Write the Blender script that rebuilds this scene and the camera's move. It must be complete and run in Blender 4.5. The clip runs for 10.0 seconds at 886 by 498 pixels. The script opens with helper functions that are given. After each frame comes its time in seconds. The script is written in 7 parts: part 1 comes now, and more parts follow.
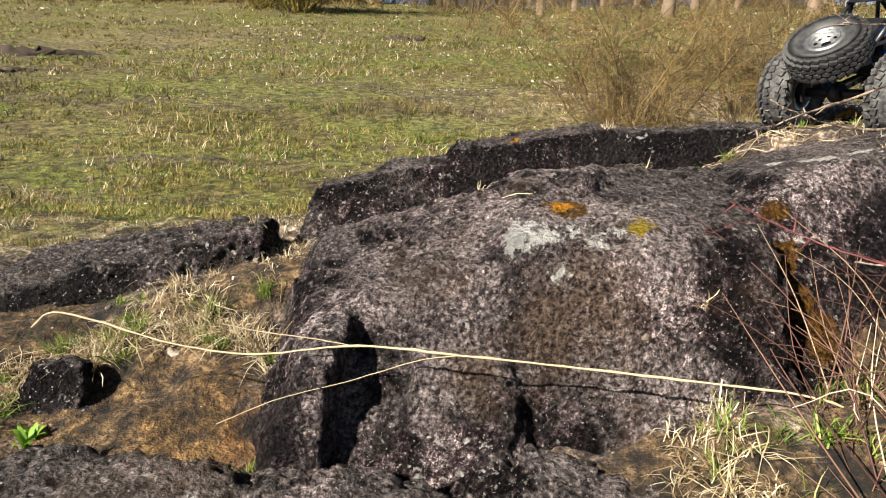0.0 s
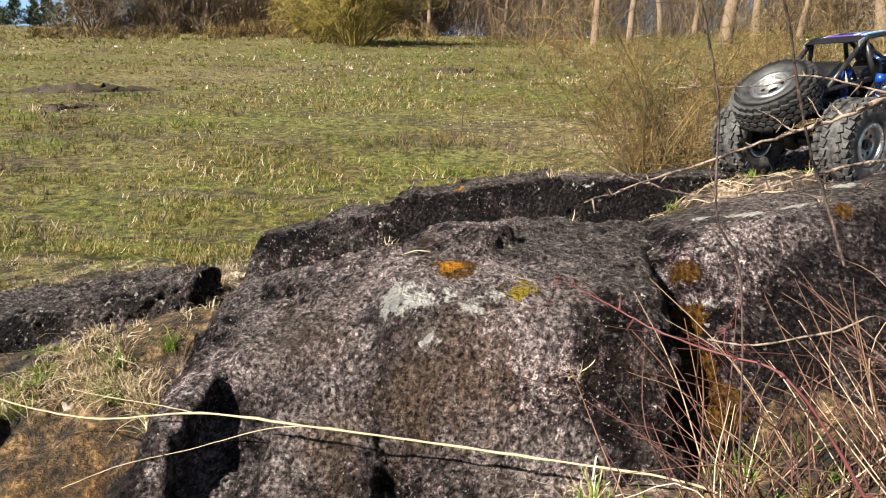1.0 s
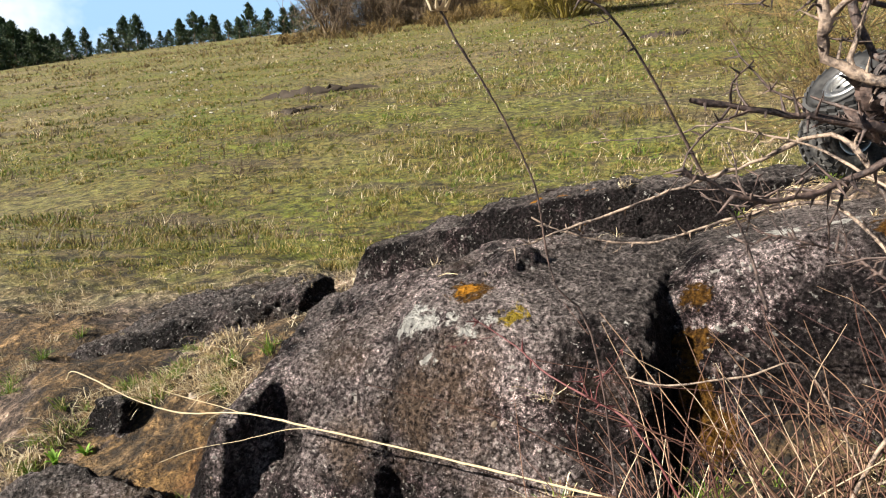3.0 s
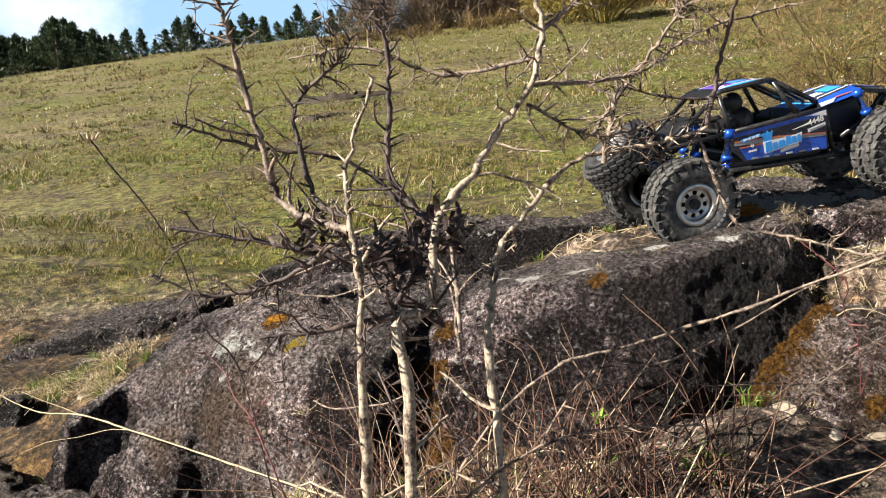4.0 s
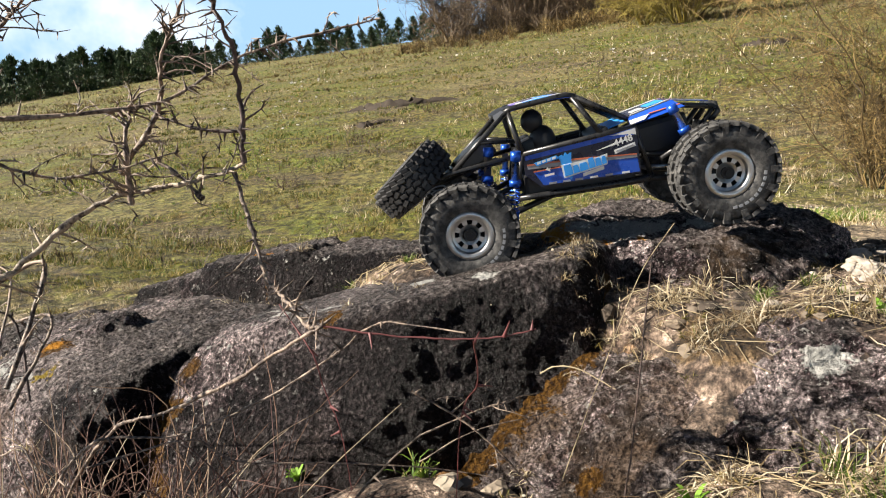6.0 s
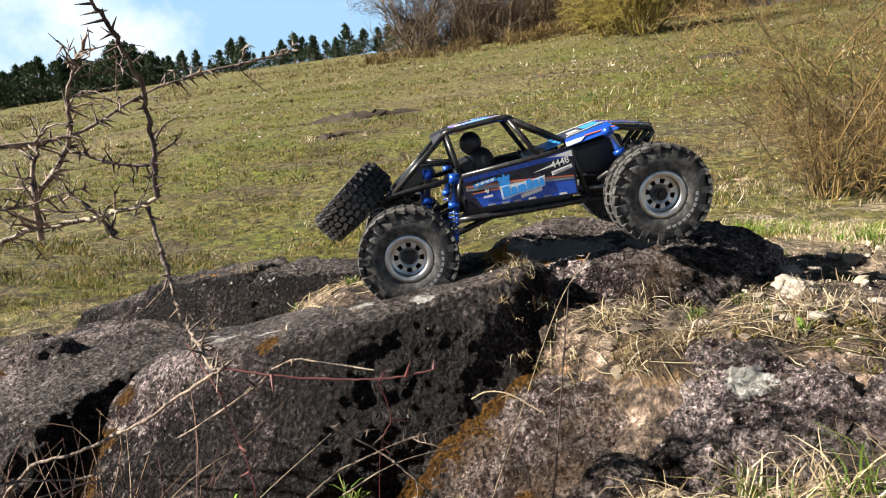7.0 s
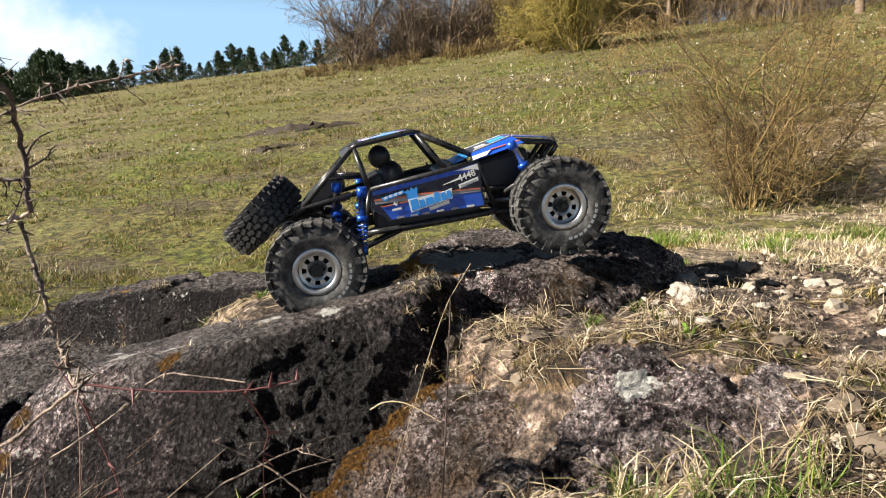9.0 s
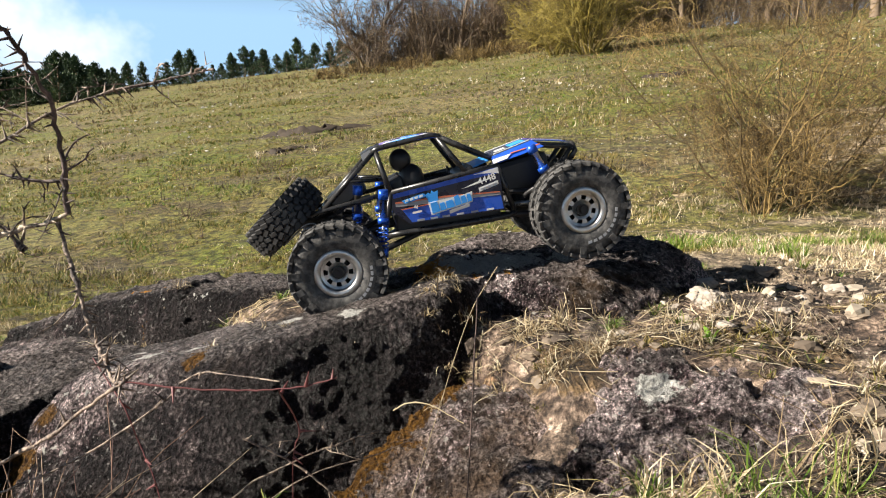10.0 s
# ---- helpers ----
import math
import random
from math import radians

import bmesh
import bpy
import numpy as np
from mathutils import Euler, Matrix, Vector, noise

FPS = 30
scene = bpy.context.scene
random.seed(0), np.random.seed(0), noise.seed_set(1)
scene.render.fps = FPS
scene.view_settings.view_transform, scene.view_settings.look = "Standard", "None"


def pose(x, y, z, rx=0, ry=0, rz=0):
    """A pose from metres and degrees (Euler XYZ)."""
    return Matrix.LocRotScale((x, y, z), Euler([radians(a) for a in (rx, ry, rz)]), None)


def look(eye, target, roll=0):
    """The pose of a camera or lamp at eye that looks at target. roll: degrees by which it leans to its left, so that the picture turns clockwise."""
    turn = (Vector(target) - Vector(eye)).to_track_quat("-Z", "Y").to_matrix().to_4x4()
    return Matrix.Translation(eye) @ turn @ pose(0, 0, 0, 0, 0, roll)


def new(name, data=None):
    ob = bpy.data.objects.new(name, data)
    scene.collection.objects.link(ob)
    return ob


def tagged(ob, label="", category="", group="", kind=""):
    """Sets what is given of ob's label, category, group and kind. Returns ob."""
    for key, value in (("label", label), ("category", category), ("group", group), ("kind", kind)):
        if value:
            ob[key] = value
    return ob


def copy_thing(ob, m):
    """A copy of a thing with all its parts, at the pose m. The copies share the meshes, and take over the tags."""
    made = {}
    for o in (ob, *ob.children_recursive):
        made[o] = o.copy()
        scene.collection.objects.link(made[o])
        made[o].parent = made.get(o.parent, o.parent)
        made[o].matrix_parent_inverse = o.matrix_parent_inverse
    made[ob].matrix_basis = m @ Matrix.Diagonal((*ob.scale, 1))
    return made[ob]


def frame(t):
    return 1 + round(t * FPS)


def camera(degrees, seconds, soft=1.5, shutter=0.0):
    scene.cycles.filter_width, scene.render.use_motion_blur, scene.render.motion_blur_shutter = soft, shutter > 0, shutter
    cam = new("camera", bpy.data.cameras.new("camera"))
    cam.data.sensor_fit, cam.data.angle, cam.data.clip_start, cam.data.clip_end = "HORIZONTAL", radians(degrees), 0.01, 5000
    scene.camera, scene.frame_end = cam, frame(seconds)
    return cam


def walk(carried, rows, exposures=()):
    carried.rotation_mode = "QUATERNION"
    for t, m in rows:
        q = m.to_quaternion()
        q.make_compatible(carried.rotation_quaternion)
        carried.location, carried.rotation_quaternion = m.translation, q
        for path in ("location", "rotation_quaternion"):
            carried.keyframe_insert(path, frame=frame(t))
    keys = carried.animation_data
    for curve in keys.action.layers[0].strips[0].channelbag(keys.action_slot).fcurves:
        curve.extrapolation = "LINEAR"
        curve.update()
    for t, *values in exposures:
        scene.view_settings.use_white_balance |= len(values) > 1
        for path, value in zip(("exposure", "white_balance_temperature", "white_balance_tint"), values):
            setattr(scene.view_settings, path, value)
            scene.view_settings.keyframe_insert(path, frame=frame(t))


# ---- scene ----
cam = camera(65.7, 10.0, soft=1.1)
ROWS = [   # seconds, place, turn
    (0.0, 0.0, 0.0, 0.5, 78.0, -5.0, 0.0),
    (0.5, 0.1161, 0.0359, 0.5091, 75.74, -3.21, 1.81),
    (1.0, 0.2074, 0.0344, 0.553, 79.89, -4.58, 4.88),
    (1.5, 0.2384, 0.0029, 0.5787, 79.17, -3.42, 10.86),
    (2.0, 0.2724, 0.0025, 0.6207, 79.17, -1.29, 15.37),
    (2.5, 0.357, 0.0372, 0.635, 80.0, -0.87, 16.34),
    (2.7, 0.3893, 0.0321, 0.6396, 78.05, -0.27, 18.55),
    (3.8, 0.828, -0.0149, 0.7241, 77.13, 1.95, 29.47),
    (4.0, 0.8898, 0.0251, 0.7495, 77.11, -0.01, 26.7),
    (4.5, 1.0597, 0.1395, 0.7611, 76.38, -0.42, 32.93),
    (5.0, 1.1704, 0.2231, 0.7748, 77.66, 0.36, 36.25),
    (5.5, 1.2376, 0.2967, 0.7652, 77.27, 1.53, 35.01),
    (6.0, 1.2595, 0.3438, 0.7682, 77.51, 0.68, 33.65),
    (6.2, 1.2688, 0.3664, 0.7715, 77.86, 0.36, 32.62),
    (7.3, 1.3006, 0.3685, 0.7871, 78.52, 0.75, 30.4),
    (7.5, 1.3076, 0.3689, 0.7823, 78.85, 0.54, 29.96),
    (8.0, 1.3153, 0.369, 0.7825, 78.82, 0.37, 28.86),
    (8.5, 1.3267, 0.3746, 0.7823, 78.88, 0.57, 28.13),
    (9.0, 1.3419, 0.3808, 0.7867, 79.3, 0.46, 26.08),
    (9.5, 1.3407, 0.3758, 0.789, 79.67, 0.5, 25.8),
    (10.0, 1.3318, 0.3679, 0.7883, 79.52, 0.25, 26.97),
]
walk(cam, [(t, pose(x, y, z, rx, ry, rz)) for t, x, y, z, rx, ry, rz in ROWS])

# ---- daylight ----
SUN = Vector((-0.67, -0.565, 0.50)).normalized()
world = bpy.data.worlds.new("sky")
scene.world = world
world.use_nodes = True
wt = world.node_tree
sky = wt.nodes.new("ShaderNodeTexSky")
sky.sky_type, sky.sun_disc = "NISHITA", False
sky.sun_elevation = math.asin(SUN.z)
sky.sun_rotation = math.atan2(SUN.x, SUN.y)
sky.air_density, sky.dust_density, sky.ozone_density = 0.75, 0.6, 1.2
wt.nodes["Background"].inputs["Strength"].default_value = 0.0155
coords = wt.nodes.new("ShaderNodeTexCoord")
clouds = wt.nodes.new("ShaderNodeTexNoise")
clouds.inputs["Scale"].default_value, clouds.inputs["Detail"].default_value = 3.2, 6.0
clouds.inputs["Roughness"].default_value = 0.62
cover = wt.nodes.new("ShaderNodeValToRGB")
cover.color_ramp.elements[0].position, cover.color_ramp.elements[1].position = 0.52, 0.74
blend = wt.nodes.new("ShaderNodeMix")
blend.data_type = "RGBA"
blend.inputs[7].default_value = (29.0, 30.5, 32.0, 1)
wt.links.new(coords.outputs["Generated"], clouds.inputs["Vector"])
wt.links.new(clouds.outputs["Fac"], cover.inputs["Fac"])
# haze and cloud banks thicken towards the horizon
height = wt.nodes.new("ShaderNodeSeparateXYZ")
wt.links.new(coords.outputs["Generated"], height.inputs["Vector"])
low = wt.nodes.new("ShaderNodeValToRGB")
low.color_ramp.elements[0].color, low.color_ramp.elements[1].color = (1, 1, 1, 1), (0.02, 0.02, 0.02, 1)
low.color_ramp.elements[0].position, low.color_ramp.elements[1].position = 0.14, 0.28
wt.links.new(height.outputs["Z"], low.inputs["Fac"])
bank_ = wt.nodes.new("ShaderNodeMath")
bank_.operation = "MULTIPLY"
wt.links.new(cover.outputs["Color"], bank_.inputs[0])
wt.links.new(low.outputs["Color"], bank_.inputs[1])
haze_share = wt.nodes.new("ShaderNodeMath")
haze_share.operation = "MULTIPLY"
haze_share.inputs[1].default_value = 0.9
wt.links.new(low.outputs["Color"], haze_share.inputs[0])
haze = wt.nodes.new("ShaderNodeMix")
haze.data_type = "RGBA"
haze.inputs[7].default_value = (11.8, 19.0, 27.0, 1)
wt.links.new(haze_share.outputs[0], haze.inputs[0])
wt.links.new(sky.outputs["Color"], haze.inputs[6])
wt.links.new(bank_.outputs[0], blend.inputs[0])
wt.links.new(haze.outputs[2], blend.inputs[6])
wt.links.new(blend.outputs[2], wt.nodes["Background"].inputs["Color"])

sun_data = bpy.data.lights.new("sun", "SUN")
sun_data.energy, sun_data.angle, sun_data.color = 5.0, radians(0.53), (1.0, 0.92, 0.80)
sun = new("sun", sun_data)
sun.matrix_world = look(SUN * 20, (0, 0, 0))
scene.view_settings.exposure = 1.46

# ---- materials ----
def nd(nt, kind, out=0, **ins):
    """A node; sockets given by name are set, or linked to another node's output. Returns its output."""
    n = nt.nodes.new(kind)
    for key, value in ins.items():
        sock = n.inputs[int(key[1:])] if key[0] == "i" and key[1:].isdigit() else n.inputs[key.replace("_", " ")]
        if isinstance(value, bpy.types.NodeSocket):
            nt.links.new(value, sock)
        else:
            sock.default_value = value
    return n.outputs[out]


def rgb(c):
    return (c[0], c[1], c[2], 1.0)


def mix(nt, fac, a, b, mode="MIX"):
    n = nt.nodes.new("ShaderNodeMix")
    n.data_type, n.blend_type = "RGBA", mode
    for i, v in ((0, fac), (6, a), (7, b)):
        if isinstance(v, bpy.types.NodeSocket):
            nt.links.new(v, n.inputs[i])
        else:
            n.inputs[i].default_value = v if i == 0 else rgb(v)
    return n.outputs[2]


def calc(nt, op, a, b=0.0, clamp=False):
    n = nt.nodes.new("ShaderNodeMath")
    n.operation, n.use_clamp = op, clamp
    for i, v in enumerate((a, b)):
        if isinstance(v, bpy.types.NodeSocket):
            nt.links.new(v, n.inputs[i])
        else:
            n.inputs[i].default_value = v
    return n.outputs[0]


def ramp(nt, fac, *stops):
    n = nt.nodes.new("ShaderNodeValToRGB")
    els = n.color_ramp.elements
    while len(els) < len(stops):
        els.new(0.5)
    for e, (pos, c) in zip(els, stops):
        e.position, e.color = pos, rgb(c) if len(c) > 1 else rgb(c * 3)
    nt.links.new(fac, n.inputs[0])
    return n.outputs[0]


def step(nt, fac, lo, hi):
    return ramp(nt, fac, (lo, (0.0,)), (hi, (1.0,)))


def speckle(nt, p, scale, detail=4.0, rough_=0.6, distort=0.0):
    return nd(nt, "ShaderNodeTexNoise", 0, Vector=p, Scale=scale, Detail=detail, Roughness=rough_, Distortion=distort)


def begin(name, roughness=0.8, metallic=0.0):
    m = bpy.data.materials.new(name)
    m.use_nodes = True
    nt = m.node_tree
    b = nt.nodes["Principled BSDF"]
    b.inputs["Roughness"].default_value, b.inputs["Metallic"].default_value = roughness, metallic
    return m, nt, b, nd(nt, "ShaderNodeTexCoord", 3)


def bump(nt, b, height, strength, distance):
    out = nd(nt, "ShaderNodeBump", 0, Strength=strength, Distance=distance, Height=height)
    nt.links.new(out, b.inputs["Normal"])


def patch_mask(nt, p, spots, ragged, lo=0.40, hi=0.52):
    """Union of round growths at the given places (x, y, z, radius), with ragged edges."""
    total = None
    for x, y, z, r in spots:
        flat = nt.nodes.new("ShaderNodeVectorMath")
        flat.operation = "MULTIPLY"
        nt.links.new(p, flat.inputs[0])
        flat.inputs[1].default_value = (1, 1, 0.6)
        n = nt.nodes.new("ShaderNodeVectorMath")
        n.operation = "DISTANCE"
        nt.links.new(flat.outputs[0], n.inputs[0])
        n.inputs[1].default_value = (x, y, z * 0.6)
        inside = calc(nt, "SUBTRACT", 1.0, calc(nt, "DIVIDE", n.outputs["Value"], r))
        total = inside if total is None else calc(nt, "MAXIMUM", total, inside)
    return step(nt, calc(nt, "ADD", total, calc(nt, "MULTIPLY", calc(nt, "SUBTRACT", ragged, 0.5), 2.4)), lo, hi)


def rock_material(name, patina=0.0, white=(), orange=(), moss=(), crust=(), golden=(), black=()):
    m, nt, b, p = begin(name, 0.62)
    big, mid = speckle(nt, p, 7, 5, 0.62), speckle(nt, p, 38, 6, 0.7, 0.4)
    fine = speckle(nt, p, 190, 5, 0.7)
    huge = speckle(nt, p, 3.1, 4, 0.6)
    tone = calc(nt, "ADD", calc(nt, "MULTIPLY", big, 0.42), calc(nt, "ADD", calc(nt, "MULTIPLY", huge, 0.18), calc(nt, "MULTIPLY", mid, 0.40)))
    tone = calc(nt, "SUBTRACT", calc(nt, "ADD", calc(nt, "MULTIPLY", calc(nt, "SUBTRACT", tone, 0.5), 1.5), 0.5), 1.3 * patina + 0.002)
    dust = speckle(nt, p, 430, 3, 0.65)
    col = ramp(nt, tone, (0.415, (0.0060, 0.0040, 0.0046)), (0.475, (0.024, 0.0160, 0.0174)), (0.53, (0.100, 0.072, 0.075)), (0.60, (0.45, 0.365, 0.36)))
    grain = ramp(nt, fine, (0.37, (0.14,)), (0.50, (0.85,)), (0.62, (2.5,)))
    col = mix(nt, 1.0, col, grain, "MULTIPLY")
    col = mix(nt, 1.0, col, ramp(nt, dust, (0.38, (0.25,)), (0.5, (0.9,)), (0.62, (2.1,))), "MULTIPLY")
    flecks = calc(nt, "MULTIPLY", step(nt, speckle(nt, p, 95, 3, 0.55), 0.63, 0.68), step(nt, big, 0.43, 0.54))
    col = mix(nt, flecks, col, (0.55, 0.54, 0.50))
    dots = step(nt, speckle(nt, p, 240, 2, 0.5), 0.655, 0.71)
    clusters = step(nt, speckle(nt, p, 5.5, 4, 0.6, 0.6), 0.47, 0.62)
    specks = step(nt, speckle(nt, p, 115, 5, 0.68), 0.43, 0.60)
    pale = calc(nt, "MULTIPLY", calc(nt, "MULTIPLY", clusters, calc(nt, "ADD", calc(nt, "MULTIPLY", specks, 0.75), 0.25)), 0.82 - 5.0 * patina)
    col = mix(nt, pale, col, mix(nt, step(nt, fine, 0.38, 0.62), (0.06, 0.043, 0.044), (0.74, 0.63, 0.61)))
    col = mix(nt, calc(nt, "MULTIPLY", dots, 0.6), col, (0.72, 0.68, 0.65))
    brown = step(nt, speckle(nt, p, 4.5, 4, 0.6), 0.56, 0.70)
    col = mix(nt, calc(nt, "MULTIPLY", brown, 0.5), col, (0.13, 0.085, 0.05))
    ragged = calc(nt, "ADD", calc(nt, "MULTIPLY", speckle(nt, p, 34, 5, 0.65, 0.6), 0.6), calc(nt, "MULTIPLY", speckle(nt, p, 150, 4, 0.7), 0.4))
    # dark lichen, and the shade of the steep faces put into the colour
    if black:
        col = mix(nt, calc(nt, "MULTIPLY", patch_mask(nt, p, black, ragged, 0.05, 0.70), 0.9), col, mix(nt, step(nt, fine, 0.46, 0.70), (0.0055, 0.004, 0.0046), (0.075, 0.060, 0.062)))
    # upward faces paler: crust and dust, plus sunlit tops put into the colour
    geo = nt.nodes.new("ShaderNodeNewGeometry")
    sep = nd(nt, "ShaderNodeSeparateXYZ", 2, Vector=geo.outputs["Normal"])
    pale_tops = step(nt, calc(nt, "ADD", sep, calc(nt, "MULTIPLY", calc(nt, "SUBTRACT", mid, 0.5), 1.4)), 0.70, 1.0)
    col = mix(nt, calc(nt, "MULTIPLY", calc(nt, "MULTIPLY", pale_tops, calc(nt, "ADD", calc(nt, "MULTIPLY", specks, 0.7), 0.3)), 0.65), col, mix(nt, step(nt, fine, 0.36, 0.64), (0.05, 0.040, 0.037), (0.60, 0.53, 0.50)))
    if crust:
        col = mix(nt, calc(nt, "MULTIPLY", patch_mask(nt, p, crust, ragged, 0.15, 0.75), 0.72), col, mix(nt, step(nt, fine, 0.38, 0.62), (0.022, 0.013, 0.010), (0.26, 0.18, 0.125)))
    if moss:
        col = mix(nt, patch_mask(nt, p, moss, ragged), col, mix(nt, step(nt, fine, 0.36, 0.66), (0.035, 0.015, 0.005), (0.25, 0.125, 0.024)))
    if golden:
        col = mix(nt, patch_mask(nt, p, golden, ragged), col, mix(nt, fine, (0.16, 0.11, 0.01), (0.58, 0.42, 0.05)))
    if orange:
        col = mix(nt, patch_mask(nt, p, orange, ragged), col, mix(nt, fine, (0.42, 0.16, 0.01), (0.75, 0.36, 0.04)))
    if white:
        col = mix(nt, calc(nt, "MULTIPLY", patch_mask(nt, p, white, ragged), 0.92), col, mix(nt, fine, (0.50, 0.49, 0.46), (0.85, 0.84, 0.80)))
    nt.links.new(col, b.inputs["Base Color"])
    nt.links.new(ramp(nt, dust, (0.38, (0.30,)), (0.60, (0.75,))), b.inputs["Roughness"])
    b.inputs["Specular IOR Level"].default_value = 0.14
    pits = nd(nt, "ShaderNodeTexVoronoi", 0, Vector=p, Scale=120.0)
    h = calc(nt, "ADD", calc(nt, "MULTIPLY", mid, 1.4), calc(nt, "ADD", calc(nt, "MULTIPLY", fine, 0.95), calc(nt, "MULTIPLY", pits, 0.55)))
    h = calc(nt, "ADD", h, calc(nt, "MULTIPLY", dust, 0.32))
    bump(nt, b, h, 1.0, 0.045)
    return m


def plain(name, c, roughness=0.6, metallic=0.0, vary=0.25, scale=60.0, dust=0.0, bumps=0.0):
    """A surface of one colour with grain, slight wear and dust."""
    m, nt, b, p = begin(name, roughness, metallic)
    n = speckle(nt, p, scale, 5, 0.6)
    col = mix(nt, n, [v * (1 - vary) for v in c], [min(1, v * (1 + vary)) for v in c])
    if dust:
        d = step(nt, speckle(nt, p, scale * 0.5, 6, 0.7), 0.42, 0.75)
        col = mix(nt, calc(nt, "MULTIPLY", d, dust), col, (0.25, 0.238, 0.22))
    nt.links.new(col, b.inputs["Base Color"])
    nt.links.new(ramp(nt, n, (0.2, (max(0.05, roughness - 0.12),)), (0.8, (min(1, roughness + 0.12),))), b.inputs["Roughness"])
    if bumps:
        bump(nt, b, n, bumps, 0.002)
    return m


def island(name, *stops, roughness=0.7, translucent=0.25, patches=None):
    """Leaves, blades and twigs: every loose piece has its own tone."""
    m, nt, b, p = begin(name, roughness)
    geo = nt.nodes.new("ShaderNodeNewGeometry")
    col = ramp(nt, geo.outputs["Random Per Island"], *stops)
    large = speckle(nt, p, 1.3, 3, 0.6)
    col = mix(nt, 1.0, col, ramp(nt, large, (0.3, (0.60, 0.58, 0.55)), (0.7, (1.35, 1.35, 1.25))), "MULTIPLY")
    if patches:
        where = calc(nt, "ADD", calc(nt, "MULTIPLY", speckle(nt, p, 0.8, 4, 0.62), 0.5), calc(nt, "MULTIPLY", speckle(nt, p, 5.5, 4, 0.68), 0.5))
        col = mix(nt, calc(nt, "MULTIPLY", step(nt, where, 0.49, 0.56), 0.62), col, mix(nt, geo.outputs["Random Per Island"], patches[0], patches[1]))
    nt.links.new(col, b.inputs["Base Color"])
    if translucent:
        tr = nd(nt, "ShaderNodeBsdfTranslucent", 0, Color=col)
        out = nd(nt, "ShaderNodeMixShader", 0, i0=translucent, i1=b.outputs[0], i2=tr)
        nt.links.new(out, nt.nodes["Material Output"].inputs["Surface"])
    return m


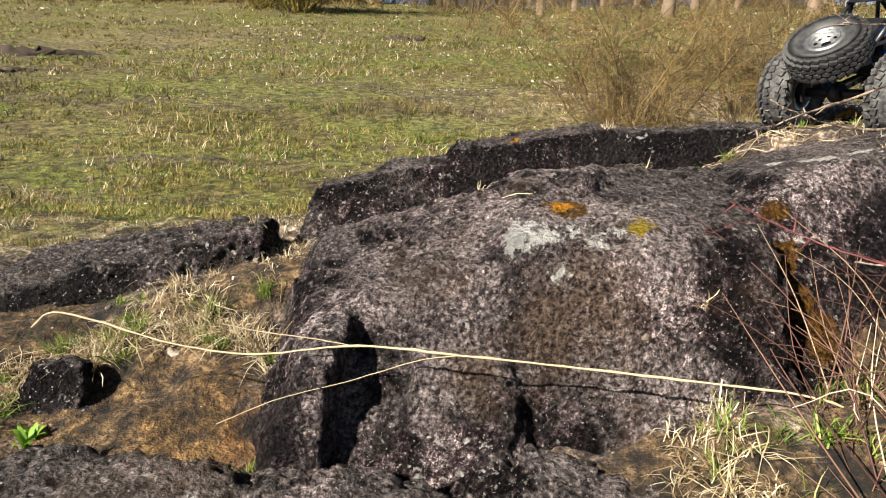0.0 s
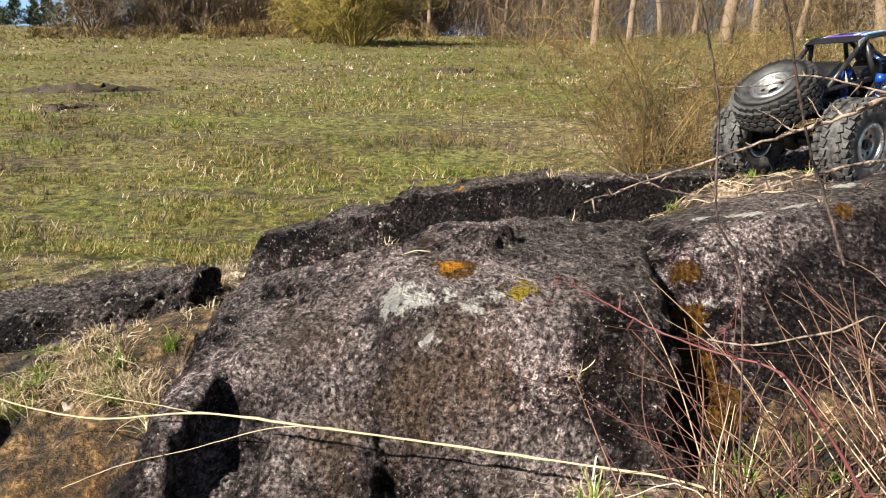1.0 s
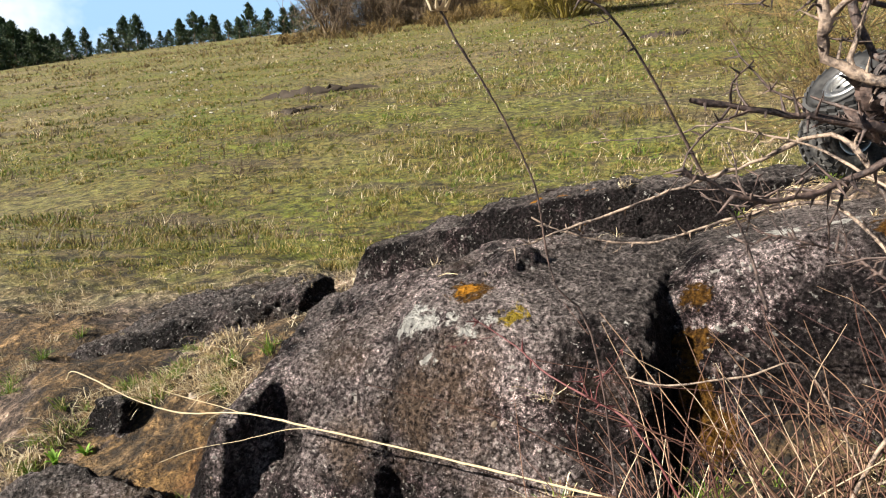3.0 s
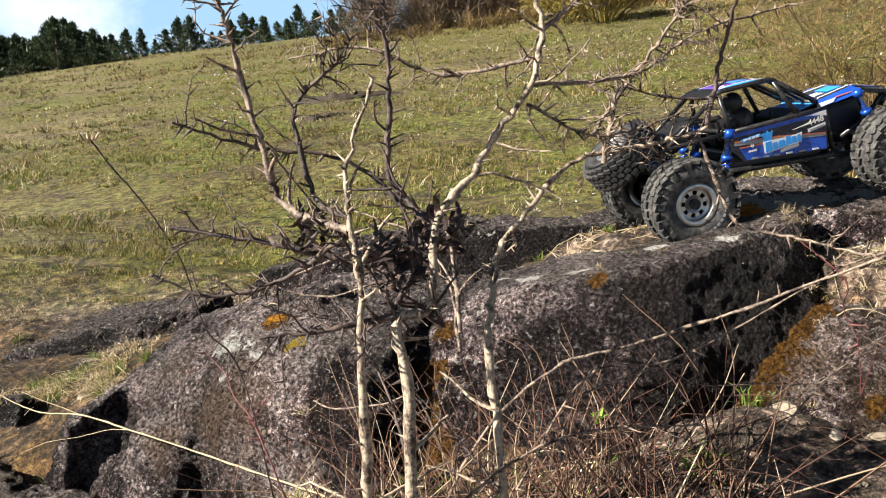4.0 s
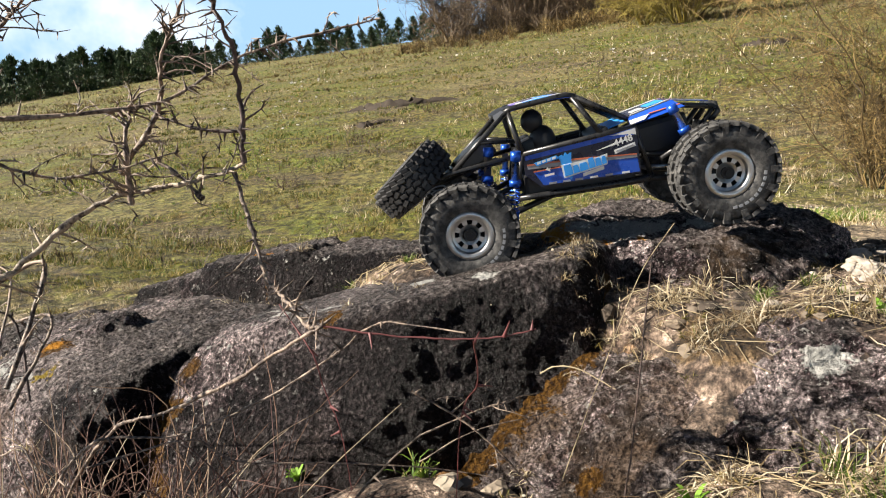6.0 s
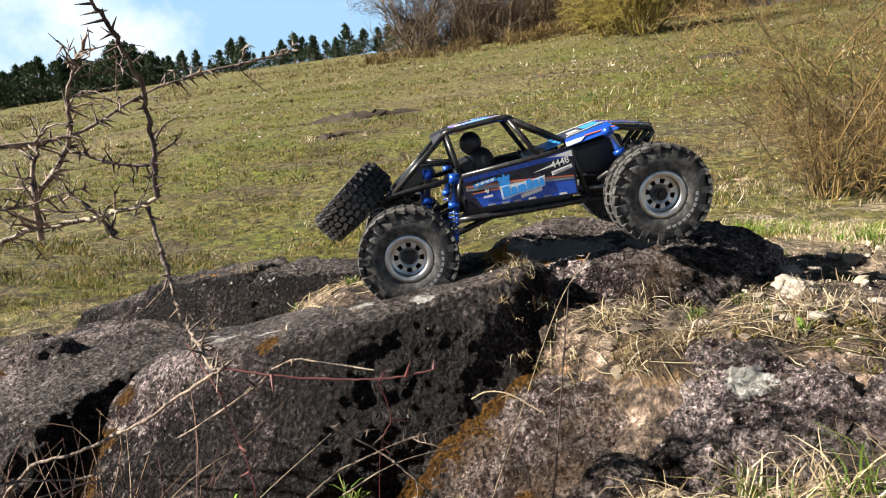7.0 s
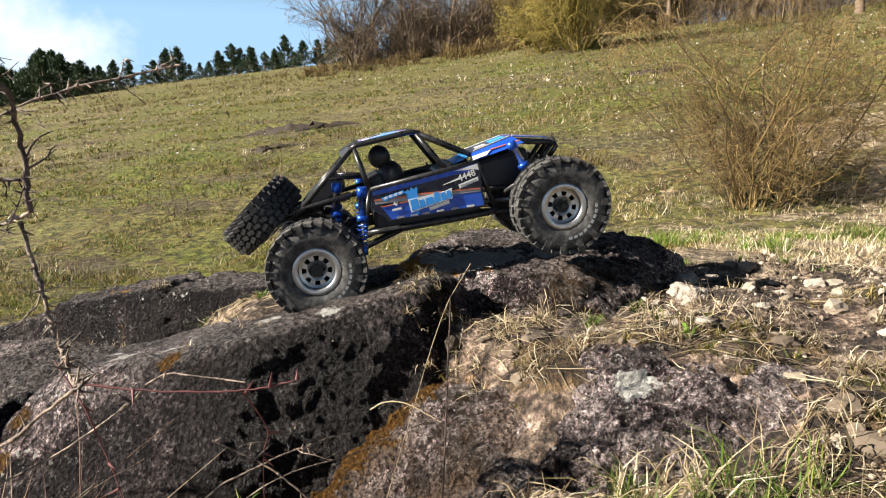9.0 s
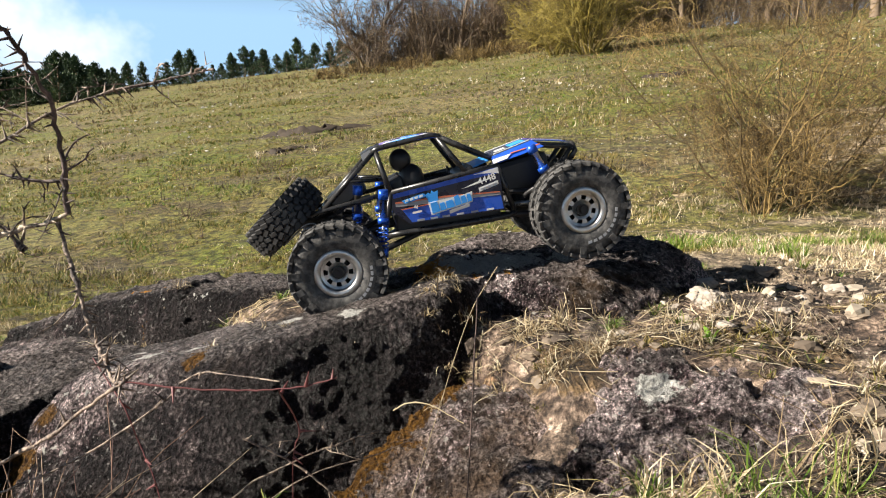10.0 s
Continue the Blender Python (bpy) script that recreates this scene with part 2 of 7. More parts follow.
def ground_material():
    m, nt, b, p = begin("ground", 0.95)
    big, mid, fine = speckle(nt, p, 0.9, 5, 0.6), speckle(nt, p, 6, 6, 0.68), speckle(nt, p, 45, 6, 0.72)
    far = speckle(nt, p, 0.22, 4, 0.6)
    grass = ramp(nt, calc(nt, "ADD", calc(nt, "MULTIPLY", mid, 0.5), calc(nt, "MULTIPLY", big, 0.5)),
                 (0.36, (0.105, 0.070, 0.030)), (0.46, (0.125, 0.105, 0.022)), (0.54, (0.12, 0.13, 0.015)), (0.66, (0.085, 0.125, 0.010)))
    straw = step(nt, calc(nt, "ADD", calc(nt, "MULTIPLY", far, 0.7), calc(nt, "MULTIPLY", mid, 0.3)), 0.48, 0.62)
    grass = mix(nt, calc(nt, "MULTIPLY", straw, 0.65), grass, (0.21, 0.16, 0.085))
    # trodden ledges along the slope, bare of grass
    along = nt.nodes.new("ShaderNodeVectorMath")
    along.operation = "MULTIPLY"
    nt.links.new(p, along.inputs[0])
    along.inputs[1].default_value = (0.38, 1.5, 1.0)
    worn = calc(nt, "ADD", calc(nt, "MULTIPLY", speckle(nt, along.outputs[0], 1.1, 5, 0.62), 0.6), calc(nt, "MULTIPLY", speckle(nt, along.outputs[0], 5.0, 4, 0.65), 0.4))
    grass = mix(nt, calc(nt, "MULTIPLY", step(nt, worn, 0.52, 0.58), 0.75), grass, mix(nt, fine, (0.035, 0.024, 0.012), (0.15, 0.115, 0.06)))
    scar = patch_mask(nt, p, ((-5.6, 9.25, 0.7, 0.9), (-4.9, 9.5, 0.7, 0.7), (-6.5, 8.9, 0.6, 0.7), (-4.9, 7.7, 0.5, 0.6)), mid)
    grass = mix(nt, calc(nt, "MULTIPLY", scar, 0.7), grass, mix(nt, fine, (0.03, 0.02, 0.012), (0.15, 0.105, 0.06)))
    soil = ramp(nt, calc(nt, "ADD", calc(nt, "MULTIPLY", mid, 0.45), calc(nt, "MULTIPLY", fine, 0.55)),
                (0.37, (0.018, 0.012, 0.009)), (0.46, (0.070, 0.046, 0.033)), (0.54, (0.20, 0.145, 0.108)), (0.64, (0.50, 0.40, 0.325)))
    sep = nd(nt, "ShaderNodeSeparateXYZ", 1, Vector=p)
    west = calc(nt, "MINIMUM", calc(nt, "MAXIMUM", calc(nt, "MULTIPLY", nd(nt, "ShaderNodeSeparateXYZ", 0, Vector=p), -0.045), 0.0), 0.055)
    reach = calc(nt, "ADD", calc(nt, "MULTIPLY", sep, 0.1), west)
    bank = calc(nt, "SUBTRACT", 1.0, step(nt, calc(nt, "ADD", reach, calc(nt, "MULTIPLY", mid, 0.06)), 0.175, 0.235))
    moss = patch_mask(nt, p, ((0.86, 0.96, 0.30, 0.13), (0.93, 1.05, 0.40, 0.10), (0.99, 1.13, 0.46, 0.07), (0.47, 0.95, 0.33, 0.12), (0.22, 1.13, 0.36, 0.12), (-0.22, 0.70, 0.10, 0.14)), mid)
    soil = mix(nt, calc(nt, "MULTIPLY", moss, 0.65), soil, mix(nt, fine, (0.09, 0.035, 0.006), (0.30, 0.145, 0.025)))
    turf_moss = patch_mask(nt, p, ((1.12, 1.16, 0.50, 0.10), (1.02, 1.07, 0.45, 0.07), (1.33, 1.22, 0.52, 0.10), (1.22, 1.18, 0.52, 0.06), (-0.33, 0.72, 0.13, 0.28), (-0.55, 0.88, 0.18, 0.3), (-0.25, 1.0, 0.25, 0.2), (-0.9, 0.9, 0.15, 0.35), (-0.3, 0.5, 0.1, 0.2), (1.45, 1.05, 0.5, 0.1), (0.50, 0.84, 0.33, 0.20), (0.56, 0.72, 0.24, 0.24), (0.55, 0.62, 0.2, 0.28), (0.3, 0.58, 0.12, 0.2)), mid)
    soil = mix(nt, calc(nt, "MULTIPLY", turf_moss, 0.85), soil, mix(nt, step(nt, fine, 0.35, 0.68), (0.022, 0.013, 0.005), (0.15, 0.088, 0.028)))
    strawy = patch_mask(nt, p, ((1.9, 3.0, 0.3, 2.6), (3.4, 5.2, 0.5, 3.2), (2.2, 7.0, 0.7, 1.8), (0.6, 2.3, 0.4, 1.0), (1.6, 2.0, 0.3, 1.8)), speckle(nt, p, 2.2, 5, 0.65))
    grass = mix(nt, calc(nt, "MULTIPLY", strawy, 0.85), grass, mix(nt, mid, (0.12, 0.08, 0.05), (0.55, 0.44, 0.31)))
    col = mix(nt, bank, grass, soil)
    col = mix(nt, 1.0, col, ramp(nt, fine, (0.32, (0.35,)), (0.68, (1.65,))), "MULTIPLY")
    col = mix(nt, 1.0, col, ramp(nt, speckle(nt, p, 14, 4, 0.7), (0.38, (0.25,)), (0.62, (1.75,))), "MULTIPLY")
    grit = speckle(nt, p, 170, 4, 0.7)
    col = mix(nt, 1.0, col, ramp(nt, grit, (0.34, (0.4,)), (0.66, (1.6,))), "MULTIPLY")
    nt.links.new(col, b.inputs["Base Color"])
    bump(nt, b, calc(nt, "ADD", mid, calc(nt, "ADD", calc(nt, "MULTIPLY", fine, 0.5), calc(nt, "MULTIPLY", grit, 0.16))), 1.0, 0.06)
    return m


GROUND = ground_material()
RUBBER = plain("tyre_rubber", (0.024, 0.024, 0.025), 0.7, 0, 0.4, 160, 0.55, 0.4)
RUBBER_CLEAN = plain("clean_rubber", (0.022, 0.022, 0.023), 0.6, 0, 0.3, 90, 0.15, 0.3)
ALLOY = plain("brushed_aluminium", (0.58, 0.58, 0.57), 0.36, 0.95, 0.2, 150, 0.25)
STEEL = plain("steel", (0.55, 0.55, 0.56), 0.3, 1.0, 0.15, 120)
BLACK = plain("black_plastic", (0.008, 0.008, 0.009), 0.45, 0, 0.3, 80, 0.05)
TUBE = plain("black_tube", (0.016, 0.016, 0.017), 0.30, 0, 0.3, 80, 0.10)
BLUE_METAL = plain("blue_anodised", (0.02, 0.10, 0.55), 0.32, 0.55, 0.2, 90)
BLUE = plain("blue_paint", (0.016, 0.095, 0.56), 0.28, 0, 0.18, 40, 0.08)
BRIGHT_BLUE = plain("bright_blue_print", (0.04, 0.33, 0.88), 0.35, 0, 0.15, 50, 0.05)
NAVY = plain("navy_black_paint", (0.012, 0.014, 0.035), 0.3, 0, 0.3, 40, 0.1)
PURPLE = plain("purple_print", (0.10, 0.05, 0.30), 0.32, 0, 0.25, 40, 0.05)
WHITE = plain("white_print", (0.78, 0.78, 0.76), 0.4, 0, 0.06, 60, 0.12)
SALMON = plain("orange_print", (0.62, 0.16, 0.07), 0.4, 0, 0.15, 60, 0.08)
GREY = plain("grey_print", (0.33, 0.34, 0.36), 0.4, 0, 0.1, 60, 0.05)
STRAW = island("dry_grass", (0.0, (0.12, 0.075, 0.04)), (0.35, (0.40, 0.31, 0.19)), (0.7, (0.62, 0.525, 0.37)), (1.0, (0.78, 0.71, 0.57)))
GREEN = island("fresh_grass", (0.0, (0.06, 0.12, 0.012)), (0.5, (0.12, 0.20, 0.022)), (0.8, (0.19, 0.24, 0.04)), (1.0, (0.42, 0.35, 0.16)))
MEADOW = island("meadow_grass", (0.0, (0.024, 0.055, 0.004)), (0.35, (0.085, 0.118, 0.009)), (0.64, (0.165, 0.158, 0.020)), (0.84, (0.32, 0.245, 0.085)), (1.0, (0.56, 0.45, 0.24)), patches=((0.10, 0.068, 0.018), (0.44, 0.32, 0.11)))


def bark(name, dark, pale, low, high):
    """Bark with dark rings on paler skin; sun and shade contrast put into the mottling."""
    m, nt, b, p = begin(name, 0.62)
    mottle = calc(nt, "ADD", calc(nt, "MULTIPLY", speckle(nt, p, 75, 4, 0.65), 0.6), calc(nt, "MULTIPLY", speckle(nt, p, 340, 4, 0.65), 0.4))
    nt.links.new(mix(nt, step(nt, mottle, low, high), dark, pale), b.inputs["Base Color"])
    bump(nt, b, mottle, 0.7, 0.004)
    return m


STEM_BARK = bark("cream_bark", (0.060, 0.040, 0.032), (0.46, 0.37, 0.27), 0.42, 0.54)
TWIG = bark("pale_bark", (0.040, 0.027, 0.023), (0.33, 0.25, 0.19), 0.43, 0.57)
TWIG_DARK = bark("dark_bark", (0.018, 0.012, 0.012), (0.135, 0.092, 0.078), 0.42, 0.60)
TWIG_RED = plain("red_bark", (0.12, 0.034, 0.034), 0.6, 0, 0.3, 90)
BRUSH = island("tan_twigs", (0.0, (0.040, 0.026, 0.010)), (0.5, (0.125, 0.082, 0.028)), (1.0, (0.34, 0.235, 0.09)), translucent=0.0)
BRUSH_DARK = island("brown_twigs", (0.0, (0.045, 0.031, 0.024)), (0.5, (0.11, 0.075, 0.05)), (1.0, (0.23, 0.165, 0.10)), translucent=0.0)
BUDS = island("budding_twigs", (0.0, (0.08, 0.058, 0.014)), (0.5, (0.20, 0.155, 0.03)), (1.0, (0.36, 0.29, 0.06)), translucent=0.0)
BRAMBLE = island("bramble_stems", (0.0, (0.045, 0.016, 0.015)), (0.55, (0.12, 0.058, 0.042)), (0.88, (0.26, 0.17, 0.115)), (1.0, (0.50, 0.42, 0.32)), translucent=0.0)
TRUNK = plain("grey_brown_bark", (0.18, 0.13, 0.09), 0.85, 0, 0.45, 9, 0.0, 0.8)
PINE = island("pine_needles", (0.0, (0.016, 0.034, 0.020)), (0.5, (0.035, 0.066, 0.032)), (1.0, (0.085, 0.125, 0.055)), translucent=0.1)
CHALK = plain("chalk_stone", (0.58, 0.55, 0.50), 0.9, 0, 0.35, 60)
STONE = plain("pale_stone", (0.33, 0.285, 0.24), 0.9, 0, 0.65, 110, 0.0, 0.6)
CRUMB = island("crumbs", (0.0, (0.06, 0.045, 0.035)), (0.5, (0.20, 0.155, 0.12)), (0.8, (0.33, 0.28, 0.23)), (1.0, (0.52, 0.47, 0.41)), roughness=0.9, translucent=0.0)
EARTH = plain("dark_earth", (0.038, 0.027, 0.018), 0.95, 0, 0.5, 12, 0.0, 0.8)
LEAF = island("young_leaf", (0.0, (0.12, 0.28, 0.02)), (1.0, (0.25, 0.42, 0.05)))
# ---- the lie of the land ----
LATTICE = np.random.RandomState(3).rand(256, 256)


def value_noise(x, y):
    xi, yi = np.floor(x).astype(int), np.floor(y).astype(int)
    fx, fy = x - xi, y - yi
    fx, fy = fx * fx * (3 - 2 * fx), fy * fy * (3 - 2 * fy)
    a, b = LATTICE[xi & 255, yi & 255], LATTICE[(xi + 1) & 255, yi & 255]
    c, d = LATTICE[xi & 255, (yi + 1) & 255], LATTICE[(xi + 1) & 255, (yi + 1) & 255]
    return (a * (1 - fx) + b * fx) * (1 - fy) + (c * (1 - fx) + d * fx) * fy - 0.5


def rough(x, y, scale, octaves=4):
    total, gain = 0.0, 1.0
    for k in range(octaves):
        total = total + gain * value_noise(x * scale + 17.3 * k, y * scale + 5.1 * k)
        scale, gain = scale * 2.1, gain * 0.5
    return total


def soft_max(a, b, k):
    return 0.5 * (a + b + np.sqrt((a - b) ** 2 + k * k))


def smooth(a, b, x):
    t = np.clip((x - a) / (b - a), 0, 1)
    return t * t * (3 - 2 * t)


def ground_z(x, y):
    """Height of the ground: a hillside meadow, and a bank with the outcrop before it."""
    x, y = np.asarray(x, float), np.asarray(y, float)
    rise = 0.165 * y + 0.06 * x + 0.06 * np.maximum(0, x - 2.0) * smooth(6, 14, y)
    hill = -0.51 + rise - 0.5 * (rise - 7.0 + np.sqrt((rise - 7.0) ** 2 + 1.0))
    hill = np.maximum(hill, -0.9 + 0.05 * hill) + (0.05 * rough(x, y, 0.5) + 0.05 * rough(x * 0.35, y * 1.5, 1.0, 3)) * smooth(2, 6, y)
    hill = hill + 0.11 * smooth(-0.4, 0.5, x) * np.exp(-((y - 3.0) / 1.1) ** 2)
    crest = 0.36 + 0.2 * np.tanh((x - 0.35) / 0.75)
    brow = 0.98 + 0.12 * smooth(0.2, 1.2, x)
    bank = crest - 0.28 * np.maximum(0, brow - y) - 0.45 * np.maximum(0, 0.62 - y)
    bank = bank - 0.12 * np.maximum(0, y - 1.6) - 0.05 * np.maximum(0, -0.4 - x)
    bank = np.maximum(bank, -0.3)
    # the gully between the slabs
    s = ((x - 0.78) * 0.7 + (y - 0.9) * 0.714)
    off = (x - 0.78) * 0.714 - (y - 0.9) * 0.7
    bank = bank - 0.11 * np.exp(-(off / 0.09) ** 2) * smooth(-0.25, -0.1, s) * (1 - smooth(0.2, 0.45, s))
    # hollow where the outcrop stands
    bank = bank - 0.13 * np.exp(-((x - 0.2) / 0.3) ** 2 - ((y - 0.85) / 0.16) ** 2)
    bank = bank - 0.10 * np.exp(-((x - 0.15) / 0.4) ** 2 - ((y - 0.6) / 0.14) ** 2)
    bank = bank - 0.10 * np.exp(-((x - 1.02) / 0.11) ** 2 - ((y - 0.97) / 0.13) ** 2) - 0.085 * np.exp(-((x - 1.22) / 0.13) ** 2 - ((y - 1.02) / 0.075) ** 2)
    # soil trapped behind the slab
    bank = bank + 0.075 * np.exp(-((x - 0.66) / 0.22) ** 2 - ((y - 1.20) / 0.085) ** 2) + 0.03 * np.exp(-((x - 0.3) / 0.15) ** 2 - ((y - 1.19) / 0.07) ** 2)
    # hollow at the foot of the joint beside the boulder
    bank = bank - 0.07 * np.exp(-((x - 0.53) / 0.11) ** 2 - ((y - 0.78) / 0.09) ** 2)
    near = np.exp(-((x - 0.5) ** 2 + (y - 1.2) ** 2) / 9.0)
    return soft_max(hill, bank, 0.06) + (0.045 * rough(x, y, 5.0) + 0.016 * rough(x, y, 26.0, 3)) * (0.35 + 0.65 * near)

# ---- building helpers ----
def mesh_of(name, verts, faces, material, smooth_=True):
    me = bpy.data.meshes.new(name)
    me.from_pydata([tuple(v) for v in verts], [], faces)
    me.polygons.foreach_set("use_smooth", [smooth_] * len(me.polygons))
    me.materials.append(material)
    me.update()
    return me


def part(name, bm, material, parent, label=""):
    """Links a bmesh as one mesh object under a thing or under a part."""
    me = bpy.data.meshes.new(name)
    bm.to_mesh(me)
    bm.free()
    me.materials.append(material)
    ob = new(name, me)
    ob.parent = parent
    return tagged(ob, label)


def sweep(bm, path, radii, sides=8, closed=False):
    """A round bar along a path; radii: one number or one for each point."""
    path = [Vector(p) for p in path]
    if not hasattr(radii, "__len__"):
        radii = [radii] * len(path)
    rings, side = [], None
    for i, p in enumerate(path):
        d = (path[min(i + 1, len(path) - 1)] - path[max(i - 1, 0)]).normalized()
        if side is None:
            side = d.orthogonal().normalized()
        side = (side - d * side.dot(d)).normalized()
        other = d.cross(side)
        rings.append([bm.verts.new(p + radii[i] * (math.cos(a) * side + math.sin(a) * other)) for a in [2 * math.pi * k / sides for k in range(sides)]])
    for a, b in zip(rings, rings[1:]):
        for k in range(sides):
            f = bm.faces.new((a[k], a[(k + 1) % sides], b[(k + 1) % sides], b[k]))
            f.smooth = True
    if not closed:
        bm.faces.new(rings[0][::-1])
        bm.faces.new(rings[-1])
    return bm


def tube(path, radii, sides=8):
    return sweep(bmesh.new(), path, radii, sides)


def block(size, at=(0, 0, 0), turn=(0, 0, 0), bevel=0.0, bm=None):
    fresh = bmesh.new()
    bmesh.ops.create_cube(fresh, size=1.0, matrix=pose(*at, *turn) @ Matrix.Diagonal((*size, 1)))
    if bevel:
        bmesh.ops.bevel(fresh, geom=fresh.edges[:], offset=bevel, segments=2, profile=0.6, affect="EDGES")
    if bm is None:
        return fresh
    me = bpy.data.meshes.new("tmp")
    fresh.to_mesh(me)
    fresh.free()
    bm.from_mesh(me)
    bpy.data.meshes.remove(me)
    return bm


def lathe(profile, steps=48, bm=None, axis_y=0.0):
    """Turns a profile of (radius, y) round the y axis."""
    bm = bm or bmesh.new()
    rings = [[bm.verts.new((r * math.cos(a), y + axis_y, r * math.sin(a))) for a in [2 * math.pi * k / steps for k in range(steps)]] for r, y in profile]
    for a, b in zip(rings, rings[1:]):
        for k in range(steps):
            f = bm.faces.new((a[k], a[(k + 1) % steps], b[(k + 1) % steps], b[k]))
            f.smooth = True
    return bm


def slab(outline, thickness, y):
    """A sheet in the x-z plane at y, with thickness towards -y."""
    bm = bmesh.new()
    a = [bm.verts.new((x, y, z)) for x, z in outline]
    b = [bm.verts.new((x, y - thickness, z)) for x, z in outline]
    bm.faces.new(a)
    bm.faces.new(b[::-1])
    for i in range(len(a)):
        j = (i + 1) % len(a)
        bm.faces.new((a[j], a[i], b[i], b[j]))
    bmesh.ops.recalc_face_normals(bm, faces=bm.faces[:])
    return bm


def sheet(corners, thickness):
    """A thin sheet through four or more corners, thickened downwards along its normal."""
    bm = bmesh.new()
    c = [Vector(p) for p in corners]
    n = (c[1] - c[0]).cross(c[2] - c[0]).normalized() * thickness
    a = [bm.verts.new(p) for p in c]
    b = [bm.verts.new(p - n) for p in c]
    bm.faces.new(a)
    bm.faces.new(b[::-1])
    for i in range(len(a)):
        j = (i + 1) % len(a)
        bm.faces.new((a[j], a[i], b[i], b[j]))
    bmesh.ops.recalc_face_normals(bm, faces=bm.faces[:])
    return bm


class Heap:
    """Collects many small pieces into one mesh."""

    def __init__(self):
        self.v, self.quads, self.tris, self.n = [], [], [], 0

    def bar(self, path, radii, sides=4):
        path = np.asarray(path, float)
        k = len(path)
        d = np.empty_like(path)
        d[1:-1], d[0], d[-1] = path[2:] - path[:-2], path[1] - path[0], path[-1] - path[-2]
        d /= np.sqrt((d * d).sum(1, keepdims=True)) + 1e-9
        ref = np.array([0.31, 0.22, 0.93]) if abs(d[0][2]) < 0.9 else np.array([0.95, 0.1, 0.3])
        s = np.stack([d[:, 1] * ref[2] - d[:, 2] * ref[1], d[:, 2] * ref[0] - d[:, 0] * ref[2], d[:, 0] * ref[1] - d[:, 1] * ref[0]], 1)
        s /= np.sqrt((s * s).sum(1, keepdims=True)) + 1e-9
        o = np.stack([d[:, 1] * s[:, 2] - d[:, 2] * s[:, 1], d[:, 2] * s[:, 0] - d[:, 0] * s[:, 2], d[:, 0] * s[:, 1] - d[:, 1] * s[:, 0]], 1)
        a = np.arange(sides) * 2 * math.pi / sides
        r = np.broadcast_to(np.asarray(radii, float), (k,))[:, None, None]
        ring = path[:, None, :] + r * (np.cos(a)[None, :, None] * s[:, None, :] + np.sin(a)[None, :, None] * o[:, None, :])
        self.v.append(ring.reshape(-1, 3))
        j = np.arange(sides)
        p = self.n + np.arange(k - 1)[:, None] * sides
        q = (j + 1) % sides
        self.quads.append(np.stack([p + j, p + q, p + sides + q, p + sides + j], -1).reshape(-1, 4))
        self.n += k * sides

    def blades(self, root, tip, bend, width):
        """Arched blades: arrays of roots, tips, mid offsets and widths; two quads and a point."""
        m = len(root)
        d = tip - root
        flat = np.stack([-d[:, 1], d[:, 0], np.zeros(m)], 1) + 1e-6
        turn = np.random.RandomState(m).uniform(-1, 1, (m, 3))
        turn[:, 2] *= 0.3
        flat = flat / np.linalg.norm(flat, axis=1, keepdims=True) + 0.7 * turn
        flat /= np.linalg.norm(flat, axis=1, keepdims=True)
        rows = []
        for t, w in ((0, 1.0), (0.4, 0.85), (0.75, 0.55)):
            mid = root + d * t + bend * (4 * t * (1 - t))
            rows += [mid - flat * (w * width[:, None] / 2), mid + flat * (w * width[:, None] / 2)]
        rows.append(tip)
        self.v.append(np.stack(rows, 1).reshape(-1, 3))
        base = self.n + 7 * np.arange(m)
        for quad in ((0, 1, 3, 2), (2, 3, 5, 4)):
            self.quads.append(base[:, None] + np.array(quad))
        self.tris.append(base[:, None] + np.array((4, 5, 6)))
        self.n += 7 * m

    def obj(self, name, material, parent=None, smooth_=True):
        me = bpy.data.meshes.new(name)
        v = np.concatenate(self.v)
        quads = np.concatenate(self.quads) if self.quads else np.zeros((0, 4), int)
        tris = np.concatenate(self.tris) if self.tris else np.zeros((0, 3), int)
        sizes = np.concatenate([np.full(len(quads), 4), np.full(len(tris), 3)])
        corners = np.concatenate([quads.reshape(-1), tris.reshape(-1)])
        me.vertices.add(len(v))
        me.vertices.foreach_set("co", v.reshape(-1))
        me.loops.add(len(corners))
        me.loops.foreach_set("vertex_index", corners.astype(np.int32))
        me.polygons.add(len(sizes))
        me.polygons.foreach_set("loop_start", (np.cumsum(sizes) - sizes).astype(np.int32))
        me.update(calc_edges=True)
        me.polygons.foreach_set("use_smooth", np.full(len(sizes), smooth_))
        me.materials.append(material)
        ob = new(name, me)
        ob.parent = parent
        return ob


# ---- ground ----
def build_ground():
    n = 380
    u = np.linspace(-1, 1, n)
    xs = 0.5 + 2.6 * u + 9 * u ** 3 + 420 * u ** 9
    ys = 1.4 + 2.6 * u + 9 * u ** 3 + 420 * u ** 9
    gx, gy = np.meshgrid(xs, ys, indexing="ij")
    v = np.stack([gx, gy, ground_z(gx, gy)], -1).reshape(-1, 3)
    i = (np.arange(n - 1)[:, None] * n + np.arange(n - 1)[None, :]).reshape(-1)
    f = np.stack([i, i + n, i + n + 1, i + 1], 1).tolist()
    ob = new("ground", mesh_of("ground", v.tolist(), f, GROUND))
    return tagged(ob, "grassy hillside with bare brown soil on the bank", "ground", kind="structure")


ground = build_ground()


# ---- rocks ----
def unit_ball():
    bm = bmesh.new()
    bmesh.ops.create_icosphere(bm, subdivisions=6, radius=1.0)
    v = np.array([p.co[:] for p in bm.verts])
    f = [[p.index for p in q.verts] for q in bm.faces]
    bm.free()
    return v, f


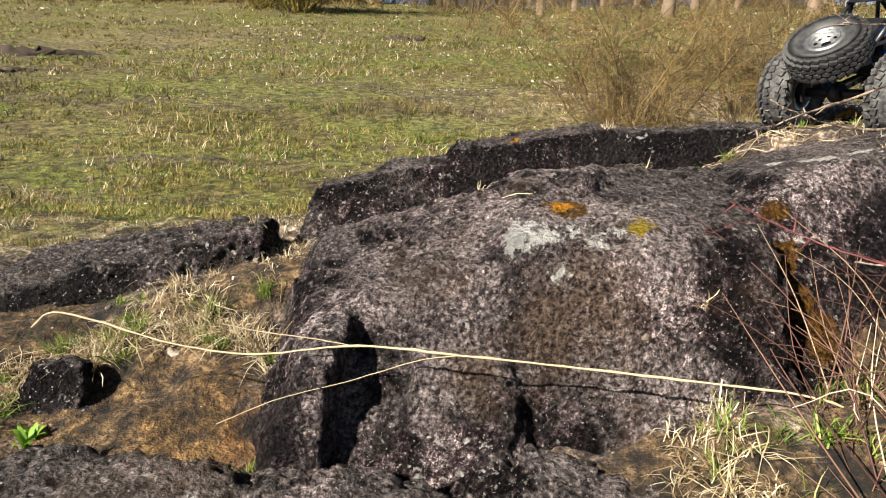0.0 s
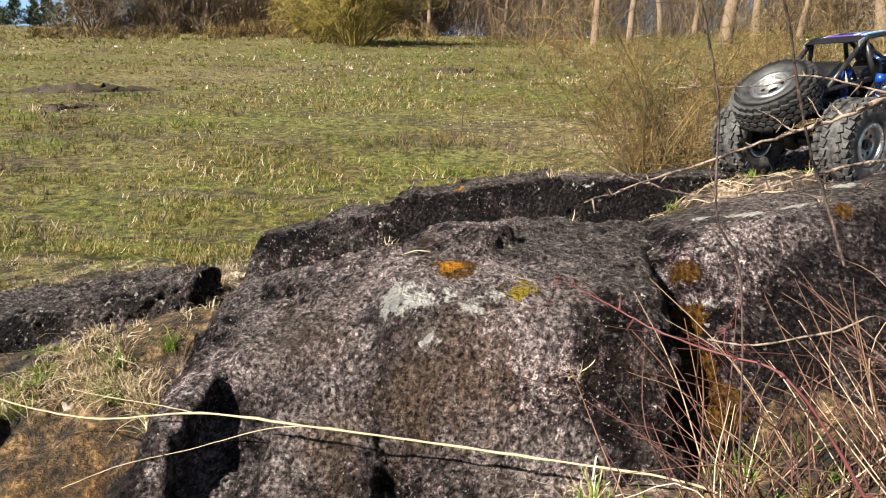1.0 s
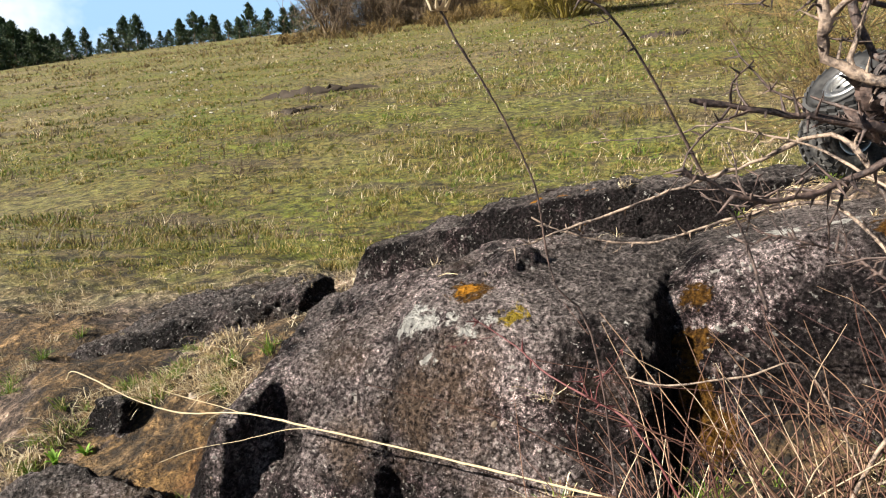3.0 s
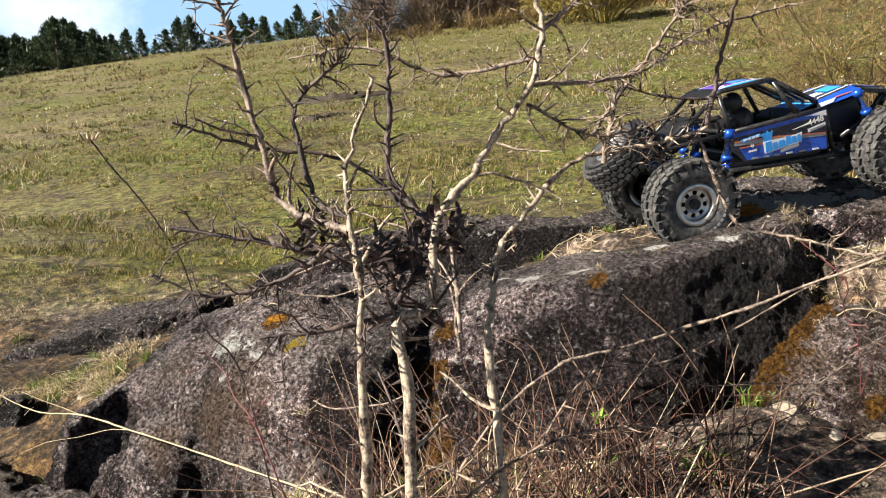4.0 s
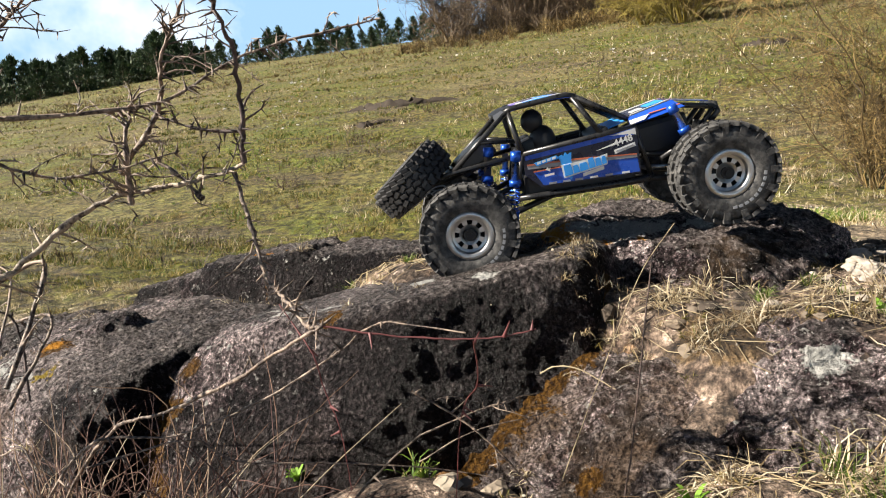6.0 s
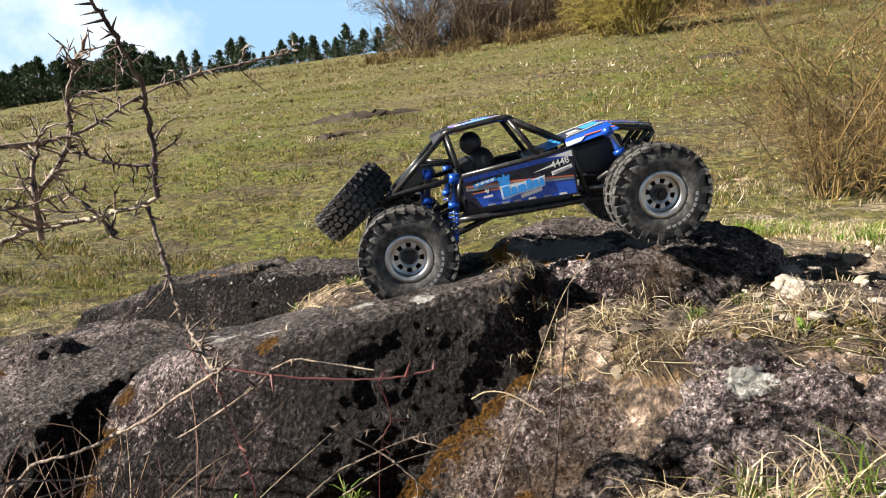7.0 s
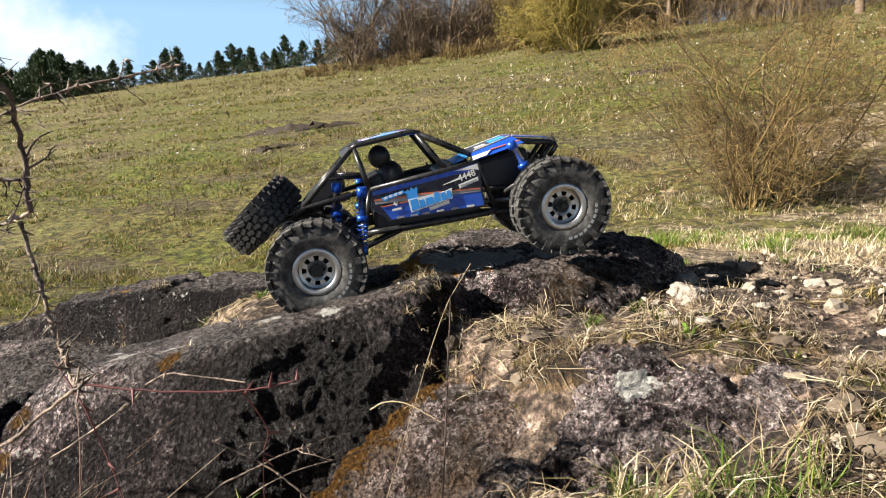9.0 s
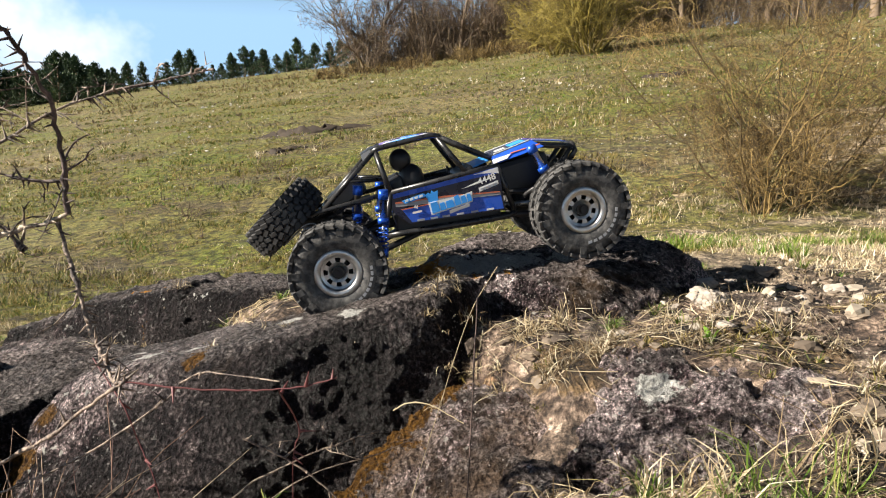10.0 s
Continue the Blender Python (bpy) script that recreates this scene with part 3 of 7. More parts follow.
BALL_V, BALL_F = unit_ball()


def lump(centre, planes, sharp=13.0):
    """A block with rounded edges, cut by planes (x, y, z on it, outward normal)."""
    c = np.array(centre, float)
    total = np.zeros(len(BALL_V))
    for x, y, z, nx, ny, nz in planes:
        n = np.array([nx, ny, nz], float)
        n /= np.linalg.norm(n)
        depth = max(0.01, float(n @ (np.array([x, y, z]) - c)))
        total += np.maximum(0, BALL_V @ n / depth) ** sharp
    r = np.minimum((total + 1e-12) ** (-1 / sharp), 1.2)
    return c + BALL_V * r[:, None]


ROCKS = []


def rock(name, label, lumps, material, voxel=0.006, swell=0.02, chips=0.007, category="rock"):
    v, f = [], []
    for k, pts in enumerate(lumps):
        f += [[i + k * len(BALL_V) for i in q] for q in BALL_F]
        v += pts.tolist()
    raw = new("raw", mesh_of("raw", v, f, material))
    mod = raw.modifiers.new("remesh", "REMESH")
    mod.mode, mod.voxel_size = "VOXEL", voxel
    me = bpy.data.meshes.new_from_object(raw.evaluated_get(bpy.context.evaluated_depsgraph_get()))
    old = raw.data
    bpy.data.objects.remove(raw)
    bpy.data.meshes.remove(old)
    co = np.empty(len(me.vertices) * 3)
    me.vertices.foreach_get("co", co)
    co = co.reshape(-1, 3)
    no = np.array([p.vector[:] for p in me.vertex_normals])
    out = np.empty(len(co))
    for i, p in enumerate(co):
        q = Vector(p)
        d = noise.fractal(q * 6.5, 0.85, 2.1, 5) * swell * 0.8
        cell = noise.voronoi(q * 15 + Vector((noise.noise(q * 9), noise.noise(q * 9 + Vector((7, 3, 1))), 0)) * 0.8)[0]
        d += (min(cell[1] - cell[0], 0.35) - 0.2) * chips * 2.0
        d += noise.fractal(q * 46, 0.6, 2.2, 4) * chips * 0.95
        pit = noise.noise(q * 70)
        d -= max(0.0, pit - 0.2) * chips * 1.4
        out[i] = d
    co = co + no * out[:, None]
    me.vertices.foreach_set("co", co.reshape(-1))
    me.polygons.foreach_set("use_smooth", [True] * len(me.polygons))
    me.materials.clear()
    me.materials.append(material)
    me.name = name
    me.update()
    ob = new(name, me)
    ROCKS.append(ob)
    return tagged(ob, label, category)


def simple_lump(x0, x1, y0, y1, z0, z1, tilt=(0.0, 0.0), sharp=7.0):
    """A block by its extent, with a top that rises by tilt along x and y."""
    cx, cy, cz = (x0 + x1) / 2, (y0 + y1) / 2, z0 + (z1 - z0) * 0.45
    return lump((cx, cy, cz), [(cx, cy, z1, -tilt[0], -tilt[1], 1), (cx, y0, cz, 0, -1, 0.25), (cx, y1, cz, 0, 1, 0.25),
                               (x0, cy, cz, -1, 0, 0.3), (x1, cy, cz, 1, 0, 0.3), (cx, cy, z0, 0, 0, -1)], sharp)


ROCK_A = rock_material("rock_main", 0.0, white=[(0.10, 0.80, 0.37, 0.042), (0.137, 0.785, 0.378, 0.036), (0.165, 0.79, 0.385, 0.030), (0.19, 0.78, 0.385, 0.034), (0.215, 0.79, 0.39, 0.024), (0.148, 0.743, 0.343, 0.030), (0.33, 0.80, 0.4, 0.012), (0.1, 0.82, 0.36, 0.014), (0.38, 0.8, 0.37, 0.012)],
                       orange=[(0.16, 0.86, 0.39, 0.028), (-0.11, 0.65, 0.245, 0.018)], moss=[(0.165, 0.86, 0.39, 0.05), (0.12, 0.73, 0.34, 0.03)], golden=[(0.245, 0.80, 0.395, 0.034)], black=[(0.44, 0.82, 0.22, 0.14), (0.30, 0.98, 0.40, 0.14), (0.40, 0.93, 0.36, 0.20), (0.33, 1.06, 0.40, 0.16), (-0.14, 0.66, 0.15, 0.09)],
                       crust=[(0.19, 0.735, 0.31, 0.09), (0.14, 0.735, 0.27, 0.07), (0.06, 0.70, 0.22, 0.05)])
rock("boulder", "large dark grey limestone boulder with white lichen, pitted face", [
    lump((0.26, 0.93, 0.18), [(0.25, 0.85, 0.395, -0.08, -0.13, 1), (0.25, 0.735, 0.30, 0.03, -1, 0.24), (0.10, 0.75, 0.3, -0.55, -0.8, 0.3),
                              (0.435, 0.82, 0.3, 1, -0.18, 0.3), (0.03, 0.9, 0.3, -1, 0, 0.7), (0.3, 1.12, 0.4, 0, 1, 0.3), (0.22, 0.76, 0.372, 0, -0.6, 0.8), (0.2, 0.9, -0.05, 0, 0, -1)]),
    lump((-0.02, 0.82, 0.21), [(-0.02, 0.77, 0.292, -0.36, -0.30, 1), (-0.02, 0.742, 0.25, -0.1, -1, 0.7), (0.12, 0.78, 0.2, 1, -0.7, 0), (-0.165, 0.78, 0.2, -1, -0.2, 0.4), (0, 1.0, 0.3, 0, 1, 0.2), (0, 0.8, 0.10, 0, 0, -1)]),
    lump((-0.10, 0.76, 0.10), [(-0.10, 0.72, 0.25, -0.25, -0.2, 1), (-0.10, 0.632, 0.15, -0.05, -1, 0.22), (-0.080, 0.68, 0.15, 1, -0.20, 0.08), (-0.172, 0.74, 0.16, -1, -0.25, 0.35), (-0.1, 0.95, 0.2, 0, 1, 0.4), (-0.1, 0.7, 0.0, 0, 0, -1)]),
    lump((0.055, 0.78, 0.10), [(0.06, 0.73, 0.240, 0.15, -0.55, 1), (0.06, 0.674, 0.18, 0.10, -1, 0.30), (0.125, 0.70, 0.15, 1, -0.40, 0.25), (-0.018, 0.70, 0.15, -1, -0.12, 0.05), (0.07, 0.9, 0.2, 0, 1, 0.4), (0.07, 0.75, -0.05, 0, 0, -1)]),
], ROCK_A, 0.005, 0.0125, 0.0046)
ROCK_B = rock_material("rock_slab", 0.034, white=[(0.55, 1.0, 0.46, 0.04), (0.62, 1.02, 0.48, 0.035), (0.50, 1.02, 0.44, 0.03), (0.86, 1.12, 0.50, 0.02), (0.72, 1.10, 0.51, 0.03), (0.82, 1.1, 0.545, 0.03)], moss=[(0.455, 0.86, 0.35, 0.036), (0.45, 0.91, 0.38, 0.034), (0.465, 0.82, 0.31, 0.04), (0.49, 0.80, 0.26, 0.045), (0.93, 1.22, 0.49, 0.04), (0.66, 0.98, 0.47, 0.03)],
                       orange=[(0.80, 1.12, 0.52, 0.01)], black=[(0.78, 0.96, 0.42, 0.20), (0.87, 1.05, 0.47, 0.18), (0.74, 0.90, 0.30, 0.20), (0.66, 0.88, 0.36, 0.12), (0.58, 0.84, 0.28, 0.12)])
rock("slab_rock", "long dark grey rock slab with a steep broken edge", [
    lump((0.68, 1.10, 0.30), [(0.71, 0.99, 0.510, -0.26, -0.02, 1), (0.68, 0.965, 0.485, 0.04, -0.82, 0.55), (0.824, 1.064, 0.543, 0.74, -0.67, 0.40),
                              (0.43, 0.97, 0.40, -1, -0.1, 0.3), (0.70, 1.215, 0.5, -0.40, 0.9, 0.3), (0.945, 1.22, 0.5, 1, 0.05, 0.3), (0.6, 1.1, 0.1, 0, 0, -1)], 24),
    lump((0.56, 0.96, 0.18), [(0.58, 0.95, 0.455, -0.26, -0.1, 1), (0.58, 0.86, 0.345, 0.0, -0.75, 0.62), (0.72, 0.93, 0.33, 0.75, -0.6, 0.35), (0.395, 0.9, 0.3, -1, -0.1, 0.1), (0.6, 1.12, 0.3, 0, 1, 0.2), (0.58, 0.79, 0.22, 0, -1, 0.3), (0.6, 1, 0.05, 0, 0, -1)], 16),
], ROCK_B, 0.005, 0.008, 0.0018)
ROCK_D = rock_material("rock_lichen", 0.008, white=[(0.89, 1.375, 0.58, 0.10), (0.93, 1.40, 0.59, 0.09), (0.84, 1.38, 0.56, 0.05), (1.0, 1.43, 0.59, 0.05)],
                       orange=[(0.85, 1.335, 0.56, 0.06), (0.81, 1.36, 0.55, 0.06), (0.95, 1.34, 0.57, 0.018), (1.0, 1.335, 0.57, 0.012), (0.90, 1.33, 0.56, 0.022)], moss=[(0.9, 1.27, 0.53, 0.05)])
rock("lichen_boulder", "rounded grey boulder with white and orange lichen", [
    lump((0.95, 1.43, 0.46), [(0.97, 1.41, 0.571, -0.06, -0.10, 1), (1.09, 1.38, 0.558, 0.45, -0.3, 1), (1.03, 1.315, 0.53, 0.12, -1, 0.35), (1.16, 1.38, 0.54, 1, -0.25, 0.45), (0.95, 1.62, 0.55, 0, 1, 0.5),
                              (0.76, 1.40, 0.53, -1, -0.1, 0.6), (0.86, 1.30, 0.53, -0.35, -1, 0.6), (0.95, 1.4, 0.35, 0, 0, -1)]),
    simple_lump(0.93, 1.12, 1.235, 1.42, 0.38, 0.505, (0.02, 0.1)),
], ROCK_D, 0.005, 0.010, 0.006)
ROCK_C = rock_material("rock_low", 0.022, white=[(1.215, 1.09, 0.515, 0.042)], moss=[(0.76, 0.86, 0.27, 0.08), (0.80, 0.91, 0.30, 0.09), (0.835, 0.955, 0.335, 0.095), (0.855, 1.00, 0.365, 0.09), (0.875, 1.05, 0.40, 0.09), (0.90, 1.10, 0.43, 0.09), (0.93, 1.14, 0.45, 0.08), (1.05, 0.90, 0.32, 0.035), (1.02, 0.98, 0.36, 0.03)],
                       crust=[(0.93, 1.04, 0.40, 0.10), (1.05, 0.98, 0.38, 0.09), (0.92, 0.90, 0.30, 0.09), (1.08, 1.08, 0.45, 0.07)])
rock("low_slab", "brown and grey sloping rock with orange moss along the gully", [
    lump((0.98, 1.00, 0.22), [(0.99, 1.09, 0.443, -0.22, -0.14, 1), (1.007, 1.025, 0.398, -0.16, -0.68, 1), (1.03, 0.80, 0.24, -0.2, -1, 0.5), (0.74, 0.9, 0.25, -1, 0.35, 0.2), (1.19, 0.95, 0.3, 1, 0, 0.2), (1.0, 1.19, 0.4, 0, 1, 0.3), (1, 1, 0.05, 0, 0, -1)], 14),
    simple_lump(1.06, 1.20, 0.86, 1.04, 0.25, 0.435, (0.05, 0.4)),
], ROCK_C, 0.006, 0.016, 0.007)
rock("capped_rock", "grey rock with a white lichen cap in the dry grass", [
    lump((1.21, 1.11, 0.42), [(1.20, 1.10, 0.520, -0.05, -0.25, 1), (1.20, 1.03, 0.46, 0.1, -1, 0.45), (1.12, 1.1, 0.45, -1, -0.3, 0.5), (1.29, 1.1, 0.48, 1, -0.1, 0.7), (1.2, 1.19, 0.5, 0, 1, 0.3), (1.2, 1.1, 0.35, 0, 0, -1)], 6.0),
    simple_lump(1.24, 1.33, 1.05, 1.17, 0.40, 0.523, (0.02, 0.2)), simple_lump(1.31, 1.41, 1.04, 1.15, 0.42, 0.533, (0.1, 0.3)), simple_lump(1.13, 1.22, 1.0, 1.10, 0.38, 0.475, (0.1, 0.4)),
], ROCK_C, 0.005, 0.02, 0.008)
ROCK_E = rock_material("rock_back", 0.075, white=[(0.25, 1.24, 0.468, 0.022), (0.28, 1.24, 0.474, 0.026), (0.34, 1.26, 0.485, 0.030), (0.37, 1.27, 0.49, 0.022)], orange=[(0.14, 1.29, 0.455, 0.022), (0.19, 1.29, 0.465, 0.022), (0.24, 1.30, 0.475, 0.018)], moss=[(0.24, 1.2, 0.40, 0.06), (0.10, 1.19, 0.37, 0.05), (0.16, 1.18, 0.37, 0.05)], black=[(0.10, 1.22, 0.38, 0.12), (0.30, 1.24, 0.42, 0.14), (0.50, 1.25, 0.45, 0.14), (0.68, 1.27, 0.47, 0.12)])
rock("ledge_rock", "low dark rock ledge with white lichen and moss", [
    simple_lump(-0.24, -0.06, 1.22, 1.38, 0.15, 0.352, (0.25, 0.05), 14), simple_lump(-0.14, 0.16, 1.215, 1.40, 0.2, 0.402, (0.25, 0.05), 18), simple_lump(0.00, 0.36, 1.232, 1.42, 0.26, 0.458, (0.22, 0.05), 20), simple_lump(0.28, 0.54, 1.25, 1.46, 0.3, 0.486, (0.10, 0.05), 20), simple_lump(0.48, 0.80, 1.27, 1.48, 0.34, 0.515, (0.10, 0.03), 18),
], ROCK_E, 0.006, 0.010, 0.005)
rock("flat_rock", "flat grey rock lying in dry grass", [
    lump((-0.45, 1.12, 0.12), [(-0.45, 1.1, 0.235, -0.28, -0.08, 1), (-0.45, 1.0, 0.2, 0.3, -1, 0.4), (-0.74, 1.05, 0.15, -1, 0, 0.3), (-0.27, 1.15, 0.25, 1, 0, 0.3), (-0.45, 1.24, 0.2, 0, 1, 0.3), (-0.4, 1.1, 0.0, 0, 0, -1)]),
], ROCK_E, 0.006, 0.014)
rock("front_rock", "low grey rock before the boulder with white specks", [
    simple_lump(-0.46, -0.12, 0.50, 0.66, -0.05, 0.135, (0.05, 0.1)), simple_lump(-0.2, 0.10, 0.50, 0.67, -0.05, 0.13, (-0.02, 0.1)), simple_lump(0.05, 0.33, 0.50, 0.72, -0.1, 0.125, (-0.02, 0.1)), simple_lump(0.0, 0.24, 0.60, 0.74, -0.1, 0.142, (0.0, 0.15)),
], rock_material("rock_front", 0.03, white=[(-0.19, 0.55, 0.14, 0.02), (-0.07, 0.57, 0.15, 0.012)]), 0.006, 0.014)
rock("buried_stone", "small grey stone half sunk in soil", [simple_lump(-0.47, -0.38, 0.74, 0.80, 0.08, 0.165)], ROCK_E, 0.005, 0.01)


# ---- the model crawler ----
FORWARD = Vector((0.8055, 0.5475, 0.2267)).normalized()
LEFT = Vector((-0.5621, 0.8271, 0.0)).normalized()
UPWARD = FORWARD.cross(LEFT)
REAR = Vector((0.7712, 1.1420, 0.5780)) + LEFT * 0.121
BASE = 0.0705                       # axle height over the tyre's foot
WHEELBASE = 0.3665


def car_frame():
    m = Matrix((FORWARD, LEFT, UPWARD)).transposed().to_4x4()
    m.translation = REAR - UPWARD * BASE
    return m


def tyre_mesh(radius, width, rim, lugs, material, name, fine=False):
    """A tyre about the y axis: rounded carcass, shoulder lugs and centre blocks."""
    h = width / 2
    body = radius - 0.0034
    prof = [(rim, -h * 0.72), (rim + 0.003, -h * 0.86), (rim + (body - rim) * 0.35, -h * 1.0), (rim + (body - rim) * 0.7, -h * 1.0), (body - 0.006, -h * 0.93), (body - 0.0015, -h * 0.80), (body, -h * 0.55), (body, 0)]
    if fine:
        prof[4], prof[5], prof[6] = (body - 0.012, -h * 0.95), (body - 0.0055, -h * 0.82), (body - 0.0015, -h * 0.5)
    prof = prof + [(r, -y) for r, y in prof[-2::-1]]
    bm = lathe(prof, 72)
    carcass = bpy.data.meshes.new(name)
    bm.to_mesh(carcass)
    carcass.materials.append(material)
    bm.clear()
    rings = ((-0.86, 0.30, 1.0), (-0.40, 0.34, 0.0), (0.40, 0.34, 0.0), (0.86, 0.30, 1.0)) if not fine else ((-0.52, 0.24, 0), (-0.17, 0.24, 0), (0.17, 0.24, 0), (0.52, 0.24, 0), (-0.80, 0.24, 0), (0.80, 0.24, 0))
    for j, (off, wide, shoulder) in enumerate(rings):
        for k in range(lugs):
            a = 360.0 * (k + 0.5 * (j % 2)) / lugs
            length = 2 * math.pi * radius / lugs * (0.90 if shoulder else 0.84)
            m = Matrix.Rotation(radians(-a), 4, "Y") @ pose(body + 0.0012 - (0.0052 if fine and abs(off) > 0.7 else 0), off * h, 0, 0, 0, 0) @ pose(0, 0, 0, (18 if j % 2 else -18), 0, (14 * (1 if off > 0 else -1)) if shoulder else 0)
            lug = bmesh.ops.create_cube(bm, size=1.0)["verts"]
            for v in lug:
                top = v.co.x > 0
                v.co = Vector((v.co.x * (0.0050 if not fine else 0.005), v.co.y * wide * h * (0.92 if top else 1.0), v.co.z * length * (0.92 if top else 1.0)))
                v.co = m @ v.co
            if shoulder and not fine and k % 2 == 0:
                side = -1 if off < 0 else 1
                m2 = Matrix.Rotation(radians(-a), 4, "Y") @ pose(body - 0.0075, side * h * 0.985, 0)
                for v in bmesh.ops.create_cube(bm, size=1.0)["verts"]:
                    v.co = m2 @ Vector((v.co.x * 0.010, v.co.y * 0.0022, v.co.z * length * 0.7))
    me = bpy.data.meshes.new("tread")
    bm.to_mesh(me)
    bm.free()
    me.materials.append(material)
    return carcass, me


def rim_mesh(radius, name):
    """A dished beadlock rim seen from -y, with eight windows."""
    bm = lathe([(radius + 0.001, -0.006), (radius + 0.001, -0.0215), (radius - 0.001, -0.0235), (radius - 0.0075, -0.0235), (radius - 0.0085, -0.0215), (radius - 0.0092, -0.012), (radius - 0.0092, 0.02), (radius + 0.001, 0.02)], 56)
    steps, r0, r1 = 64, 0.0075, radius - 0.0090
    rr = [r0, r0 + (r1 - r0) * 0.42, r0 + (r1 - r0) * 0.78, r1]
    grid = [[bm.verts.new((r * math.cos(2 * math.pi * k / steps), -0.0125 + 0.003 * (i == 0) - 0.0015 * (i == 3), r * math.sin(2 * math.pi * k / steps))) for k in range(steps)] for i, r in enumerate(rr)]
    for i in range(3):
        for k in range(steps):
            if i == 1 and k % 8 in (0, 1, 2, 3):
                continue
            bm.faces.new((grid[i][k], grid[i][(k + 1) % steps], grid[i + 1][(k + 1) % steps], grid[i + 1][k]))
    for k in range(16):
        a = 2 * math.pi * k / 16
        c = ((radius - 0.0042) * math.cos(a), -0.0238, (radius - 0.0042) * math.sin(a))
        bmesh.ops.create_cone(bm, cap_ends=True, segments=6, radius1=0.0011, radius2=0.0011, depth=0.0012, matrix=pose(*c, 90, 0, 0))
    me = bpy.data.meshes.new(name)
    bm.to_mesh(me)
    bm.free()
    me.materials.append(ALLOY)
    return me


def child(name, me, parent, m, label=""):
    ob = new(name, me)
    ob.parent = parent
    ob.matrix_local = m
    return tagged(ob, label)


def bolt_star(r, depth):
    bm = bmesh.new()
    for k in range(6):
        block((r * 2, depth, r * 0.55), (0, 0, 0), (0, 60 * k / 2, 0), 0.0, bm)
    bmesh.ops.create_cone(bm, cap_ends=True, segments=6, radius1=r * 0.55, radius2=r * 0.55, depth=depth * 2.2, matrix=pose(0, 0, 0, 90, 0, 0))
    return bm


def side_tube(car, name, pts, r, label=""):
    for s in (-1, 1):
        part(name, tube([(x, s * y, z + BASE) for x, y, z in pts], r), TUBE, car, label)


def shock(car, top, foot):
    """A coil-over shock: blue body and caps, steel shaft, blue spring."""
    a, b = Vector(top), Vector(foot)
    a.z, b.z = a.z + BASE, b.z + BASE
    d = b - a
    body = part("shock_absorber", sweep(bmesh.new(), [a, a + d * 0.10, a + d * 0.101, a + d * 0.46], [0.0068, 0.0068, 0.0055, 0.0055], 14), STEEL, car, "silver shock body with blue caps and spring")
    part("top_cap", tube([a - d * 0.02, a + d * 0.12], 0.0075, 14), BLUE_METAL, body)
    part("spring_collar", tube([a + d * 0.40, a + d * 0.48], 0.0085, 14), BLUE_METAL, body)
    part("shaft", tube([a + d * 0.4, b], 0.0018, 8), STEEL, body)
    part("spring_seat", tube([a + d * 0.88, b], 0.0072, 12), BLUE_METAL, body)
    ax = d.normalized()
    e1 = ax.orthogonal().normalized()
    e2 = ax.cross(e1)
    turns = 6.0
    coil = [a + d * (0.48 + 0.41 * t) + 0.0068 * (math.cos(2 * math.pi * turns * t) * e1 + math.sin(2 * math.pi * turns * t) * e2) for t in np.linspace(0, 1, 73)]
    part("spring", tube(coil, 0.0011, 6), BLUE_METAL, body)


def lettering(text, size, depth, name):
    cu = bpy.data.curves.new(name, "FONT")
    cu.body, cu.size, cu.extrude, cu.align_x, cu.align_y = text, size, depth, "CENTER", "CENTER"
    cu.offset = size * 0.02
    ob = new(name, cu)
    me = bpy.data.meshes.new_from_object(ob.evaluated_get(bpy.context.evaluated_depsgraph_get()))
    bpy.data.objects.remove(ob)
    bpy.data.curves.remove(cu)
    return me


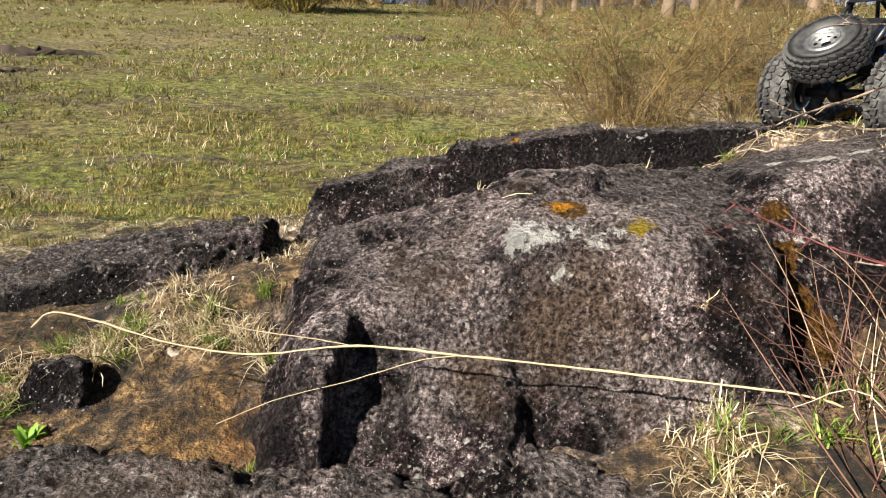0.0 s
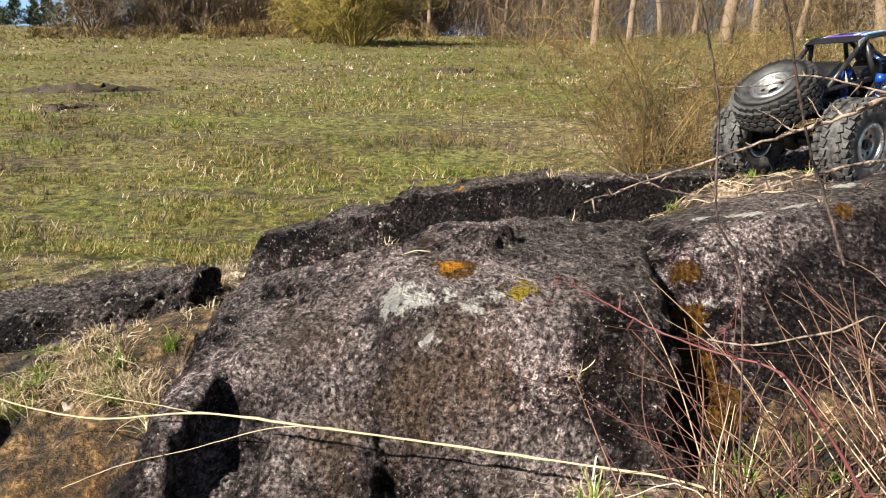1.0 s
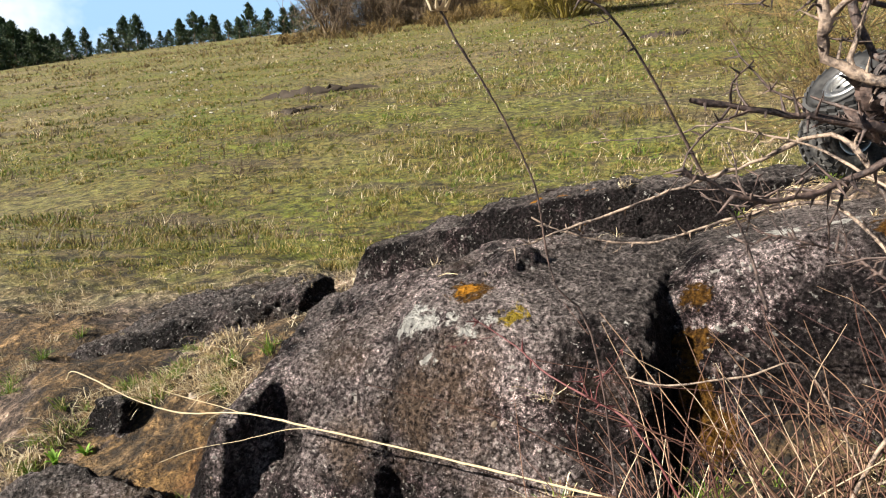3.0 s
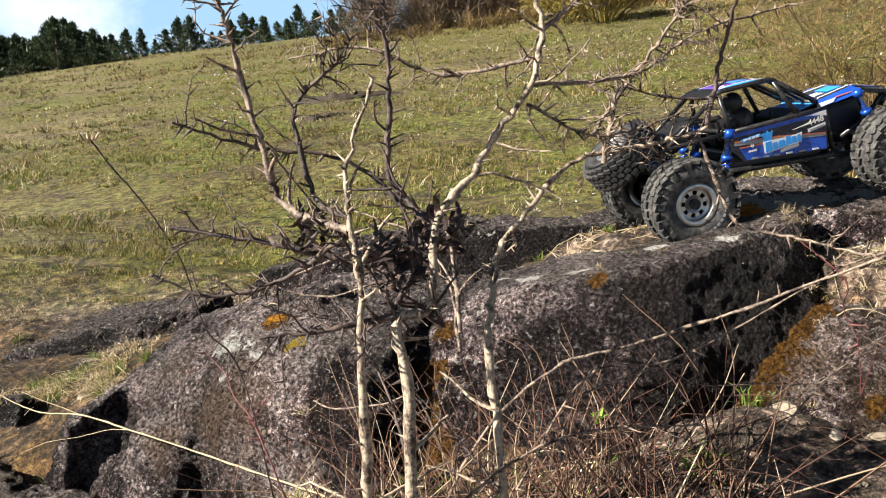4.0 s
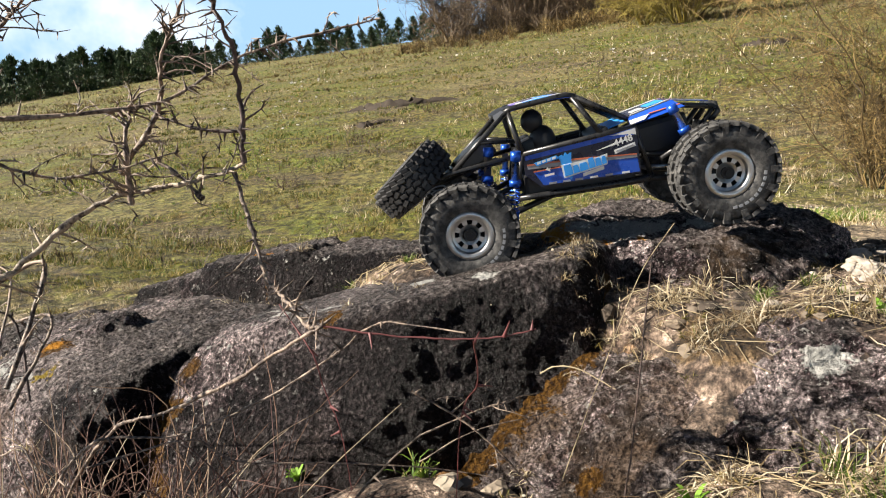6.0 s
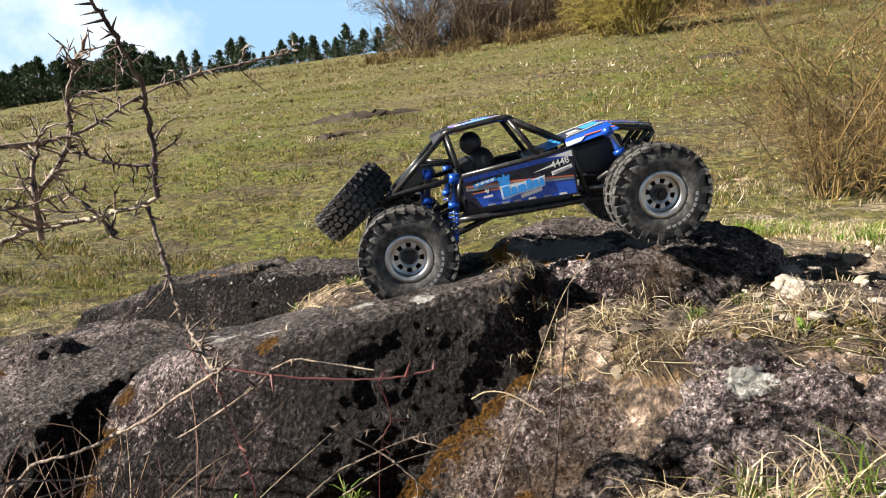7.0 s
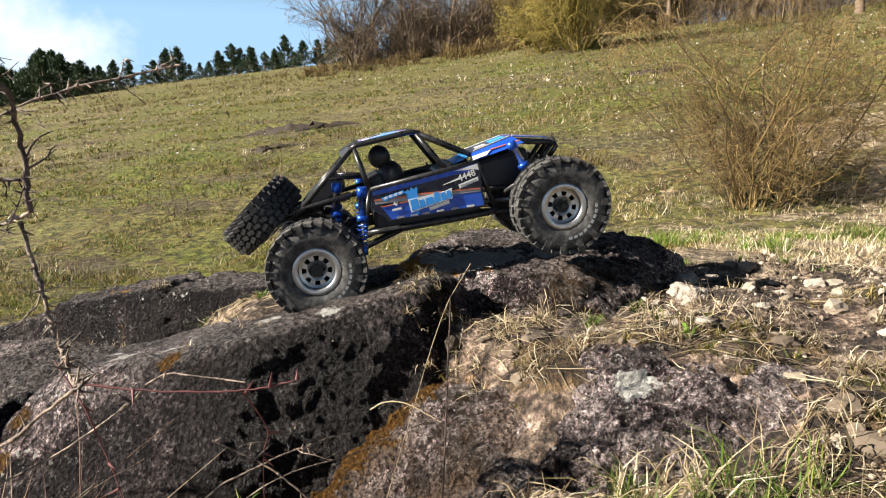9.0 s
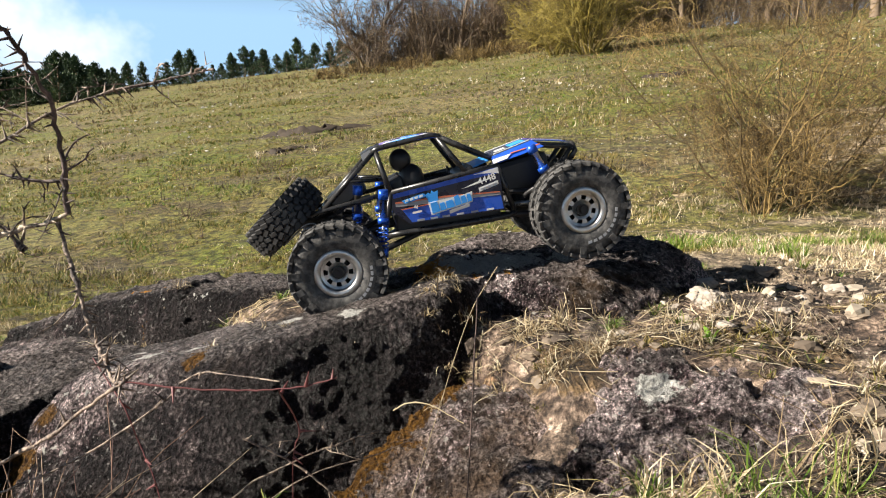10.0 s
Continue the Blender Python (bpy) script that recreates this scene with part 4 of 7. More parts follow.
def build_car():
    car = new("model_crawler")
    car.matrix_world = car_frame()
    tagged(car, "blue and black radio-controlled rock crawler standing on rocks", "toy car")
    # wheels
    carcass, tread = tyre_mesh(0.0705, 0.054, 0.0325, 30, RUBBER, "tyre")
    alloy = rim_mesh(0.034, "wheel")
    star = bpy.data.meshes.new("hub")
    bm = bolt_star(0.0085, 0.003)
    bm.to_mesh(star)
    bm.free()
    star.materials.append(BLACK)
    # plain black disc added behind the rim windows so that they look dark
    dark = bpy.data.meshes.new("backing_disc")
    bm = lathe([(0.0001, 0.0), (0.0255, 0.0), (0.0255, 0.004)], 32)
    bm.to_mesh(dark)
    bm.free()
    dark.materials.append(BLACK)
    print_bar = bpy.data.meshes.new("sidewall_bar")
    bm = block((0.0038, 0.0006, 0.0055), (0, 0, 0), (0, 0, 0), 0.0)
    bm.to_mesh(print_bar)
    bm.free()
    print_bar.materials.append(GREY)
    for x in (0.0, WHEELBASE):
        for s in (-1, 1):
            turn = 0 if s < 0 else 180
            w = child("wheel", alloy, car, pose(x, s * 0.094, BASE, 0, 23 * (1 + x), turn), "dusty silver beadlock wheel with black tyre")
            child("tyre", carcass, w, Matrix(), "dusty black tyre sidewall")
            tagged(child("tread", tread, w, Matrix(), "deep block tread"), kind="stuff")
            child("hub", star, w, pose(0, -0.0165, 0), "black wheel nut")
            for a in range(-40, 41, 10):
                child("sidewall_bar", print_bar, w, Matrix.Rotation(radians(a + 20), 4, "Y") @ pose(0.0475, -0.0272, 0), "worn white print on the tyre wall")
            child("backing_disc", dark, w, pose(0, -0.004, 0))
    # axles, links and shafts
    for x in (0.0, WHEELBASE):
        axle = part("axle", tube([(x, -0.088, BASE), (x, -0.03, BASE), (x, 0.03, BASE), (x, 0.088, BASE)], 0.0085, 12), BLACK, car)
        bm = bmesh.new()
        bmesh.ops.create_uvsphere(bm, u_segments=18, v_segments=12, radius=0.019, matrix=pose(x, 0.012, BASE + 0.002) @ Matrix.Diagonal((1.15, 0.8, 1, 1)))
        part("gear_case", bm, BLACK, axle)
        inward = 1 if x == 0 else -1
        for s in (-1, 1):
            part("lower_link", tube([(x + inward * 0.012, s * 0.052, BASE - 0.008), (x + inward * 0.075, s * 0.045, BASE + 0.004), (x + inward * 0.14, s * 0.034, BASE + 0.016)], 0.0048), BLACK, car)
            part("upper_link", tube([(x + inward * 0.006, s * 0.022, BASE + 0.022), (x + inward * 0.10, s * 0.036, BASE + 0.045)], 0.004), BLACK, car)
            part("knuckle", block((0.024, 0.016, 0.034), (x, s * 0.072, BASE), (0, 0, 0), 0.003), BLACK, axle)
        part("drive_shaft", tube([(x + inward * 0.02, 0.012, BASE + 0.004), (x + inward * 0.15, 0.004, BASE + 0.028)], 0.004), STEEL, car)
    for s in (-1, 1):
        shock(car, (0.0906, s * 0.075, 0.0935), (0.068, s * 0.070, -0.002))
        shock(car, (0.0560, s * 0.040, 0.105), (0.030, s * 0.045, 0.010))
        shock(car, (0.3215, s * 0.060, 0.103), (0.348, s * 0.068, 0.020))
    part("steering_rod", tube([(0.392, -0.07, BASE + 0.004), (0.392, 0.07, BASE + 0.004)], 0.003), STEEL, car)
    # tube cage
    side_tube(car, "roof_rail", [(0.088, 0.046, 0.150), (0.100, 0.046, 0.154), (0.182, 0.045, 0.154), (0.192, 0.045, 0.1495)], 0.0042)
    side_tube(car, "windscreen_bar", [(0.190, 0.045, 0.1505), (0.262, 0.044, 0.099)], 0.004)
    side_tube(car, "centre_bar", [(0.190, 0.030, 0.1505), (0.255, 0.012, 0.104)], 0.0034)
    side_tube(car, "a_pillar", [(0.188, 0.046, 0.149), (0.219, 0.057, 0.087)], 0.004)
    side_tube(car, "b_pillar", [(0.094, 0.046, 0.151), (0.101, 0.058, 0.087)], 0.004)
    side_tube(car, "rear_stay", [(0.092, 0.046, 0.151), (-0.004, 0.044, 0.083)], 0.004)
    side_tube(car, "rear_rail", [(0.102, 0.058, 0.087), (-0.004, 0.045, 0.083), (-0.022, 0.042, 0.081)], 0.0038)
    side_tube(car, "door_rail", [(0.100, 0.058, 0.087), (0.218, 0.058, 0.0875), (0.268, 0.055, 0.088)], 0.004)
    side_tube(car, "sill_rail", [(0.078, 0.046, 0.024), (0.110, 0.054, 0.022), (0.268, 0.054, 0.008), (0.282, 0.046, 0.012)], 0.0046)
    side_tube(car, "rear_leg", [(0.101, 0.058, 0.086), (0.078, 0.046, 0.024)], 0.004)
    side_tube(car, "front_leg", [(0.266, 0.055, 0.088), (0.280, 0.048, 0.012)], 0.004)
    side_tube(car, "hood_rail", [(0.262, 0.046, 0.094), (0.330, 0.036, 0.103), (0.392, 0.030, 0.086)], 0.004)
    side_tube(car, "nose_stay", [(0.392, 0.030, 0.086), (0.355, 0.034, 0.050), (0.300, 0.040, 0.030)], 0.004)
    side_tube(car, "rear_brace", [(0.045, 0.046, 0.117), (0.098, 0.020, 0.105)], 0.0032)
    for pts in (((0.092, 0.046, 0.151),), ((0.190, 0.045, 0.151),), ((0.262, 0.044, 0.099),), ((-0.004, 0.045, 0.083),), ((0.100, 0.058, 0.087),), ((-0.022, 0.042, 0.081),), ((0.280, 0.046, 0.012),)):
        x, y, z = pts[0]
        part("cross_bar", tube([(x, -y, z + BASE), (x, y, z + BASE)], 0.0038), TUBE, car)
    part("bumper_hoop", tube([(0.384, -0.030, 0.066 + BASE), (0.397, -0.030, 0.078 + BASE), (0.396, -0.024, 0.089 + BASE), (0.396, 0.024, 0.089 + BASE), (0.397, 0.030, 0.078 + BASE), (0.384, 0.030, 0.066 + BASE)], 0.0045), TUBE, car)
    # tub, skid, rear deck, motor
    part("chassis_tub", block((0.165, 0.092, 0.036), (0.178, 0, BASE + 0.032), (0, 4.5, 0), 0.006), BLACK, car)
    part("dashboard", block((0.030, 0.088, 0.030), (0.222, 0, BASE + 0.078), (0, -20, 0), 0.005), BLACK, car)
    part("skid_plate", block((0.13, 0.060, 0.006), (0.185, 0, BASE + 0.008), (0, 4.5, 0), 0.002), BLACK, car)
    part("engine_bay", block((0.085, 0.062, 0.052), (0.310, 0, BASE + 0.062), (0, -2, 0), 0.008), BLACK, car)
    part("fuel_cell", block((0.062, 0.066, 0.030), (0.035, 0, BASE + 0.096), (0, -28, 0), 0.006), BLACK, car)
    part("rear_deck", block((0.085, 0.080, 0.004), (0.028, 0, BASE + 0.080), (0, 0, 0), 0.0015), BLACK, car)
    part("spare_arm", tube([(0.010, 0.0, BASE + 0.078), (-0.055, 0.0, BASE + 0.066)], 0.007), BLACK, car)
    part("seat", block((0.026, 0.034, 0.052), (0.118, -0.022, BASE + 0.080), (0, -14, 0), 0.007), BLACK, car)
    part("seat", block((0.026, 0.034, 0.052), (0.118, 0.022, BASE + 0.080), (0, -14, 0), 0.007), BLACK, car)
    part("steering_wheel", lathe([(0.0095, -0.001), (0.011, 0), (0.0095, 0.001), (0.008, 0)], 20), BLACK, car).matrix_local = pose(0.196, -0.022, BASE + 0.092, 0, 0, 75)
    # spare wheel, leaning backwards
    lean = pose(-0.0655, 0, BASE + 0.084) @ Matrix.Rotation(radians(-33), 4, "Y") @ Matrix.Rotation(radians(-90), 4, "X")
    w = child("spare_wheel", rim_mesh(0.031, "spare_wheel"), car, lean, "spare wheel with fine block tread, tied behind the cage")
    carcass, tread = tyre_mesh(0.066, 0.052, 0.030, 30, RUBBER_CLEAN, "spare_tyre", True)
    child("tyre", carcass, w, Matrix())
    tagged(child("tread", tread, w, Matrix()), kind="stuff")
    child("backing_disc", dark, w, pose(0, -0.004, 0))
    part("tie", tube([(-0.075, -0.030, 0.045 + BASE), (-0.040, -0.040, 0.066 + BASE), (-0.022, -0.048, 0.060 + BASE), (-0.008, -0.055, 0.045 + BASE)], 0.0014, 6), GREY, car, "pale cable tie round the spare wheel")
    for lift, wide in ((0.0, 0.010), (0.004, 0.013), (-0.003, 0.008)):
        loop = [(-0.030 + wide * math.cos(a), -0.046 + 0.3 * wide * math.sin(2 * a), 0.060 + lift + BASE + 0.45 * wide * math.sin(a)) for a in np.linspace(0, 6.0, 15)]
        part("tie", tube(loop, 0.0011, 6), GREY, car)
    # side panels and their print
    outline = [(0.100, 0.0855), (0.268, 0.0865), (0.264, 0.020), (0.118, 0.0345), (0.099, 0.056)]
    for s in (-1, 1):
        m = Matrix.Diagonal((1, 1, 1, 1)) if s < 0 else Matrix.Diagonal((1, -1, 1, 1))

        def sticker(name, pts, material, layer, parent, label=""):
            bm = slab([(x, z + BASE) for x, z in pts], 0.0005, -0.0588 - 0.00045 * layer)
            if s > 0:
                bm.transform(m)
                bmesh.ops.reverse_faces(bm, faces=bm.faces[:])
            return part(name, bm, material, parent, label)
        bm = slab([(x, z + BASE) for x, z in outline], 0.0018, -0.0570)
        if s > 0:
            bm.transform(m)
            bmesh.ops.reverse_faces(bm, faces=bm.faces[:])
        panel = part("side_panel", bm, NAVY, car, "black body panel with blue, white and orange print")
        sticker("blue_stripe", [(0.103, 0.0845), (0.266, 0.0855), (0.266, 0.0765), (0.24, 0.0775), (0.103, 0.0770)], BLUE, 1, panel)
        sticker("blue_field", [(0.122, 0.0362), (0.262, 0.0225), (0.262, 0.043), (0.215, 0.050), (0.160, 0.055), (0.112, 0.057)], BLUE, 1, panel)
        sticker("white_slash", [(0.104, 0.0640), (0.165, 0.0560), (0.262, 0.0440), (0.262, 0.0480), (0.175, 0.0610), (0.104, 0.0690)], GREY, 2, panel)
        sticker("orange_line", [(0.104, 0.0690), (0.175, 0.0610), (0.262, 0.0478), (0.262, 0.0495), (0.175, 0.0635), (0.104, 0.0712)], SALMON, 3, panel)
        sticker("orange_line", [(0.112, 0.0575), (0.160, 0.0555), (0.158, 0.0570), (0.110, 0.0592)], SALMON, 3, panel)
        sticker("white_wedge", [(0.205, 0.0665), (0.236, 0.0690), (0.236, 0.0725)], WHITE, 2, panel)
        sticker("white_wedge", [(0.228, 0.0830), (0.266, 0.0855), (0.266, 0.0760), (0.258, 0.0790)], WHITE, 2, panel)
        sticker("badge", [(0.114, 0.0712), (0.148, 0.0745), (0.152, 0.0690), (0.118, 0.0655)], BRIGHT_BLUE, 4, panel, "bright blue badge")
        for k in range(4):
            x = 0.1185 + 0.0075 * k
            sticker("badge_bar", [(x, 0.0680 + 0.0006 * k), (x + 0.0052, 0.0685 + 0.0006 * k), (x + 0.0056, 0.0717 + 0.0006 * k), (x + 0.0004, 0.0712 + 0.0006 * k)], WHITE, 6, panel)
        # shield and a row of plain blocks, white behind bright blue
        sticker("shield", [(0.1500, 0.0715), (0.1555, 0.0735), (0.1580, 0.0710), (0.1610, 0.0760), (0.1640, 0.0720), (0.1700, 0.0740), (0.1680, 0.0640), (0.1660, 0.0400), (0.1630, 0.0340), (0.1570, 0.0410), (0.1530, 0.0600)], BRIGHT_BLUE, 4, panel, "bright blue shield emblem")
        sticker("print_backing", [(0.1525, 0.0390), (0.2180, 0.0445), (0.2200, 0.0600), (0.2050, 0.0580), (0.1520, 0.0590)], WHITE, 5, panel)
        x = 0.1545
        for wide, tall in ((0.0125, 0.0165), (0.0090, 0.0120), (0.0125, 0.0120), (0.0095, 0.0155), (0.0085, 0.0120), (0.0070, 0.0120)):
            z = 0.0415 + 0.075 * (x - 0.1545)
            sticker("print_block", [(x, z), (x + wide, z + 0.0006), (x + wide - 0.0006, z + tall * 0.62), (x + wide - 0.0022, z + tall), (x + 0.0004, z + tall - 0.0006)], BRIGHT_BLUE, 6, panel)
            x += wide + 0.0008
        sticker("caption_bar", [(0.1800, 0.0400), (0.2120, 0.0435), (0.2118, 0.0385), (0.1800, 0.0350)], GREY, 7, panel)
        sticker("plate", [(0.2310, 0.0620), (0.2620, 0.0665), (0.2622, 0.0605), (0.2312, 0.0560)], WHITE, 4, panel, "white sticker")
        sticker("plate_bar", [(0.2335, 0.0602), (0.2590, 0.0639), (0.2590, 0.0624), (0.2335, 0.0587)], GREY, 5, panel)
        for k, x in enumerate((0.130, 0.150, 0.168, 0.190, 0.212, 0.236)):
            z = 0.0345 - 0.094 * (x - 0.130) + 0.0010
            sticker("sponsor_bar", [(x, z), (x + 0.011, z - 0.001), (x + 0.011, z + 0.0018), (x, z + 0.0028)], WHITE if k % 2 else GREY, 3, panel)
        sticker("emblem_bar", [(0.1290, 0.0575), (0.1325, 0.0610), (0.1335, 0.0575), (0.1365, 0.0605), (0.1345, 0.0540)], WHITE, 4, panel)
        sticker("emblem_bar", [(0.1260, 0.0480), (0.1400, 0.0478), (0.1400, 0.0508), (0.1260, 0.0510)], WHITE, 4, panel)
        txt = lettering("4448", 0.0138, 0.0002, "race_number")
        txt.materials.append(WHITE)
        child("race_number", txt, panel, pose(0.246, s * 0.0612, 0.0722 + BASE, 90, -7 if s < 0 else 7, 0 if s < 0 else 180), "white race number")
    # roof sheet with stripes
    def roof_strip(name, x0, x1, y0, y1, layer, material, label=""):
        z = lambda x: 0.1585 + BASE - 0.0035 * ((x - 0.14) / 0.045) ** 2 + 0.0004 * layer
        xs = np.linspace(x0, x1, 7)
        bm = bmesh.new()
        rows = [[bm.verts.new((x, y, z(x) - 9.0 * max(0, abs(y) - 0.03) ** 1.6 * 0.35)) for y in np.linspace(y0, y1, 5)] for x in xs]
        for a, b in zip(rows, rows[1:]):
            for j in range(4):
                bm.faces.new((a[j], b[j], b[j + 1], a[j + 1])).smooth = True
        g = bmesh.ops.extrude_face_region(bm, geom=bm.faces[:])
        bmesh.ops.translate(bm, verts=[e for e in g["geom"] if isinstance(e, bmesh.types.BMVert)], vec=(0, 0, 0.0005))
        bmesh.ops.recalc_face_normals(bm, faces=bm.faces[:])
        return part(name, bm, material, panel_parent[0], label)
    panel_parent = [car]
    roof = roof_strip("roof_panel", 0.090, 0.192, -0.049, 0.049, 0, BLUE, "blue roof sheet with purple and white print")
    panel_parent[0] = roof
    roof_strip("dark_band", 0.089, 0.103, -0.0485, 0.0485, 1, BLACK)
    roof_strip("purple_band", 0.104, 0.186, -0.030, 0.030, 1, PURPLE)
    roof_strip("blue_band", 0.106, 0.170, -0.044, -0.034, 1, BRIGHT_BLUE)
    roof_strip("blue_band", 0.106, 0.170, 0.034, 0.044, 1, BRIGHT_BLUE)
    roof_strip("white_line", 0.104, 0.186, -0.0335, -0.0315, 2, WHITE)
    roof_strip("white_line", 0.104, 0.150, 0.0300, 0.0325, 2, WHITE)
    roof_strip("blue_block", 0.140, 0.166, -0.016, 0.010, 2, BRIGHT_BLUE)
    roof_strip("white_mark", 0.110, 0.120, -0.024, -0.016, 2, WHITE)
    roof_strip("white_mark", 0.174, 0.182, -0.012, -0.004, 2, WHITE)
    roof_strip("dark_streak", 0.118, 0.138, -0.006, 0.022, 2, NAVY)
    # rear visor with its pale cheeks
    for s in (-1, 1):
        part("visor_cheek", slab([(0.074, 0.136 + BASE), (0.092, 0.152 + BASE), (0.085, 0.1605 + BASE - 0.006), (0.072, 0.150 + BASE)], 0.0012, s * 0.047), GREY, car, "pale grey visor cheek")
    part("visor", sheet([(0.072, -0.047, 0.150 + BASE), (0.092, -0.047, 0.1565 + BASE), (0.092, 0.047, 0.1565 + BASE), (0.072, 0.047, 0.150 + BASE)], 0.0012), BLACK, car)
    # hood
    def hood_sheet(name, pts, material, parent, lift, label=""):
        return part(name, sheet([(x, y, z + BASE + lift) for x, y, z in pts], 0.0010), material, parent, label)
    hood = hood_sheet("hood_panel", [(0.262, -0.046, 0.1015), (0.330, -0.038, 0.1105), (0.330, 0.038, 0.1105), (0.262, 0.046, 0.1015)], NAVY, car, 0, "blue and black hood with white print")
    nose = hood_sheet("nose_panel", [(0.330, -0.038, 0.1105), (0.386, -0.030, 0.0960), (0.386, 0.030, 0.0960), (0.330, 0.038, 0.1105)], BLUE, car, 0)
    for s in (-1, 1):
        f = (lambda p: p) if s < 0 else (lambda p: [(x, -y, z) for x, y, z in p[::-1]])
        hood_sheet("hood_flank", f([(0.262, -0.056, 0.090), (0.345, -0.047, 0.098), (0.330, -0.038, 0.1105), (0.262, -0.046, 0.1015)]), BLUE, car, 0, "blue hood flank with white tip")
        hood_sheet("hood_tip", f([(0.262, -0.0566, 0.0905), (0.284, -0.054, 0.0930), (0.292, -0.050, 0.0985), (0.262, -0.0515, 0.0960)]), WHITE, hood, 0.0010)
        hood_sheet("hood_stripe", f([(0.268, -0.040, 0.1028), (0.328, -0.033, 0.1107), (0.328, -0.029, 0.1107), (0.268, -0.036, 0.1028)]), WHITE, hood, 0.0012)
        hood_sheet("nose_stripe", f([(0.332, -0.035, 0.1103), (0.380, -0.0275, 0.0978), (0.380, -0.0235, 0.0978), (0.332, -0.031, 0.1103)]), WHITE, nose, 0.0012)
        hood_sheet("nose_band", f([(0.332, -0.030, 0.1103), (0.380, -0.0225, 0.0978), (0.380, -0.016, 0.0978), (0.332, -0.022, 0.1103)]), PURPLE, nose, 0.0012)
        hood_sheet("hood_line", f([(0.292, -0.0500, 0.0985), (0.340, -0.0445, 0.1010), (0.340, -0.0435, 0.1022), (0.292, -0.0490, 0.0997)]), SALMON, hood, 0.0012)
    for y0 in (-0.020, -0.009):
        hood_sheet("hood_mark", [(0.276, y0, 0.1038), (0.292, y0, 0.1059), (0.292, y0 + 0.009, 0.1059), (0.276, y0 + 0.009, 0.1038)], WHITE, hood, 0.0012)
    hood_sheet("hood_badge", [(0.300, -0.022, 0.1070), (0.324, -0.022, 0.1101), (0.324, 0.014, 0.1101), (0.300, 0.014, 0.1070)], BRIGHT_BLUE, hood, 0.0012)
    # windscreen plate
    part("scuttle", sheet([(0.228, -0.040, 0.092 + BASE), (0.262, -0.042, 0.098 + BASE), (0.262, 0.042, 0.098 + BASE), (0.228, 0.040, 0.092 + BASE)], 0.0015), BRIGHT_BLUE, car)
    return car


car = build_car()

# the seated dummy, one plain dark shape
bm = bmesh.new()
bmesh.ops.create_uvsphere(bm, u_segments=24, v_segments=16, radius=1.0, matrix=pose(0.128, -0.024, BASE + 0.128) @ Matrix.Diagonal((0.0165, 0.0145, 0.0175, 1)))
bmesh.ops.create_uvsphere(bm, u_segments=24, v_segments=16, radius=1.0, matrix=pose(0.138, -0.024, BASE + 0.096) @ Matrix.Diagonal((0.020, 0.024, 0.024, 1)))
for q in bm.faces:
    q.smooth = True
me = bpy.data.meshes.new("dummy_figure")
bm.to_mesh(me)
bm.free()
me.materials.append(BLACK)
dummy = new("dummy_figure", me)
dummy.matrix_world = car_frame()
tagged(dummy, "plain black helmeted dummy seated in the crawler", "doll")


# ---- trees and bushes of the hillside ----
def unit(v):
    return v / (np.linalg.norm(v) + 1e-9)


def grow(heap, rnd, p, d, length, r, depth, kids=4, spread=0.7, lift=0.15, sides=4, fade=0.62):
    """A limb that wanders and bears smaller ones."""
    path, q, way = [p], p, unit(d)
    n = 4 if depth else 3
    for _ in range(n):
        way = unit(way + rnd.normal(0, 0.16, 3) + np.array([0, 0, lift * 0.3]))
        q = q + way * length / n
        path.append(q)
    heap.bar(path, np.linspace(r, r * 0.45, n + 1), sides if depth else 3)
    if depth == 0:
        return
    for k in range(kids):
        t = 0.3 + 0.7 * (k + rnd.rand()) / kids
        i = min(int(t * n), n - 1)
        at = path[i] + (path[i + 1] - path[i]) * (t * n - i)
        side = unit(np.cross(way, rnd.normal(0, 1, 3)))
        grow(heap, rnd, at, unit(way * (1 - 0.45 * spread) + side * spread + np.array([0, 0, lift])), length * fade * rnd.uniform(0.75, 1.15), max(0.006, 0.12 * r, r * 0.55), depth - 1, kids, spread, lift, sides, fade)


def bare_tree(x, y, height, girth, seed, label, crown_material=None, depth=3, first=0.35, kids=5, name="bare_tree", lean=0.05, fork=7):
    rnd = np.random.RandomState(seed)
    tree = new(name)
    base = np.array([x, y, float(ground_z(x, y)) - 0.05])
    tree.location = base
    trunk, crown = Heap(), Heap()
    way, path = np.array([rnd.normal(0, lean), rnd.normal(0, lean), 1.0]), [np.zeros(3)]
    for _ in range(7):
        way = unit(way + rnd.normal(0, 0.06, 3))
        path.append(path[-1] + way * height * 0.8 / 7)
    trunk.bar(path, girth * np.array([1.25, 1.0, 0.92, 0.85, 0.75, 0.6, 0.42, 0.2]), 9)
    for k in range(fork):
        t = first + (1 - first) * (k + rnd.rand()) / fork
        i = min(int(t * 7), 6)
        at = path[i] + (path[i + 1] - path[i]) * (t * 7 - i)
        a = rnd.uniform(0, 2 * math.pi)
        grow(crown, rnd, at, np.array([math.cos(a), math.sin(a), 0.75]), height * 0.38 * (1.15 - 0.5 * t), girth * 0.38 * (1.2 - t * 0.7), depth, kids, 0.75, 0.12)
    part_t = trunk.obj("trunk", TRUNK, tree)
    tagged(crown.obj("crown", crown_material or BRUSH_DARK, tree), kind="stuff")
    return tagged(tree, label, "tree", group="bare trees at the wood edge")


